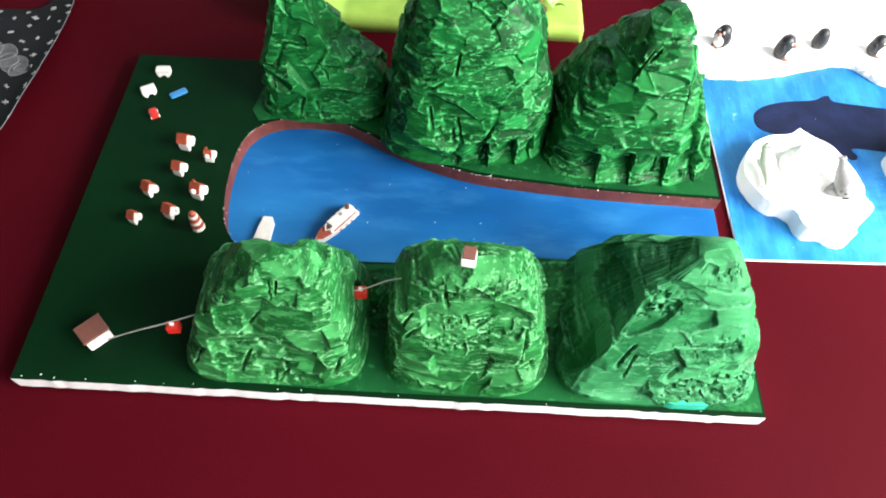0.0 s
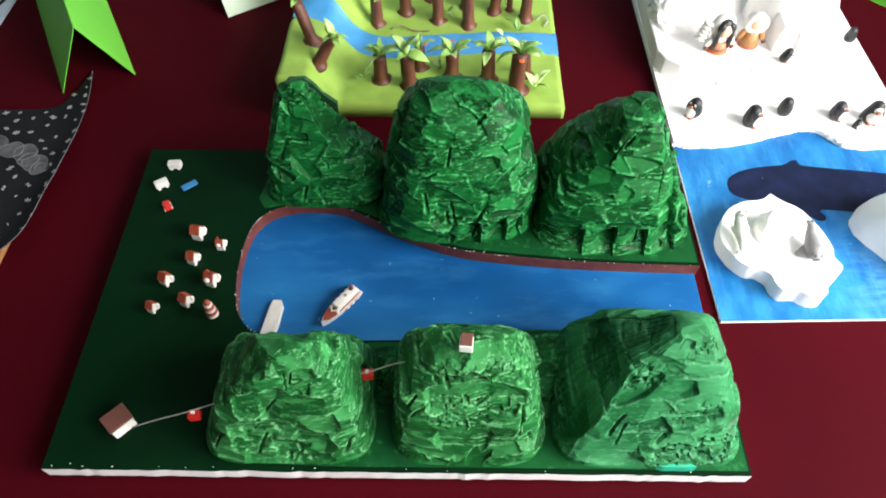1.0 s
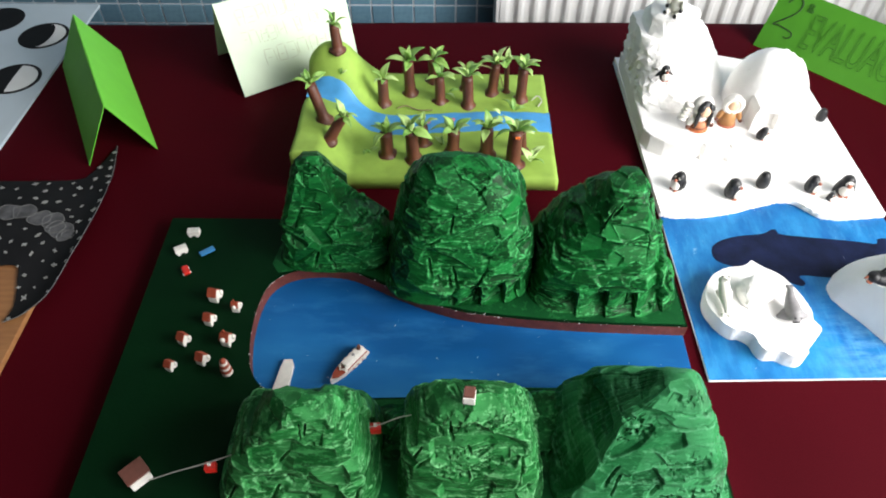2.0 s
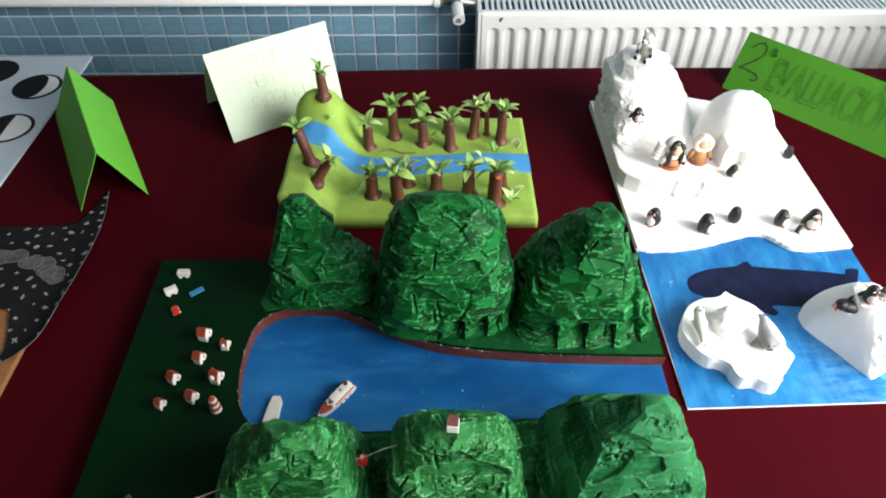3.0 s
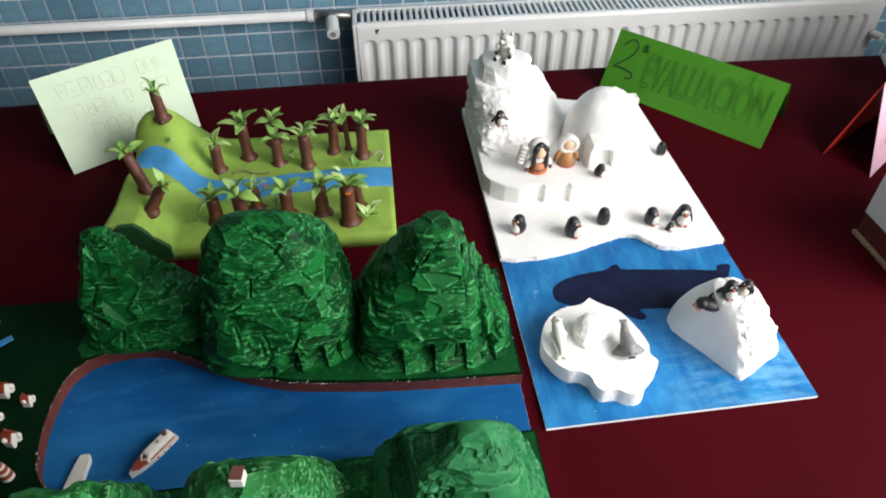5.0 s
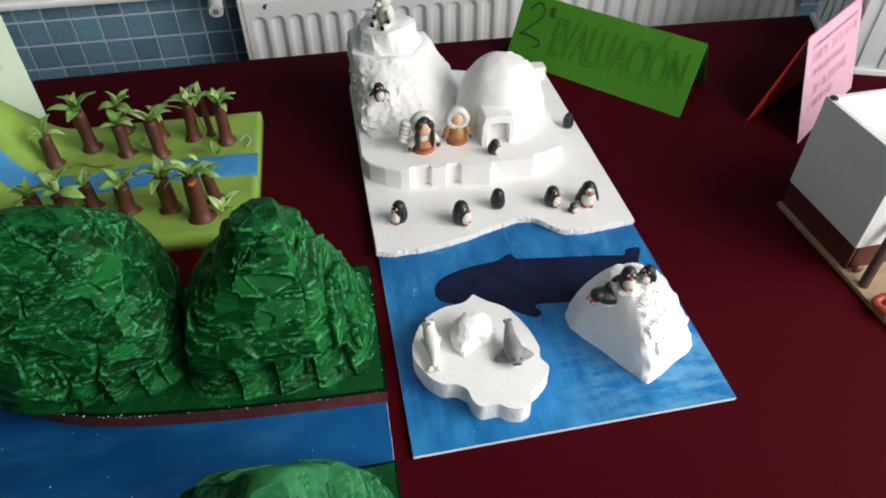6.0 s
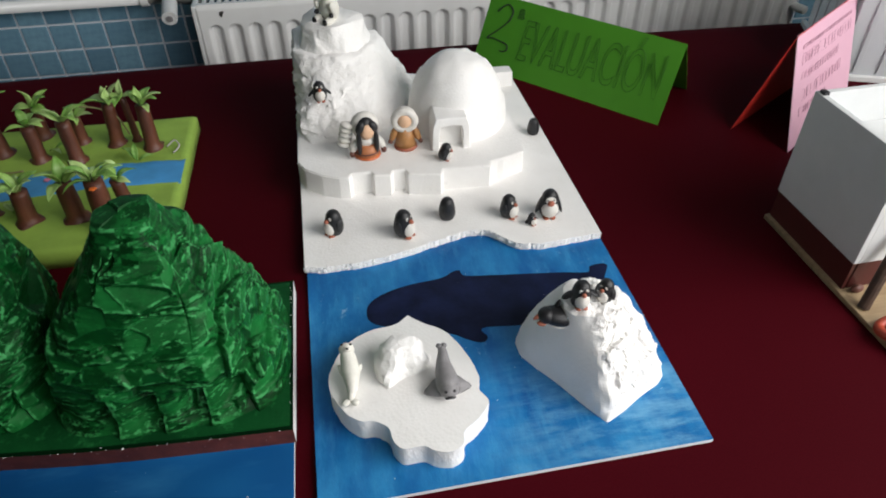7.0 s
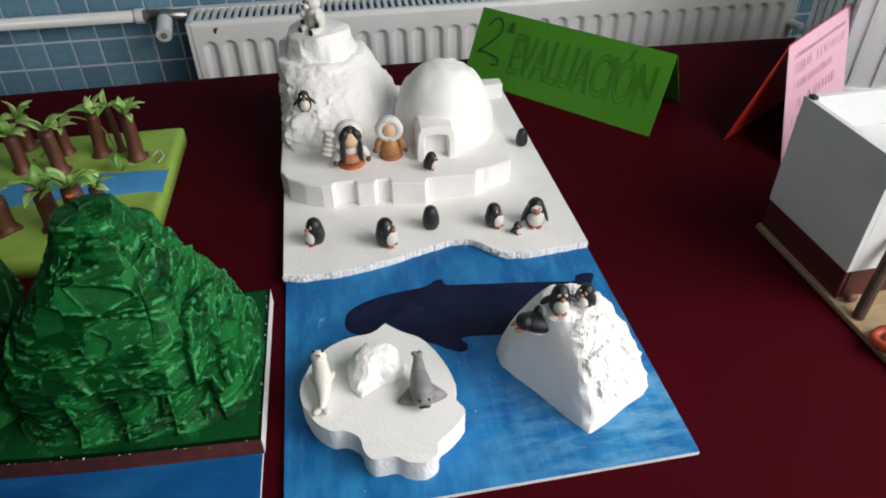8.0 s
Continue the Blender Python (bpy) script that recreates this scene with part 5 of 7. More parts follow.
SOUTH_PALMS = [
    (0.292, 0.548, 0.040, 0.0085, (0.0, 0.003), 7, 1.0), (0.333, 0.537, 0.052, 0.0085, (-0.003, 0.004), 7, 1.1), (0.346, 0.575, 0.034, 0.0070, (0.0, 0.0), 5, 0.95),
    (0.391, 0.556, 0.038, 0.0085, (0.002, 0.003), 7, 1.1), (0.443, 0.552, 0.046, 0.0085, (-0.001, 0.003), 7, 1.0), (0.481, 0.528, 0.060, 0.0095, (0.001, 0.004), 7, 1.15),
    (0.497, 0.560, 0.040, 0.0065, (-0.004, 0.0), 5, 0.9), (0.209, 0.700, 0.040, 0.0072, (-0.003, 0.006), 6, 0.95), (0.197, 0.583, 0.056, 0.0075, (-0.016, 0.012), 6, 0.95),
    (0.207, 0.540, 0.034, 0.0085, (0.024, 0.014), 6, 0.9),
]
for x, y, h, r, lean, nl, s in NORTH_PALMS + SOUTH_PALMS:
    palm(x, y, h, r, lean, nl, s)

LITTER = [((0.488, 0.655), 3, 1.1), ((0.507, 0.532), 4, 1.5), ((0.268, 0.545), 3, 0.9), ((0.376, 0.570), 3, 0.8), ((0.212, 0.675), 2, 0.6), ((0.383, 0.700), 2, 0.9), ((0.470, 0.640), 2, 0.7)]
for (x, y), n, s in LITTER:
    ob = thing("undergrowth", (x, y, jungle_height(x, y)), "loose green plastic leaves lying in the jungle model", "leaves", "loose leaves")
    for i in range(n):
        add_leaf(ob, Vector((rng.uniform(-0.005, 0.005), rng.uniform(-0.005, 0.005), 0.003 + 0.002 * i)), rng.uniform(0, 6.28), rng.uniform(0.05, 0.8), s * rng.uniform(0.6, 0.95), rng.uniform(-0.5, 0.5))


def twig(pts, r, label, material):
    tagged(part("twig", ribbon(spline(pts, 22), r, 6), material, smooth=True), label, "twig")


twig([(0.300, 0.660, JZ + 0.002), (0.315, 0.664, JZ + 0.004), (0.335, 0.656, JZ + 0.002), (0.358, 0.655, JZ + 0.003)], 0.0012, "thin dry twig lying on the green ground", TWIG)
twig([(0.520, 0.684, JZ + 0.002), (0.530, 0.688, JZ + 0.008), (0.536, 0.680, JZ + 0.004), (0.530, 0.668, JZ + 0.002)], 0.0010, "pale curled tendril lying on the green ground", STRING)
twig([(0.430, 0.700, JZ + 0.058), (0.448, 0.704, JZ + 0.052), (0.466, 0.706, JZ + 0.038), (0.474, 0.706, JZ + 0.012)], 0.0010, "thin brown twig bent between two palms", TWIG)
for at, m in (((0.484, 0.520, JZ + 0.056), PETAL), ((0.352, 0.622, JZ + 0.003), PETALPINK), ((0.392, 0.630, JZ + 0.003), PETALPINK)):
    f = thing("flower", at, "tiny bright artificial flower in the jungle model", "flower", "tiny flowers")
    for k in range(5):
        part("petal", ball(None, (math.cos(k * 1.257) * 0.0024, math.sin(k * 1.257) * 0.0024, 0.0008), (0.0018, 0.0018, 0.0008), u=8, v=6), m, f)

# ---- polar diorama ----
polar = thing("polar_diorama", (0, 0, TOP), "polar model with white foam ice on a blue sea board", "diorama")
ICE, SHELF = 0.763, 0.792
SHEET_EDGE = []


def build_polar():
    sea = slab([(0.694, 0.174), (0.85, 0.1785), (1.012, 0.183), (1.006, 0.50), (0.997, 0.818), (0.84, 0.826), (0.681, 0.832), (0.688, 0.5)], TOP + 0.0005, 0.7545, side=1)
    part("sea_board", lower(sea), [SEA, GROUT], polar, "thin board painted in streaky sea blue")
    front = spline([(0.6875, 0.441, 0), (0.705, 0.437, 0), (0.723, 0.437, 0), (0.752, 0.439, 0), (0.794, 0.448, 0), (0.833, 0.461, 0), (0.862, 0.469, 0), (0.884, 0.468, 0), (0.900, 0.453, 0), (0.915, 0.440, 0), (0.940, 0.436, 0), (0.965, 0.438, 0), (1.0065, 0.443, 0)], 220)
    pts = [(p.x, p.y + 0.0016 * noise.noise(Vector((p.x * 90, 1, 2))) + 0.0014 * noise.noise(Vector((p.x * 310, 1, 7)))) for p in front]
    SHEET_EDGE.extend(pts)
    sheet = slab(pts + [(1.003, 0.60), (0.9975, 0.818), (0.84, 0.826), (0.682, 0.832), (0.684, 0.6)], 0.7546, ICE, jag=0.0009)
    part("ice_sheet", lower(sheet), FOAM, polar, "flat white foam ice sheet with a torn wavy shoreline")
    shelf = [(0.6845, 0.594), (0.693, 0.577), (0.712, 0.562), (0.731, 0.553), (0.742, 0.551), (0.7455, 0.559), (0.768, 0.559), (0.771, 0.551), (0.789, 0.549), (0.7935, 0.557),
             (0.807, 0.557), (0.8095, 0.548), (0.846, 0.541), (0.8505, 0.551), (0.905, 0.548), (0.908, 0.557), (0.917, 0.560), (0.924, 0.5605), (0.951, 0.572), (0.957, 0.590), (0.956, 0.62), (0.953, 0.70), (0.94, 0.75), (0.90, 0.78), (0.84, 0.80), (0.684, 0.806)]
    part("ice_shelf", lower(slab(shelf, ICE, SHELF, bevel=0.0012)), FOAM, polar, "raised white foam ice shelf with a notched front")
    whale = [(0.7455, 0.372), (0.750, 0.385), (0.765, 0.396), (0.79, 0.404), (0.825, 0.409), (0.838, 0.4165), (0.846, 0.417), (0.849, 0.4085), (0.88, 0.404), (0.917, 0.400), (0.95, 0.396), (0.976, 0.392), (0.980, 0.400),
             (0.990, 0.4025), (0.9995, 0.400), (0.992, 0.385), (0.981, 0.366), (0.955, 0.352), (0.925, 0.337), (0.899, 0.331), (0.853, 0.334), (0.8555, 0.322), (0.849, 0.316), (0.836, 0.322), (0.823, 0.331), (0.792, 0.343), (0.765, 0.350), (0.749, 0.359)]
    part("painted_whale", lower(slab(whale, 0.7535, 0.7549, n=140)), WHALE, polar, "dark navy whale shape painted on the sea")
    back = slab([(0.955, 0.790), (0.992, 0.792), (0.9915, 0.812), (0.953, 0.8135)], ICE, ICE + 0.022, bevel=0.001)
    part("ice_block", lower(back), FOAM, polar)


build_polar()


def build_ice_crumbs():
    """Torn beads along the ice sheet's shoreline and loose ones on the ice and sea."""
    r = random.Random(31)
    at = []
    for x, y in SHEET_EDGE:
        for i in range(4):
            at.append((x + r.gauss(0, 0.0006), y + r.gauss(0.0006, 0.0009), r.uniform(0.757, ICE + 0.0006), r.uniform(0.0005, 0.0013)))
    for i in range(110):
        at.append((r.uniform(0.69, 0.99), r.uniform(0.45, 0.55), ICE + 0.0002, r.uniform(0.0002, 0.0006)))
    for i in range(26):
        at.append((r.uniform(0.70, 1.0), r.uniform(0.18, 0.43), 0.7549, r.uniform(0.0002, 0.0004)))
    crumb_heap("foam_bead_scatter", at, FOAM, polar, "tiny torn white foam beads along the ice edge", 32)


build_ice_crumbs()


def build_mountain():
    body = hill([(0.686, 0.640), (0.725, 0.630), (0.79, 0.645), (0.832, 0.70), (0.845, 0.79), (0.80, 0.818), (0.70, 0.822), (0.685, 0.815), (0.6845, 0.72)],
                [(0.689, 0.735), (0.705, 0.716), (0.745, 0.705), (0.782, 0.725), (0.800, 0.772), (0.765, 0.806), (0.70, 0.814), (0.688, 0.806)],
                SHELF - 0.002, 0.868, 1.1, 180, 64, 0.5, 0.003, fine=3.0, cuts=(24, 6), seed=12)
    for v in body.verts:
        side = smooth_step((0.760 - v.co.x) / 0.02) * smooth_step((0.862 - v.co.z) / 0.02) * smooth_step((v.co.z - SHELF) / 0.006)
        if side > 0:
            o = (v.co - Vector((0.765, 0.76, v.co.z - 0.01))).normalized()
            v.co += o * side * (carved(v.co, 0.014, 1.2, 0.0032) + carved(v.co, 0.006, 1.2, 0.0016) + 0.0014 * noise.noise(v.co * 150) - 0.001)
    part("snow_slope", lower(body), TORN, polar, "torn white foam mountainside", crease=40)
    peak = hill([(0.693, 0.735), (0.712, 0.714), (0.750, 0.706), (0.784, 0.728), (0.796, 0.775), (0.760, 0.802), (0.70, 0.806)],
                [(0.706, 0.748), (0.724, 0.728), (0.752, 0.724), (0.776, 0.745), (0.778, 0.782), (0.745, 0.796), (0.710, 0.794)], 0.858, 0.897, 0.9, 130, 40, 0.45, 0.002, fine=1.5, cuts=(11, 2), seed=13)
    part("snow_peak", lower(peak), TORN, polar, "flat topped white foam peak", crease=40)


build_mountain()


def build_igloo():
    cx, cy, r, hgt = 0.886, 0.665, 0.0625, 0.088
    bm = bmesh.new()
    n, m = 56, 20
    rings = []
    for j in range(m):
        v = j / (m - 1) * math.pi / 2
        ring = []
        for i in range(n):
            a = 2 * math.pi * i / n
            p = Vector((math.cos(a) * math.cos(v) ** 0.85, math.sin(a) * math.cos(v) ** 0.85, math.sin(v)))
            k = 1 + carved(p * 0.06, 0.022, 1.0, 0.022, 1.0) + 0.012 * noise.noise(p * 2.5)
            ring.append(bm.verts.new((cx + p.x * r * k, cy + p.y * r * k, SHELF - 0.001 + p.z * hgt * k)))
        rings.append(ring)
    for a, b in zip(rings, rings[1:]):
        for i in range(n):
            bm.faces.new((a[i], a[(i + 1) % n], b[(i + 1) % n], b[i]))
    bmesh.ops.remove_doubles(bm, verts=bm.verts, dist=1e-5)
    ig = part("igloo", lower(bm), FOAM, polar, "smooth white foam igloo dome", smooth=True)
    dz = SHELF - TOP
    dx = 0.867
    arch = bmesh.new()
    out = [(dx - 0.0235, dz)] + [(dx - 0.0235 + 0.0015, dz + 0.030)] + [(dx - 0.0185, dz + 0.0415), (dx, dz + 0.0425), (dx + 0.0185, dz + 0.0415)] + [(dx + 0.022, dz + 0.030), (dx + 0.0235, dz)]
    inn = [(dx - 0.0145, dz)] + [(dx - 0.0140, dz + 0.022)] + [(dx - 0.0125, dz + 0.0305), (dx, dz + 0.0325), (dx + 0.0125, dz + 0.0305)] + [(dx + 0.0140, dz + 0.022), (dx + 0.0145, dz)]
    layers = {}
    for y in (0.590, 0.632):
        layers[y] = ([arch.verts.new((p[0], y, p[1])) for p in out], [arch.verts.new((p[0], y, p[1])) for p in inn])
    (fo, fi), (bo, bi) = layers[0.590], layers[0.632]
    for i in range(6):
        arch.faces.new((fo[i], fo[i + 1], fi[i + 1], fi[i]))
        arch.faces.new((fo[i], bo[i], bo[i + 1], fo[i + 1]))
        arch.faces.new((fi[i], fi[i + 1], bi[i + 1], bi[i]))
        arch.faces.new((bo[i], bi[i], bi[i + 1], bo[i + 1]))
    bmesh.ops.bevel(arch, geom=[e for e in arch.edges if e.is_manifold], offset=0.001, segments=1, affect="EDGES")
    part("entrance", arch, FOAM, ig, "white foam doorway arch")


build_igloo()


def build_floe():
    floe = thing("ice_floe", (0.77, 0.27, 0.7545), "white foam ice floe with notched sides on the sea", "ice floe")
    pts = [(0.706, 0.272), (0.711, 0.295), (0.723, 0.314), (0.744, 0.328), (0.770, 0.333), (0.782, 0.342), (0.783, 0.3425), (0.784, 0.342), (0.795, 0.331), (0.815, 0.316), (0.828, 0.290), (0.835, 0.262), (0.833, 0.246), (0.838, 0.232),
           (0.826, 0.217), (0.813, 0.207), (0.810, 0.196), (0.799, 0.190), (0.787, 0.193), (0.778, 0.199), (0.762, 0.199), (0.755, 0.208), (0.752, 0.221), (0.741, 0.229), (0.729, 0.231), (0.715, 0.246)]
    bm = slab(pts, 0.7545, 0.7795, jag=0.0005, n=260)
    bmesh.ops.translate(bm, vec=(-0.77, -0.27, -0.7545), verts=bm.verts)
    bmesh.ops.scale(bm, vec=(0.97, 0.97, 0.92), verts=bm.verts)
    part("slab", bm, FOAM, floe)
    lump = hill([(0.749, 0.268), (0.757, 0.258), (0.772, 0.268), (0.790, 0.272), (0.797, 0.286), (0.785, 0.302), (0.757, 0.302), (0.747, 0.288)],
                [(0.757, 0.276), (0.770, 0.276), (0.784, 0.282), (0.782, 0.294), (0.762, 0.296), (0.755, 0.288)], 0.7785, 0.802, 1.8, 110, 40, 0.45, 0.003, fine=1.5, cuts=(11, 3), seed=14)
    bmesh.ops.translate(lump, vec=(-0.77, -0.27, -0.7545), verts=lump.verts)
    part("ice_lump", lump, TORN, floe, "rough torn lump of white foam")


build_floe()


def build_berg():
    berg = thing("iceberg", (0.935, 0.285, 0.7545), "white foam iceberg, smooth one side and torn the other", "iceberg")
    bm = hill([(0.878, 0.300), (0.903, 0.259), (0.929, 0.217), (0.938, 0.214), (0.968, 0.232), (0.998, 0.252), (0.998, 0.296), (0.970, 0.338), (0.930, 0.353), (0.892, 0.332)],
              [(0.905, 0.272), (0.921, 0.256), (0.942, 0.256), (0.956, 0.266), (0.957, 0.286), (0.938, 0.302), (0.914, 0.298)], 0.7545, 0.838, 1.35, 190, 70, 0.0, 0.004, fine=0.0, cuts=(30, 8))
    for v in bm.verts:
        side = smooth_step((v.co.x - 0.938 + (v.co.z - 0.76) * 0.26) / 0.010)
        if side > 0 and v.co.z > 0.758:
            d = carved(v.co, 0.020, 1.2, 0.0036) + carved(v.co, 0.009, 1.2, 0.0018) + 0.0016 * noise.noise(v.co * 120) + 0.0009 * noise.noise(v.co * 300) - 0.002
            o = (v.co - Vector((0.935, 0.285, 0.78))).normalized()
            v.co += o * d * side
    bm.normal_update()
    for f in bm.faces:
        f.material_index = 1 if f.calc_center_median().x + (f.calc_center_median().z - 0.76) * 0.26 > 0.941 else 0
    bmesh.ops.translate(bm, vec=(-0.935, -0.285, -0.7545), verts=bm.verts)
    part("ice_body", bm, [FOAM, TORN], berg)


build_berg()


# ---- clay animals: each is one plain mesh ----
def egg(bm, heights, radii, mat=0, seg=20, flat=1.0):
    """A turned egg through the given radii at the given heights."""
    own = bmesh.new()
    z = spline([(q, 0, 0) for q in heights], 22)
    r = spline([(q, 0, 0) for q in radii], 22)
    rings = [[own.verts.new((math.cos(a) * max(q.x, 0.0004), math.sin(a) * max(q.x, 0.0004) * flat, h.x)) for a in (2 * math.pi * k / seg for k in range(seg))] for h, q in zip(z, r)]
    for p, q in zip(rings, rings[1:]):
        for k in range(seg):
            own.faces.new((p[k], p[(k + 1) % seg], q[(k + 1) % seg], q[k]))
    own.faces.new(rings[0][::-1])
    own.faces.new(rings[-1])
    return merge(bm, own, mat)


def penguin(at, turn, s, wings=0.06, label="small black and white clay penguin figurine standing on foam ice", tip=0, belly=True, hood=False):
    """An egg of black clay with a white belly pressed on; hood leaves the whole face white."""
    bm = bmesh.new()
    egg(bm, (0, 0.001, 0.007, 0.014, 0.020, 0.0255, 0.0295, 0.0305), (0.0050, 0.0082, 0.0103, 0.0102, 0.0090, 0.0076, 0.0042, 0.0006))
    if belly:
        ball(bm, (0, -0.0048, 0.0102 if not hood else 0.0108), (0.0081 if not hood else 0.0090, 0.0082, 0.0103), 1, u=16, v=12)
        if hood:
            ball(bm, (0, -0.0036, 0.0206), (0.0066, 0.0060, 0.0072), 1, u=14, v=10)
        for k in (-1, 1):
            ball(bm, (k * 0.0031, -0.0072 if not hood else -0.0078, 0.0236), (0.0019, 0.0010, 0.0021), 1, u=10, v=8)
            ball(bm, (k * 0.0029, -0.0081 if not hood else -0.0087, 0.0236), (0.0008, 0.0007, 0.0010), 0, u=8, v=6)
        ball(bm, (0, -0.0096, 0.0203), (0.0026, 0.0030, 0.0024) if not hood else (0.0036, 0.0030, 0.0032), 2, u=10, v=8)
        for k in (-1, 1):
            long = 0.0118 if hood else 0.0080
            ball(bm, (k * (0.0094 + wings * 0.004), 0.0002, 0.0135), (0.0019, 0.0046, long), 0, rot=(0, k * -wings * 70 - k * (6 if hood else 0), 0), u=12, v=10)
            ball(bm, (k * 0.0034, -0.0060, 0.0010), (0.0034, 0.0058, 0.0011), 2, u=10, v=6)
    bmesh.ops.transform(bm, matrix=pose(0, 0, 0, tip, 0, 0), verts=bm.verts)
    low = min(v.co.z for v in bm.verts)
    bmesh.ops.translate(bm, vec=(0, 0, -low), verts=bm.verts)
    ob = part("penguin_figurine", bm, [CLAY_BLACK, CLAY_WHITE, CLAY_BEAK], smooth=True)
    ob.matrix_world = pose(*at, 0, 0, turn) @ Matrix.Scale(s, 4)
    return tagged(ob, label, "figurine", "clay penguins")


penguin((0.721, 0.492, ICE), -52, 0.98)
penguin((0.795, 0.476, ICE), 48, 1.05)
penguin((0.846, 0.497, ICE), 180, 0.90, 0.0, "small all-black back of a clay penguin figurine", belly=False)
penguin((0.914, 0.489, ICE), 42, 0.92)
penguin((0.936, 0.470, ICE), 25, 0.48, 0.7, "tiny black and white clay penguin chick on ice")
penguin((0.959, 0.484, ICE), -8, 1.08, 0.16, hood=True)
penguin((0.987, 0.655, ICE), 200, 0.75, 0.0, "small all-black back of a clay penguin figurine", belly=False)
penguin((0.8540, 0.571, SHELF), 62, 0.70, 0.1, "small clay penguin leaning on the ice shelf", tip=14)
penguin((0.7185, 0.662, 0.834), 4, 0.80, 0.6)
penguin((0.9165, 0.270, 0.840), -4, 0.80, 0.8)
penguin((0.939, 0.274, 0.8375), -50, 0.70, 0.2)


def lying_penguin():
    bm = bmesh.new()
    ball(bm, (0, 0, 0.0075), (0.0155, 0.0095, 0.0078), 0, u=18, v=12)
    ball(bm, (-0.0100, -0.0010, 0.0076), (0.0078, 0.0076, 0.0070), 0)
    ball(bm, (0.001, -0.0020, 0.0022), (0.0115, 0.0066, 0.0024), 1)
    cone(bm, (-0.0165, -0.0020, 0.0060), (-0.0205, -0.0045, 0.0035), 0.0024, 0.0008, 2, 10)
    ball(bm, (-0.0130, -0.0062, 0.0020), (0.0042, 0.0026, 0.0016), 2, u=10, v=6)
    ball(bm, (-0.003, 0.006, 0.0150), (0.0022, 0.0016, 0.0052), 0, rot=(-20, 14, 0))
    ob = part("penguin_figurine", bm, [CLAY_BLACK, CLAY_WHITE, CLAY_BEAK], smooth=True)
    ob.matrix_world = pose(0.9000, 0.2740, 0.8185, 10, 12, -10) @ Matrix.Scale(1.0, 4)
    tagged(ob, "dark clay penguin figurine lying flat on the iceberg", "figurine", "clay penguins")


lying_penguin()


def polar_bear():
    bm = bmesh.new()
    ball(bm, (0, 0, 0.0125), (0.0105, 0.0095, 0.0130), 0, u=18, v=14)
    ball(bm, (-0.0010, -0.0012, 0.0290), (0.0088, 0.0080, 0.0076), 0)
    ball(bm, (-0.0025, -0.0085, 0.0270), (0.0040, 0.0040, 0.0032), 0)
    ball(bm, (-0.0030, -0.0122, 0.0278), (0.0017, 0.0012, 0.0013), 1, u=8, v=6)
    for k in (-1, 1):
        ball(bm, (k * 0.0068 - 0.001, 0.0, 0.0360), (0.0030, 0.0020, 0.0030), 0)
        ball(bm, (k * 0.0032 - 0.002, -0.0082, 0.0312), (0.0010, 0.0008, 0.0011), 1, u=8, v=6)
        ball(bm, (k * 0.0100, -0.0050, 0.0160), (0.0032, 0.0040, 0.0078), 0, rot=(24, 0, 0))
        ball(bm, (k * 0.0100, -0.0085, 0.0102), (0.0025, 0.0022, 0.0025), 1, u=10, v=8)
        ball(bm, (k * 0.0072, -0.0095, 0.0042), (0.0042, 0.0070, 0.0042), 0)
        ball(bm, (k * 0.0072, -0.0155, 0.0046), (0.0028, 0.0016, 0.0032), 1, u=10, v=8)
    ob = part("bear_figurine", bm, [CLAY_CREAM, CLAY_BLACK], smooth=True)
    ob.matrix_world = pose(0.741, 0.752, 0.8945, 0, 0, -45) @ Matrix.Scale(1.24, 4)
    tagged(ob, "small cream clay polar bear figurine sitting on the mountain", "figurine")


polar_bear()


def tube(bm, pts, radii, mat=0, seg=16, flat=1.0):
    """A rounded body along pts with its own radius at each."""
    p = spline(pts, 26)
    r = spline([(q, 0, 0) for q in radii], 26)
    own = bmesh.new()
    rings = []
    for i in range(26):
        d = (p[min(i + 1, 25)] - p[max(i - 1, 0)]).normalized()
        x = d.cross(Vector((0, 0, 1))).normalized()
        z = x.cross(d)
        rings.append([own.verts.new(p[i] + (x * math.cos(a) + z * math.sin(a) * flat) * max(r[i].x, 0.0004)) for a in (2 * math.pi * k / seg for k in range(seg))])
    for a, b in zip(rings, rings[1:]):
        for k in range(seg):
            own.faces.new((a[k], a[(k + 1) % seg], b[(k + 1) % seg], b[k]))
    own.faces.new(rings[0][::-1])
    own.faces.new(rings[-1])
    return merge(bm, own, mat)


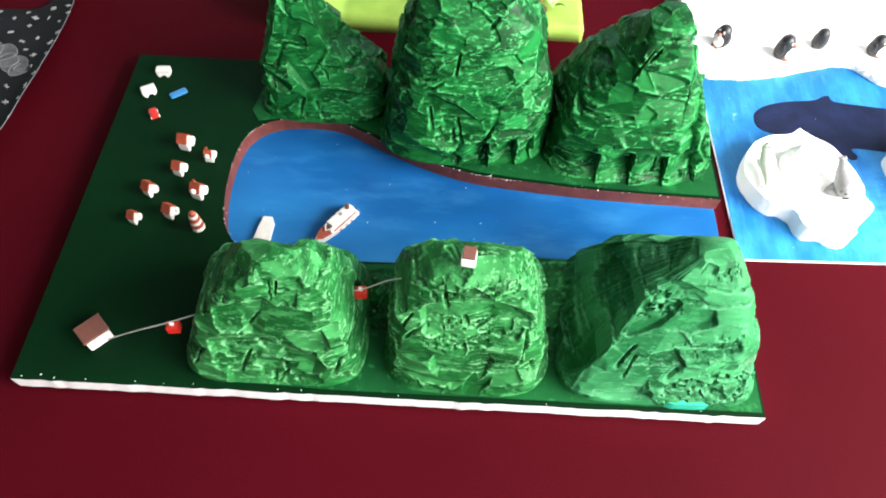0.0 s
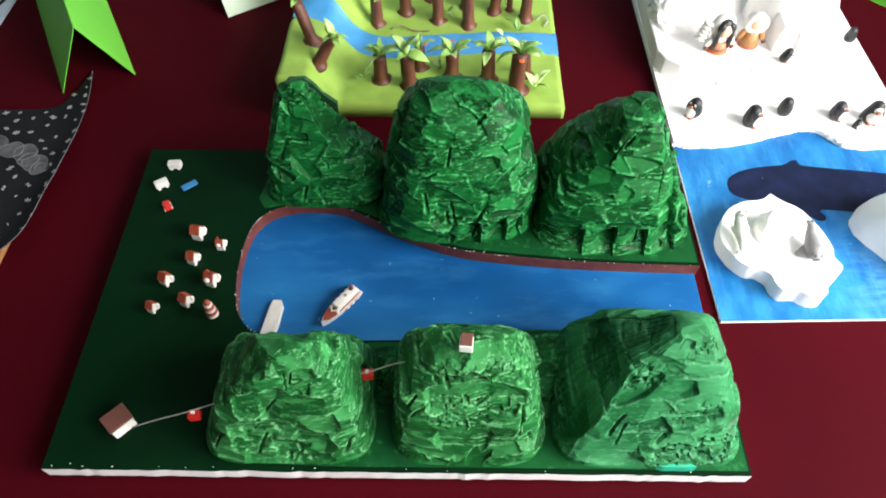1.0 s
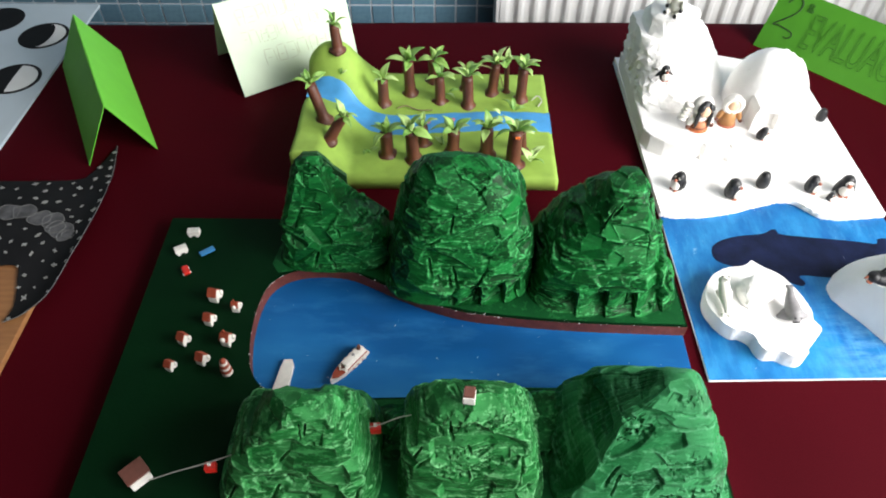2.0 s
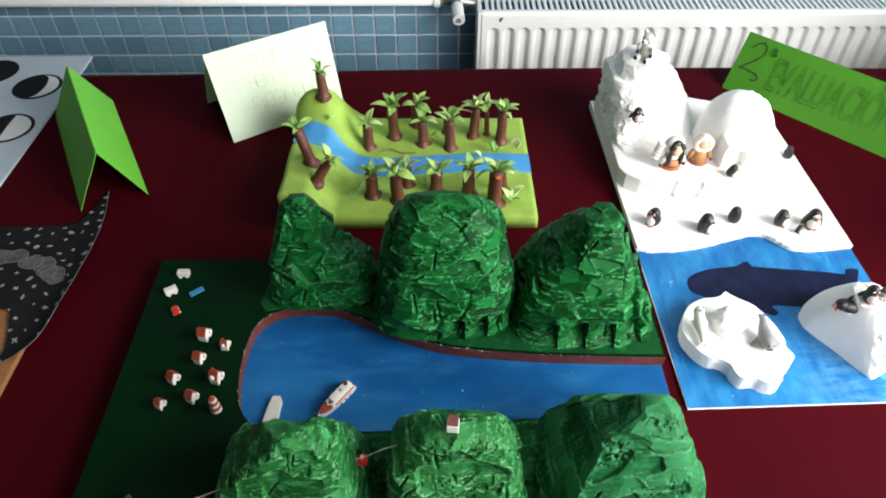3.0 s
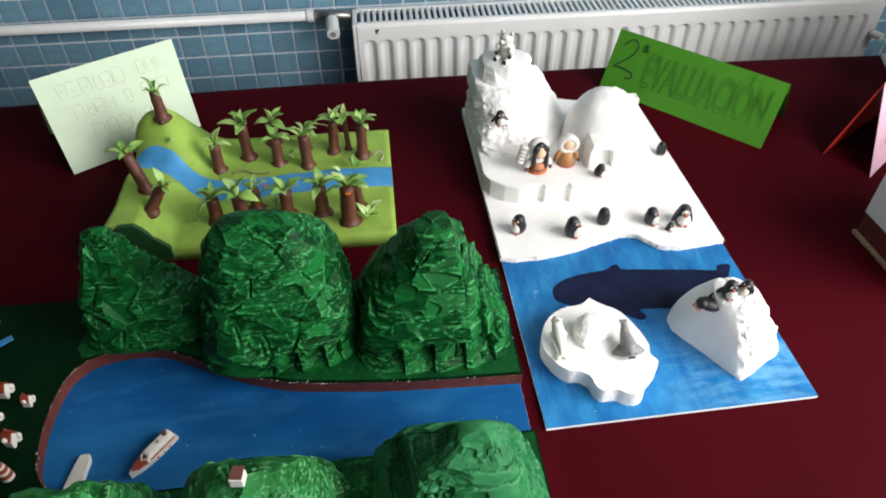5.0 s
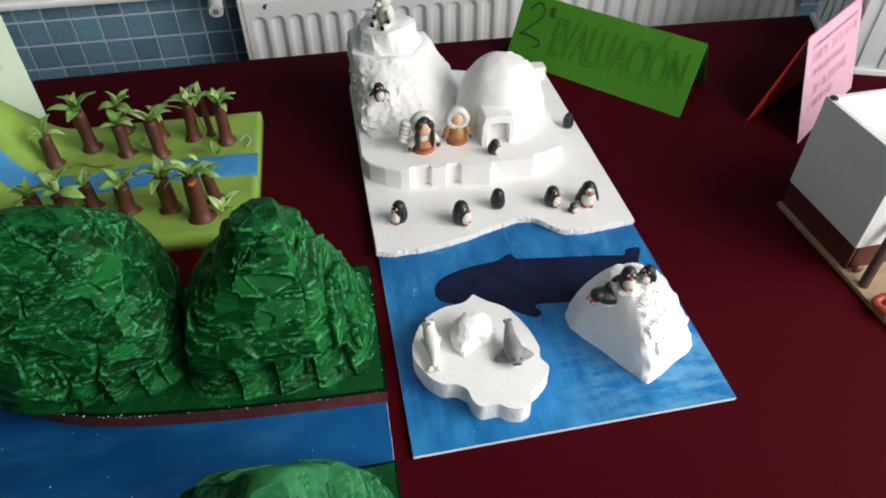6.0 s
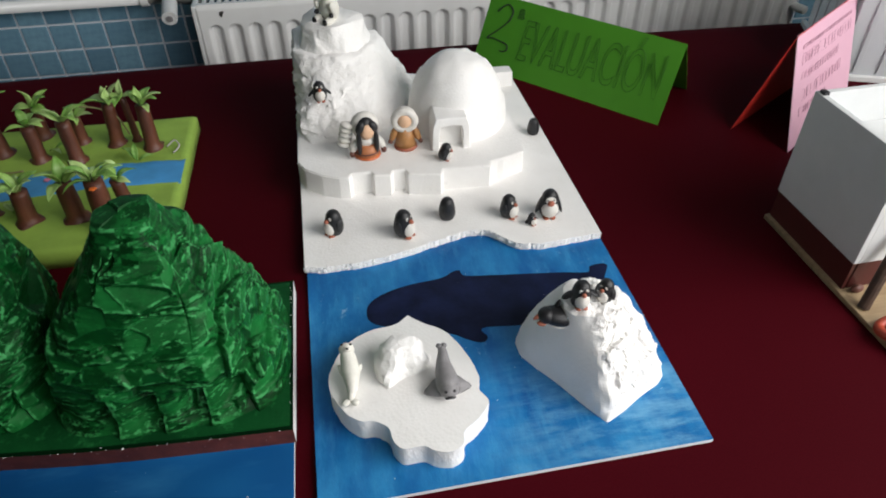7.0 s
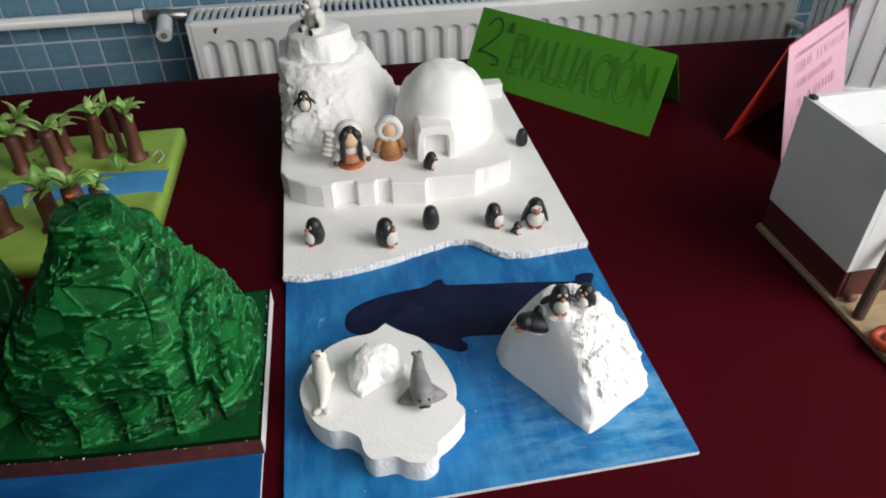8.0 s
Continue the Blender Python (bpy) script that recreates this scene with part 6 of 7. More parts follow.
def seals():
    bm = bmesh.new()
    tube(bm, [(0, -0.036, 0.003), (0.001, -0.028, 0.0042), (0.0015, -0.018, 0.0062), (0.0005, -0.004, 0.0098), (-0.0005, 0.006, 0.0140), (-0.0015, 0.013, 0.0185), (-0.0015, 0.019, 0.0205)], [0.0024, 0.0034, 0.0054, 0.0076, 0.0070, 0.0058, 0.0024], 0, 18)
    ball(bm, (-0.0018, 0.0145, 0.0212), (0.0066, 0.0064, 0.0064), 0)
    ball(bm, (-0.0010, 0.0100, 0.0255), (0.0030, 0.0030, 0.0022), 0, u=12, v=8)
    ball(bm, (-0.0008, 0.0085, 0.0270), (0.0013, 0.0012, 0.0009), 1, u=8, v=6)
    for k in (-1, 1):
        ball(bm, (k * 0.0036 - 0.0016, 0.0150, 0.0268), (0.0014, 0.0014, 0.0009), 1, u=8, v=6)
        ball(bm, (k * 0.0034, -0.0370, 0.0028), (0.0034, 0.0056, 0.0018), 0, u=10, v=6, rot=(0, 0, k * 22))
        ball(bm, (k * 0.0072, -0.0010, 0.0092), (0.0024, 0.0072, 0.0026), 0, u=10, v=8, rot=(18, k * 20, k * -12))
    ob = part("seal_figurine", bm, [CLAY_CREAM, CLAY_BLACK], smooth=True)
    ob.matrix_world = pose(0.7270, 0.276, 0.7790, 0, 0, -4) @ Matrix.Diagonal((1.0, 0.76, 1.05, 1))
    tagged(ob, "cream white clay seal pup figurine lying on the floe", "figurine")
    bm = bmesh.new()
    tube(bm, [(0.001, 0.024, 0.019), (0.001, 0.019, 0.0165), (0, 0.012, 0.0130), (0, 0.003, 0.0098), (0, -0.008, 0.0078), (0, -0.016, 0.0064)], [0.0034, 0.0044, 0.0062, 0.0086, 0.0094, 0.0044])
    ball(bm, (0, -0.0115, 0.0078), (0.0082, 0.0074, 0.0068), 0)
    ball(bm, (0, -0.0186, 0.0066), (0.0024, 0.0016, 0.0016), 1, u=8, v=6)
    for k in (-1, 1):
        ball(bm, (k * 0.0022, -0.0176, 0.0048), (0.0026, 0.0016, 0.0010), 1, u=8, v=6)
        ball(bm, (k * 0.0034, -0.0164, 0.0112), (0.0015, 0.0013, 0.0014), 1, u=8, v=6)
        # a broad pointed flipper that runs into the shoulder
        own = bmesh.new()
        ring = [(k * 0.003, 0.008, 0.0095), (k * 0.0105, 0.0005, 0.0060), (k * 0.0205, -0.0050, 0.0030), (k * 0.0195, -0.0085, 0.0024), (k * 0.0100, -0.0125, 0.0030), (k * 0.003, -0.0130, 0.0040)]
        up = [own.verts.new(q) for q in ring]
        down = [own.verts.new((q[0], q[1], max(0.0004, q[2] - 0.0036))) for q in ring]
        own.faces.new(up)
        own.faces.new(down[::-1])
        for a in range(len(ring)):
            b = (a + 1) % len(ring)
            own.faces.new((up[a], down[a], down[b], up[b]))
        bmesh.ops.bevel(own, geom=own.edges[:], offset=0.0012, segments=2, affect="EDGES")
        merge(bm, own, 0)
        ball(bm, (k * 0.0022 + 0.001, 0.0252, 0.0200), (0.0026, 0.0036, 0.0020), 0, u=10, v=6, rot=(-30, 0, k * -14))
    ob = part("seal_figurine", bm, [CLAY_GREY, CLAY_BLACK], smooth=True)
    ob.matrix_world = pose(0.8045, 0.255, 0.779, 0, 0, 2)
    tagged(ob, "grey clay seal figurine with raised tail on the floe", "figurine")


seals()


def doll(at, turn, hooded):
    """A clay doll as one plain mesh of simple rounded shapes."""
    bm = bmesh.new()
    if hooded:
        cone(bm, (0, 0, 0.001), (0, 0, 0.022), 0.0108, 0.0074, 0, 20)
        cone(bm, (0, 0, 0.000), (0, 0, 0.0026), 0.0115, 0.0111, 1, 20)
        ball(bm, (0, 0.0010, 0.0305), (0.0122, 0.0085, 0.0122), 2)
        fur = bmesh.new()
        loops = []
        for k in range(28):
            a = k * math.pi / 14
            fat = 0.0040 * (1 + 0.07 * math.sin(k * 2.6))
            loops.append([fur.verts.new((math.cos(a) * (0.0094 + math.cos(b) * fat), -0.0036 + math.sin(b) * fat, 0.0305 + math.sin(a) * (0.0094 + math.cos(b) * fat))) for b in (q * math.pi / 5 for q in range(10))])
        for k in range(28):
            p, q = loops[k], loops[(k + 1) % 28]
            for b in range(10):
                fur.faces.new((p[b], p[(b + 1) % 10], q[(b + 1) % 10], q[b]))
        merge(bm, fur, 2)
        ball(bm, (0, -0.0046, 0.0305), (0.0072, 0.0046, 0.0074), 3)
        for k in (-1, 1):
            ball(bm, (k * 0.0112, -0.002, 0.0150), (0.0034, 0.0036, 0.0085), 0, rot=(0, k * -20, 0))
            ball(bm, (k * 0.0148, -0.004, 0.0080), (0.0024, 0.0024, 0.0024), 4, u=10, v=8)
        mats = [CLAY_TAN, CLAY_BEAK, CLAY_WHITE, CLAY_SKIN, CLAY_BROWN]
    else:
        cone(bm, (0, 0, 0.000), (0, 0, 0.013), 0.0125, 0.0105, 0, 20)
        cone(bm, (0, 0, 0.0000), (0, 0, 0.0020), 0.0133, 0.0130, 5, 20)
        cone(bm, (0, 0, 0.0048), (0, 0, 0.0062), 0.0124, 0.0121, 1, 20)
        ball(bm, (0, 0, 0.0175), (0.0104, 0.0085, 0.0075), 2)
        ball(bm, (0, 0.0022, 0.0315), (0.0140, 0.0100, 0.0142), 2)
        ball(bm, (0, -0.0030, 0.0325), (0.0094, 0.0078, 0.0106), 4)
        ball(bm, (0, -0.0086, 0.0298), (0.0068, 0.0042, 0.0082), 3)
        for q in range(5):
            ball(bm, (-0.0165 - 0.0012 * q, 0.0040, 0.0335 - 0.0050 * q), (0.0072, 0.0064, 0.0030), 2 if q % 2 == 0 else 6, u=12, v=8, rot=(0, 14, 0))
        for k in (-1, 1):
            ball(bm, (k * 0.0062, -0.0080, 0.0345), (0.0044, 0.0040, 0.0064), 4, rot=(0, k * -26, 0))
            ball(bm, (k * 0.0084, -0.0088, 0.0190), (0.0026, 0.0028, 0.0130), 4)
            ball(bm, (k * 0.0130, -0.003, 0.0130), (0.0042, 0.0042, 0.0076), 2, rot=(0, k * -28, 0))
            ball(bm, (k * 0.0158, -0.005, 0.0055), (0.0028, 0.0028, 0.0034), 1, u=10, v=8)
        mats = [CLAY_RUST, CLAY_BROWN, CLAY_WHITE, CLAY_SKIN, CLAY_BLACK, CLAY_ORANGE, CLAY_CREAM]
    ob = part("clay_doll", bm, mats, smooth=True)
    ob.matrix_world = pose(*at, 0, 0, turn) @ Matrix.Scale(1.22 if hooded else 1.2, 4)
    return ob


tagged(doll((0.767, 0.598, SHELF), 8, False), "plain clay doll in white hood and tan skirt", "figurine", "clay dolls by the igloo")
tagged(doll((0.814, 0.608, SHELF), -6, True), "plain clay doll in white hood and tan coat", "figurine", "clay dolls by the igloo")


# ---- folded cards ----
def tent_card(name, front, ridge, back, material, back_material, label, category, thick=0.0009, bow=0.002):
    """A card folded over a ridge; front, ridge and back are pairs of ends."""
    (f0, f1), (r0, r1), (b0, b1) = front, ridge, back
    o = Vector(f0)
    ob = thing(name, tuple(o), label, category)
    def face(nm, a, b, c, d, m):
        bm = quad_sheet(Vector(a) - o, Vector(b) - o, Vector(c) - o, Vector(d) - o, thick, bow=bow, seed=o.x)
        return part(nm, bm, m, ob, smooth=False)
    face("front_leaf", f0, f1, r1, r0, material)
    face("back_leaf", b1, b0, r0, r1, back_material)
    return ob


def on_card(f0, f1, r0, r1, u, v, lift=0.0012):
    """A place on a card's face, in the thing's own frame, and the face's axes."""
    a, b, c, d = Vector(f0), Vector(f1), Vector(r1), Vector(r0)
    n = (b - a).cross(d - a).normalized()
    p = a.lerp(b, u).lerp(d.lerp(c, u), v) - a + n * lift
    return p, (b - a).normalized(), (d - a).normalized(), n


def bars(ob, corners, words, material, seed=1, thick=0.0006, bow=0.002):
    """Unreadable outlined lettering as hollow blocks of thin bars; words are (u0, u1, v, height)."""
    r = random.Random(seed)
    f0, f1, r0, r1 = corners
    across = (Vector(f1) - Vector(f0)).length
    for u0, u1, v, h in words:
        bm = bmesh.new()
        u = u0
        while u < u1:
            w = h * r.uniform(0.45, 0.75)
            k = bow * math.sin(math.pi * u) * math.sin(math.pi * v)
            p, ex, ey, n = on_card(f0, f1, r0, r1, u, v, 0.0004 + k)
            m = Matrix((ex, ey, n)).transposed().to_4x4()
            m.translation = p
            sides = [(0, h / 2, w, thick), (0, -h / 2, w, thick), (-w / 2, 0, thick, h), (w / 2, 0, thick, h), (0, r.uniform(-0.2, 0.2) * h, w * 0.6, thick)]
            for dx, dy, sx, sy in sides:
                if r.random() < 0.82:
                    own = bmesh.new()
                    bmesh.ops.create_cube(own, size=1, matrix=m @ Matrix.Translation((dx, dy + r.uniform(-0.04, 0.04) * h, 0)) @ Matrix.Rotation(r.uniform(-0.12, 0.12), 4, "Z") @ Matrix.Diagonal((sx * r.uniform(0.7, 1), sy * r.uniform(0.7, 1), 0.0004, 1)))
                    merge(bm, own)
            u += (w + h * 0.16) / across
        tagged(part("writing", bm, material, ob), "faint line of unreadable lettering", kind="stuff")


W = ((0.034, 0.722, TOP), (0.217, 0.845, TOP), (-0.004, 0.786, 0.886), (0.190, 0.909, 0.886))
white_card = tent_card("name_card", W[:2], W[2:], ((-0.043, 0.850, TOP), (0.151, 0.973, TOP)), CARD_PALE, CARD_PALE, "pale green folded card with faint writing on maroon cloth", "card")
bars(white_card, (W[0], W[1], W[2], W[3]), [(0.16, 0.60, 0.80, 0.024), (0.72, 0.86, 0.82, 0.022), (0.15, 0.46, 0.57, 0.022), (0.57, 0.61, 0.58, 0.022), (0.70, 0.88, 0.60, 0.018), (0.29, 0.80, 0.33, 0.025)], INK_PALE, 3, 0.0007)

S = ((0.953, 0.897, TOP), (1.168, 0.667, TOP), (0.993, 0.939, 0.846), (1.210, 0.712, 0.844))
sign = tent_card("name_card", S[:2], S[2:], ((1.035, 0.985, TOP), (1.252, 0.758, TOP)), CARD_GREEN, CARD_GREEN, "grass green folded card lettered in pen on maroon cloth", "card", bow=0.0)


def lettering(text, u, v, size, stroke, material, squeeze=1.0):
    cu = bpy.data.curves.new("lettering", "FONT")
    cu.body, cu.size = text, size
    cu.fill_mode = "NONE"
    cu.bevel_depth, cu.bevel_resolution = stroke, 1
    ob = new("lettering", cu)
    me = bpy.data.meshes.new_from_object(ob.evaluated_get(bpy.context.evaluated_depsgraph_get()))
    bpy.data.objects.remove(ob)
    me.materials.clear()
    me.materials.append(material)
    ob = new("lettering", me)
    ob.parent = sign
    p, ex, ey, n = on_card(S[0], S[1], S[2], S[3], u, v, 0.0008)
    m = Matrix((ex * squeeze, ey, n)).transposed().to_4x4()
    m.translation = p
    ob.matrix_local = m
    return ob


lettering("EVALUACIÓN", 0.225, 0.25, 0.086, 0.00042, INK_GREEN, 0.43)
lettering("ª", 0.175, 0.58, 0.050, 0.0006, INK_GREEN, 0.8)


def big_two():
    path = [(0.060, 0.78), (0.085, 0.87), (0.115, 0.905), (0.143, 0.83), (0.135, 0.70), (0.090, 0.55), (0.042, 0.415), (0.072, 0.428), (0.120, 0.415), (0.160, 0.39), (0.168, 0.33), (0.150, 0.29), (0.130, 0.295)]
    pts = [on_card(S[0], S[1], S[2], S[3], u, v, 0.0006)[0] for u, v in path]
    part("lettering", ribbon(spline(pts, 60), 0.0010, 6), INK_BLACK, sign, "dark hand-drawn numeral two")


big_two()

tent_card("folded_card", ((-0.170, 0.543, TOP), (-0.316, 0.812, TOP)), ((-0.128, 0.578, 0.836), (-0.262, 0.822, 0.846)), ((-0.077, 0.583, TOP), (-0.227, 0.860, TOP)), CARD_LIME, CARD_LIME,
          "lime green folded card standing on maroon cloth", "card", bow=0.001)
P = ((1.306, 0.572, TOP), (1.474, 0.700, TOP), (1.330, 0.659, 0.869), (1.489, 0.772, 0.874))
pink = tent_card("folded_card", P[:2], P[2:], ((1.262, 0.641, TOP), (1.430, 0.752, TOP)), CARD_PINK, CARD_RED, "pink and red folded card with faint pencil writing", "card", bow=0.002)
bars(pink, (P[0], P[1], P[2], P[3]), [(0.10, 0.90, 0.86, 0.005), (0.12, 0.88, 0.75, 0.014), (0.12, 0.70, 0.60, 0.010), (0.14, 0.76, 0.43, 0.014), (0.12, 0.50, 0.29, 0.010)], INK_GREY, 5, 0.00042)


# ---- moon board ----
def build_moons():
    ob = thing("moon_board", (-0.60, 0.80, TOP), "pale blue-grey board with painted black and white moons", "board")
    part("board", slab([(-0.23, -0.42), (0.273, -0.42), (0.279, 0.222), (-0.23, 0.222)], 0.0006, 0.0050, bevel=0.0008), MOONBOARD, ob)
    def disc(cx, cy, r, lit):
        m = part("moon", slab([(cx + math.cos(a) * r, cy + math.sin(a) * r * 0.98) for a in (2 * math.pi * k / 16 for k in range(16))], 0.0048, 0.0056, n=48), MATTBLACK, ob, "black painted moon disc")
        if lit:
            pts = []
            for k in range(13):
                a = -math.pi / 2 + math.pi * k / 12
                pts.append((cx + math.cos(a) * r * 0.86, cy + math.sin(a) * r * 0.86))
            for k in range(13):
                a = math.pi / 2 - math.pi * k / 12
                pts.append((cx + math.cos(a) * r * lit, cy + math.sin(a) * r * 0.855))
            part("lit_side", slab(pts[:-1], 0.0050, 0.0062), MOONWHITE, m, "white painted lit part")
    for cx, cy, lit in ((0.214, 0.104, 0.35), (0.218, -0.036, -0.05), (0.105, 0.160, 0.0), (0.205, -0.180, -0.4), (0.075, 0.020, 0.2), (0.06, -0.14, 0.5)):
        disc(cx, cy, 0.046, lit)


build_moons()


# ---- star sheet and plywood ----
EDGE_LINE = spline([(-0.141, 0.588, 0), (-0.124, 0.517, 0), (-0.113, 0.438, 0), (-0.112, 0.383, 0), (-0.115, 0.345, 0), (-0.120, 0.280, 0), (-0.142, 0.250, 0), (-0.166, 0.238, 0)], 101)
FAR_LINE = spline([(-0.141, 0.588, 0), (-0.159, 0.523, 0), (-0.180, 0.508, 0), (-0.24, 0.505, 0), (-0.30, 0.503, 0), (-0.46, 0.500, 0)], 101)
NEAR_LINE = spline([(-0.166, 0.240, 0), (-0.163, 0.266, 0), (-0.176, 0.307, 0), (-0.190, 0.331, 0), (-0.24, 0.331, 0), (-0.46, 0.333, 0)], 101)


def on_line(line, u):
    k = max(0.0, min(1.0, u)) * (len(line) - 1)
    i = min(int(k), len(line) - 2)
    return line[i].lerp(line[i + 1], k - i)


def sheet_point(u, v):
    """The curled black paper: u runs down its free edge, v from that edge inwards."""
    c = on_line(FAR_LINE, v).lerp(on_line(NEAR_LINE, v), u)
    c += (on_line(EDGE_LINE, u) - EDGE_LINE[0].lerp(EDGE_LINE[-1], u)) * max(0, 1 - v * 1.6) ** 1.3
    z = 0.7530 + 0.0085 * smooth_step(u * 3) + 0.010 * max(0, 1 - v * 3) ** 2 * smooth_step((u - 0.1) * 3) * smooth_step((1 - u) * 3) + 0.0012 * noise.noise(Vector((u * 3, v * 3, 1)))
    return Vector((c.x, c.y, z))


def build_stars():
    ob = thing("star_sheet", (-0.3, 0.4, TOP), "curled black paper sheet chalked with white stars", "paper sheet")
    o = Vector((-0.3, 0.4, TOP))
    bm = bmesh.new()
    g = [[bm.verts.new(sheet_point(i / 60, j / 60) - o) for j in range(61)] for i in range(61)]
    for a, b in zip(g, g[1:]):
        for j in range(60):
            bm.faces.new((a[j], a[j + 1], b[j + 1], b[j]))
    thicken(bm, 0.0006)
    part("paper", bm, [MATTBLACK], ob, smooth=True)
    rim = [sheet_point(i / 80, 0.0) - o + Vector((0, 0, 0.0003)) for i in range(81)]
    part("cut_edge", ribbon(rim, 0.0005, 5), CHALKGREY, ob, "scuffed grey cut edge")
    r = random.Random(4)
    spots = []
    for i in range(900):
        u, v = r.uniform(0.04, 1.0) ** 1.25, r.uniform(0.012, 0.9) ** 1.15
        p = sheet_point(u, v)
        if (0.30 < u < 0.56 and v > 0.17) or any((p - q).length < 0.0175 for q in spots) or p.x < -0.42 or (u > 0.72 and r.random() < 0.8):
            continue
        spots.append(p)
        n = (sheet_point(u + 0.03, v) - p).cross(sheet_point(u, v + 0.03) - p).normalized()
        n = -n if n.z < 0 else n
        s = r.uniform(0.0026, 0.0050)
        star = bmesh.new()
        m = n.to_track_quat("Z", "Y").to_matrix().to_4x4()
        m.translation = p - o + n * 0.0006
        for k in range(r.choice((2, 3, 3, 4))):
            own = bmesh.new()
            bmesh.ops.create_cube(own, size=1, matrix=m @ Matrix.Rotation(k * 0.85 + r.uniform(0, 0.5), 4, "Z") @ Matrix.Diagonal((s * 2 * r.uniform(0.55, 1.1), s * 0.30, 0.0005, 1)))
            merge(star, own)
        part("star", star, CHALK, ob, "white chalk star")
    for u, v, rx, ry in ((0.40, 0.21, 0.013, 0.010), (0.43, 0.26, 0.014, 0.013), (0.42, 0.31, 0.021, 0.019), (0.44, 0.37, 0.018, 0.017), (0.41, 0.42, 0.021, 0.019), (0.44, 0.50, 0.022, 0.018), (0.42, 0.60, 0.024, 0.018), (0.43, 0.72, 0.024, 0.02)):
        rx, ry = rx * 0.72, ry * 0.72
        p = sheet_point(u, v) - o
        ring = [Vector((p.x + math.cos(a) * rx * r.uniform(0.85, 1.15), p.y + math.sin(a) * ry * r.uniform(0.85, 1.15), p.z + 0.0011)) for a in (2 * math.pi * k / 9 for k in range(9))]
        cloud = part("chalk_cloud", slab([(q.x, q.y) for q in ring], p.z - 0.0006, p.z + 0.0009, n=36), SMUDGE, ob, "smudged grey chalk cloud")
        part("cloud_outline", ribbon(spline(ring, 60, True), 0.0006, 5), CHALKGREY, cloud, "paler chalk outline")


build_stars()
tagged(part("wooden_panel", box_bm(-0.60, -0.143, 0.02, 0.345, TOP + 0.0005, 0.7585, 0.001), PLY), "tan plywood panel lying half under a black sheet", "panel")


# ---- model house ----
def build_model_house():
    ob = thing("model_house", (1.200, 0.448, TOP), "roofless cardboard model house, white above oxblood, on plywood", "model house", turn=2.8)
    part("base_board", box_bm(0.0045, 0.42, -0.50, 0.002, 0.0005, 0.0065, 0.001), PALEPLY, ob, "pale plywood base board")
    w, d, z0, zm, z1, t = 0.30, 0.125, 0.0065, 0.040, 0.160, 0.004
    x = 0.0095
    def wall(nm, x0, x1, y0, y1):
        part(nm, box_bm(x0, x1, y0, y1, z0, zm), OXBLOOD, ob, "oxblood painted lower wall")
        part(nm, box_bm(x0 - 0.001, x1 + 0.001, y0 - 0.001, y1 + 0.001, zm, z1, 0.0006), OFFWHITE, ob, "white cardboard upper wall")
    wall("side_wall", x, x + t, -d, 0.0)
    wall("side_wall", x + w, x + w + t, -d, 0.0)
    wall("back_wall", x + t + 0.002, x + w - 0.002, -t, 0.0)
    wall("front_wall", x + t + 0.002, x + w - 0.002, -d, -d + t)
    part("inner_floor", box_bm(x + t + 0.002, x + w - 0.002, -d + t + 0.002, -t - 0.002, 0.118, 0.121), OFFWHITE, ob, "white cardboard upper floor")
    part("black_clip", box_bm(x + 0.001, x + 0.007, -0.010, -0.002, z1 - 0.004, z1 + 0.003, 0.001), CLAY_BLACK, ob)
    part("post", cone(None, (0.0136, -0.153, 0.0065), (0.041, -0.133, 0.078), 0.0055, 0.0055, seg=12), DARKWOOD, ob, "dark leaning wooden post")
    ring = [(0.017 + math.cos(a) * 0.013, -0.190 + math.sin(a) * 0.013, 0.0115 + 0.002 * math.sin(a * 2)) for a in (0.3 + 5.6 * k / 12 for k in range(13))]
    part("red_curl", ribbon(spline(ring, 40), 0.0048, 8), TERRACOTTA, ob, "glossy terracotta curl lying on the board", smooth=True)
    part("red_core", ribbon(spline([(0.012, -0.190, 0.010), (0.018, -0.187, 0.014), (0.023, -0.192, 0.010)], 12), 0.0036, 8), TERRACOTTA, ob, smooth=True)
    part("corner_rubble", ball(None, (0.022, -0.131, 0.0100), (0.007, 0.004, 0.005)), CLAY_BROWN, ob)


build_model_house()


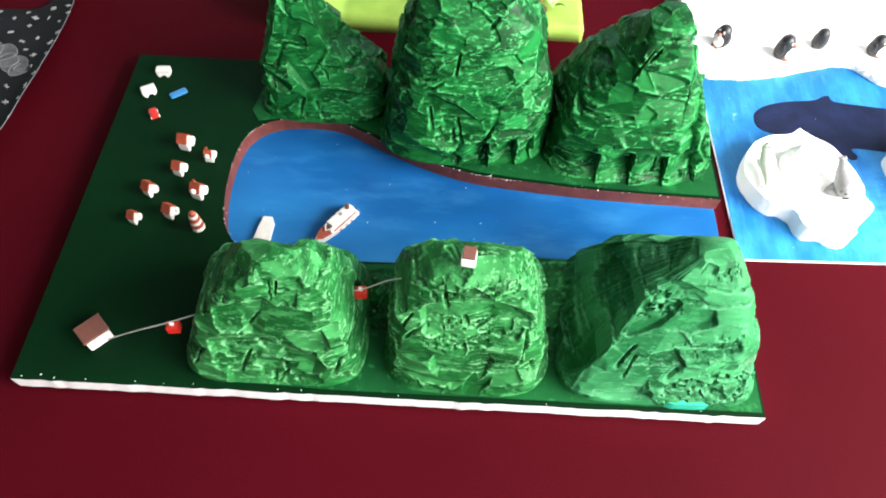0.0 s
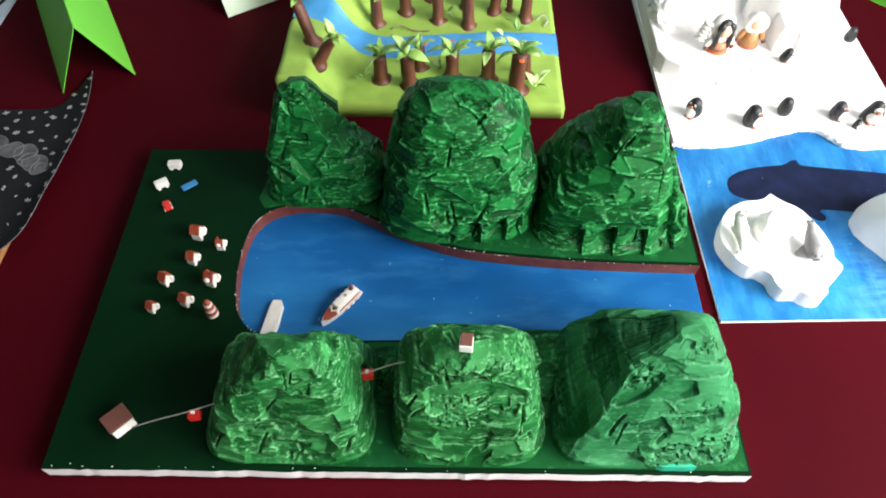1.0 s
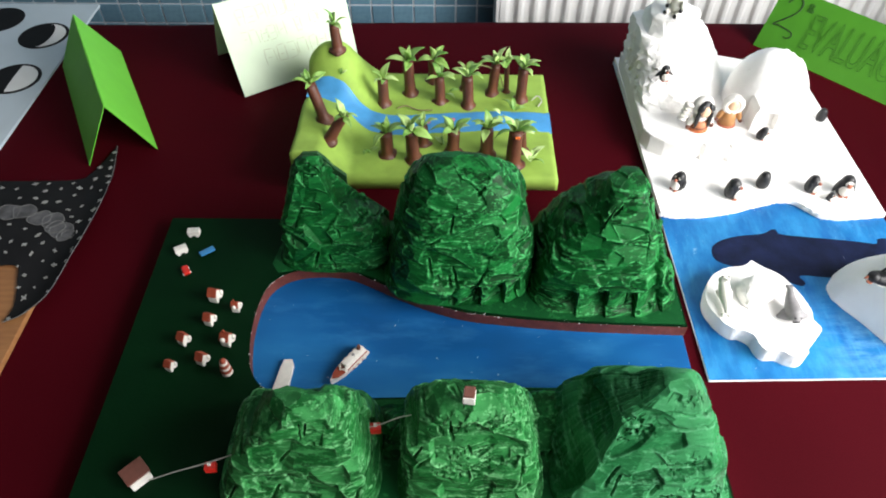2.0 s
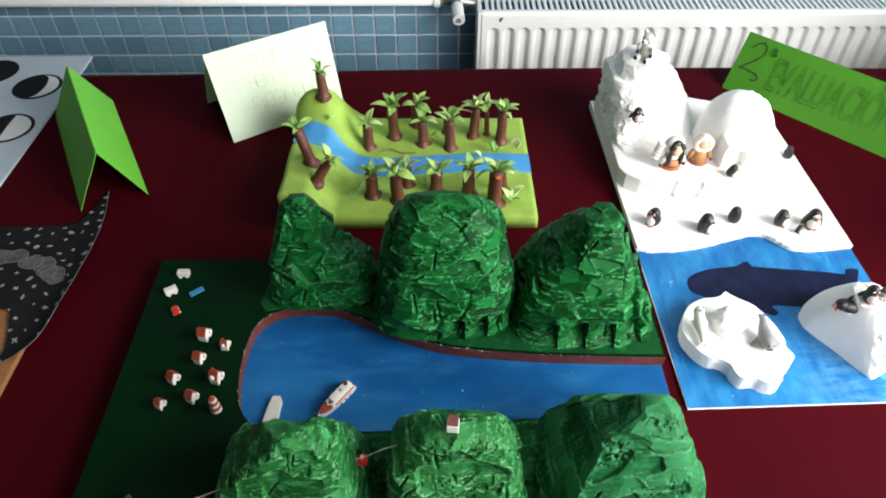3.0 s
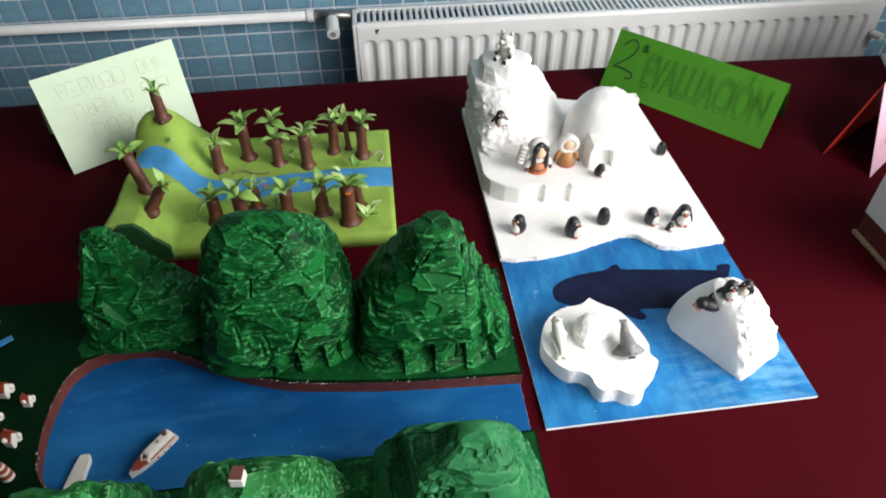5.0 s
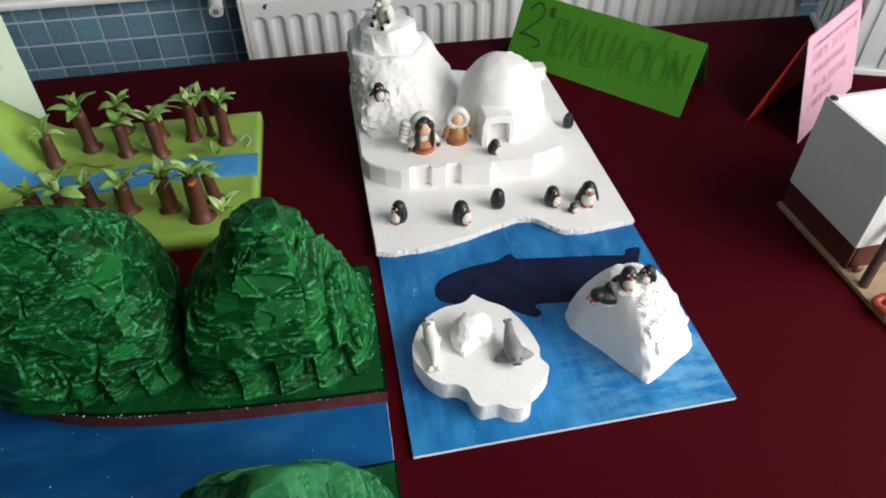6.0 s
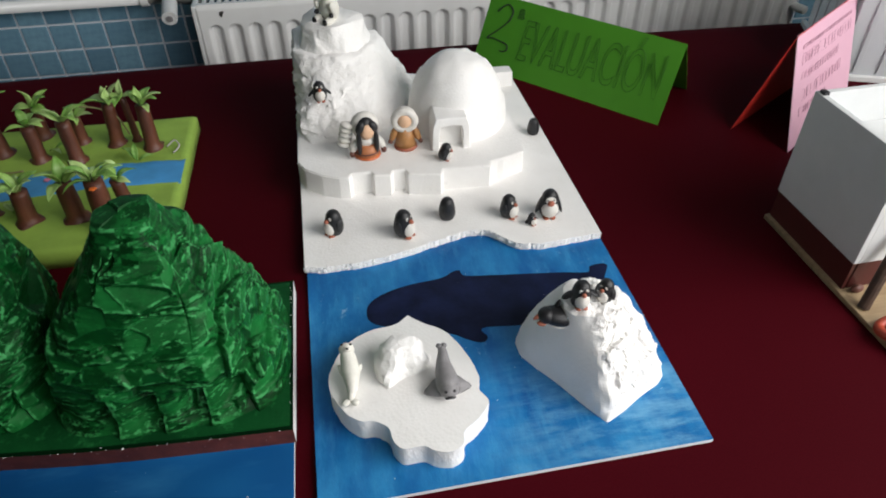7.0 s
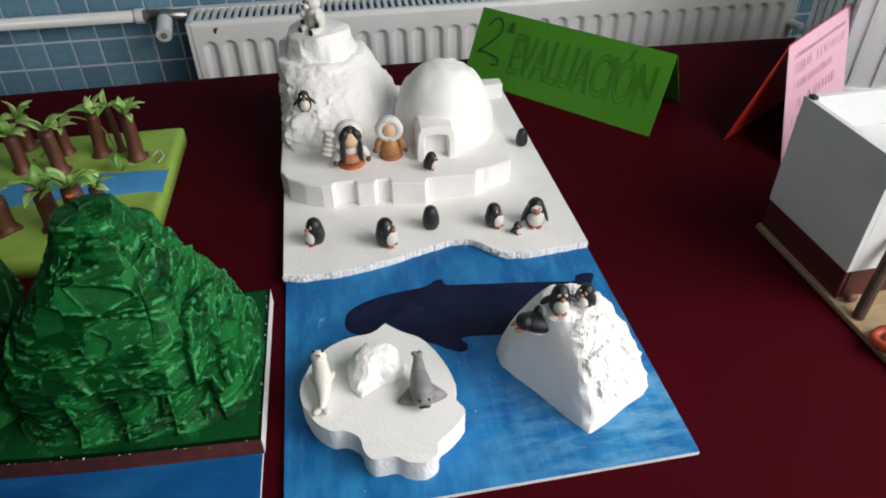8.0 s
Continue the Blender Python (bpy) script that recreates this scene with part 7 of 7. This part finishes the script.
# ---- clear tub ----
def build_tub():
    ob = thing("plastic_tub", (1.487, 0.752, TOP + 0.001), "clear ribbed plastic storage tub on maroon cloth", "tub", turn=-20)
    w, d, h, t = 0.26, 0.20, 0.17, 0.003
    part("base", box_bm(0, w, 0, d, 0, t), CLEAR, ob)
    for nm, a in (("front", (0, w, 0, t)), ("back", (0, w, d - t, d)), ("side", (0, t, t, d - t)), ("side", (w - t, w, t, d - t))):
        part(nm + "_wall", box_bm(*a, t, h), CLEAR, ob)
    for i in range(7):
        part("rib", box_bm(0.02 + i * 0.034, 0.028 + i * 0.034, -0.003, 0, 0.012, h - 0.01, 0.001), CLEAR, ob)
        if i < 5:
            part("rib", box_bm(-0.003, 0, 0.02 + i * 0.036, 0.028 + i * 0.036, 0.012, h - 0.01, 0.001), CLEAR, ob)
    part("rim", box_bm(-0.008, w + 0.008, -0.008, 0.0, 0.0, 0.008, 0.001), WHITEPLASTIC, ob)
    part("rim", box_bm(-0.008, -0.0, 0.0, d + 0.008, 0.0, 0.008, 0.001), WHITEPLASTIC, ob)


build_tub()


# ---- wall tiles ----
def build_tiles():
    pitch, gap = 0.0518, 0.0048
    xg, zg = 0.138, 0.6545
    s = pitch - gap
    bm = box_bm(0, s, -0.0, 0.004, 0, s, 0.0007, seg=1)
    bmesh.ops.delete(bm, geom=[f for f in bm.faces if f.normal.y > 0.9], context="FACES")
    first = part("tile", bm, TILE, wall_north)
    me = first.data
    near, far = [], []
    for i in range(-68, 46):
        for j in range(-12, 17):
            x, z = xg + i * pitch + gap / 2, zg + j * pitch + gap / 2
            if x < X0 or x + s > X1 or z < 0:
                continue
            (near if -0.72 < x < 0.80 and 0.50 < z < 0.86 else far).append((x, z))
    first.location = (near[0][0], Y1, near[0][1])
    for x, z in near[1:]:
        ob = new("tile", me)
        ob.parent = wall_north
        ob.location = (x, Y1, z)
    verts, faces = [], []
    for x, z in far:
        k = len(verts)
        b = 0.0007
        verts += [(x, 0.004, z), (x + s, 0.004, z), (x + s, 0.004, z + s), (x, 0.004, z + s), (x + b, 0, z + b), (x + s - b, 0, z + b), (x + s - b, 0, z + s - b), (x + b, 0, z + s - b)]
        faces += [(k + 4, k + 5, k + 6, k + 7)] + [(k + q, k + (q + 1) % 4, k + 4 + (q + 1) % 4, k + 4 + q) for q in range(4)]
    mesh = bpy.data.meshes.new("tiling")
    mesh.from_pydata(verts, [], faces)
    mesh.materials.append(TILE)
    ob = new("tiling", mesh)
    ob.parent = wall_north
    ob.location = (0, Y1, 0)
    tagged(ob, "rest of the small blue wall tiles", kind="stuff")


build_tiles()
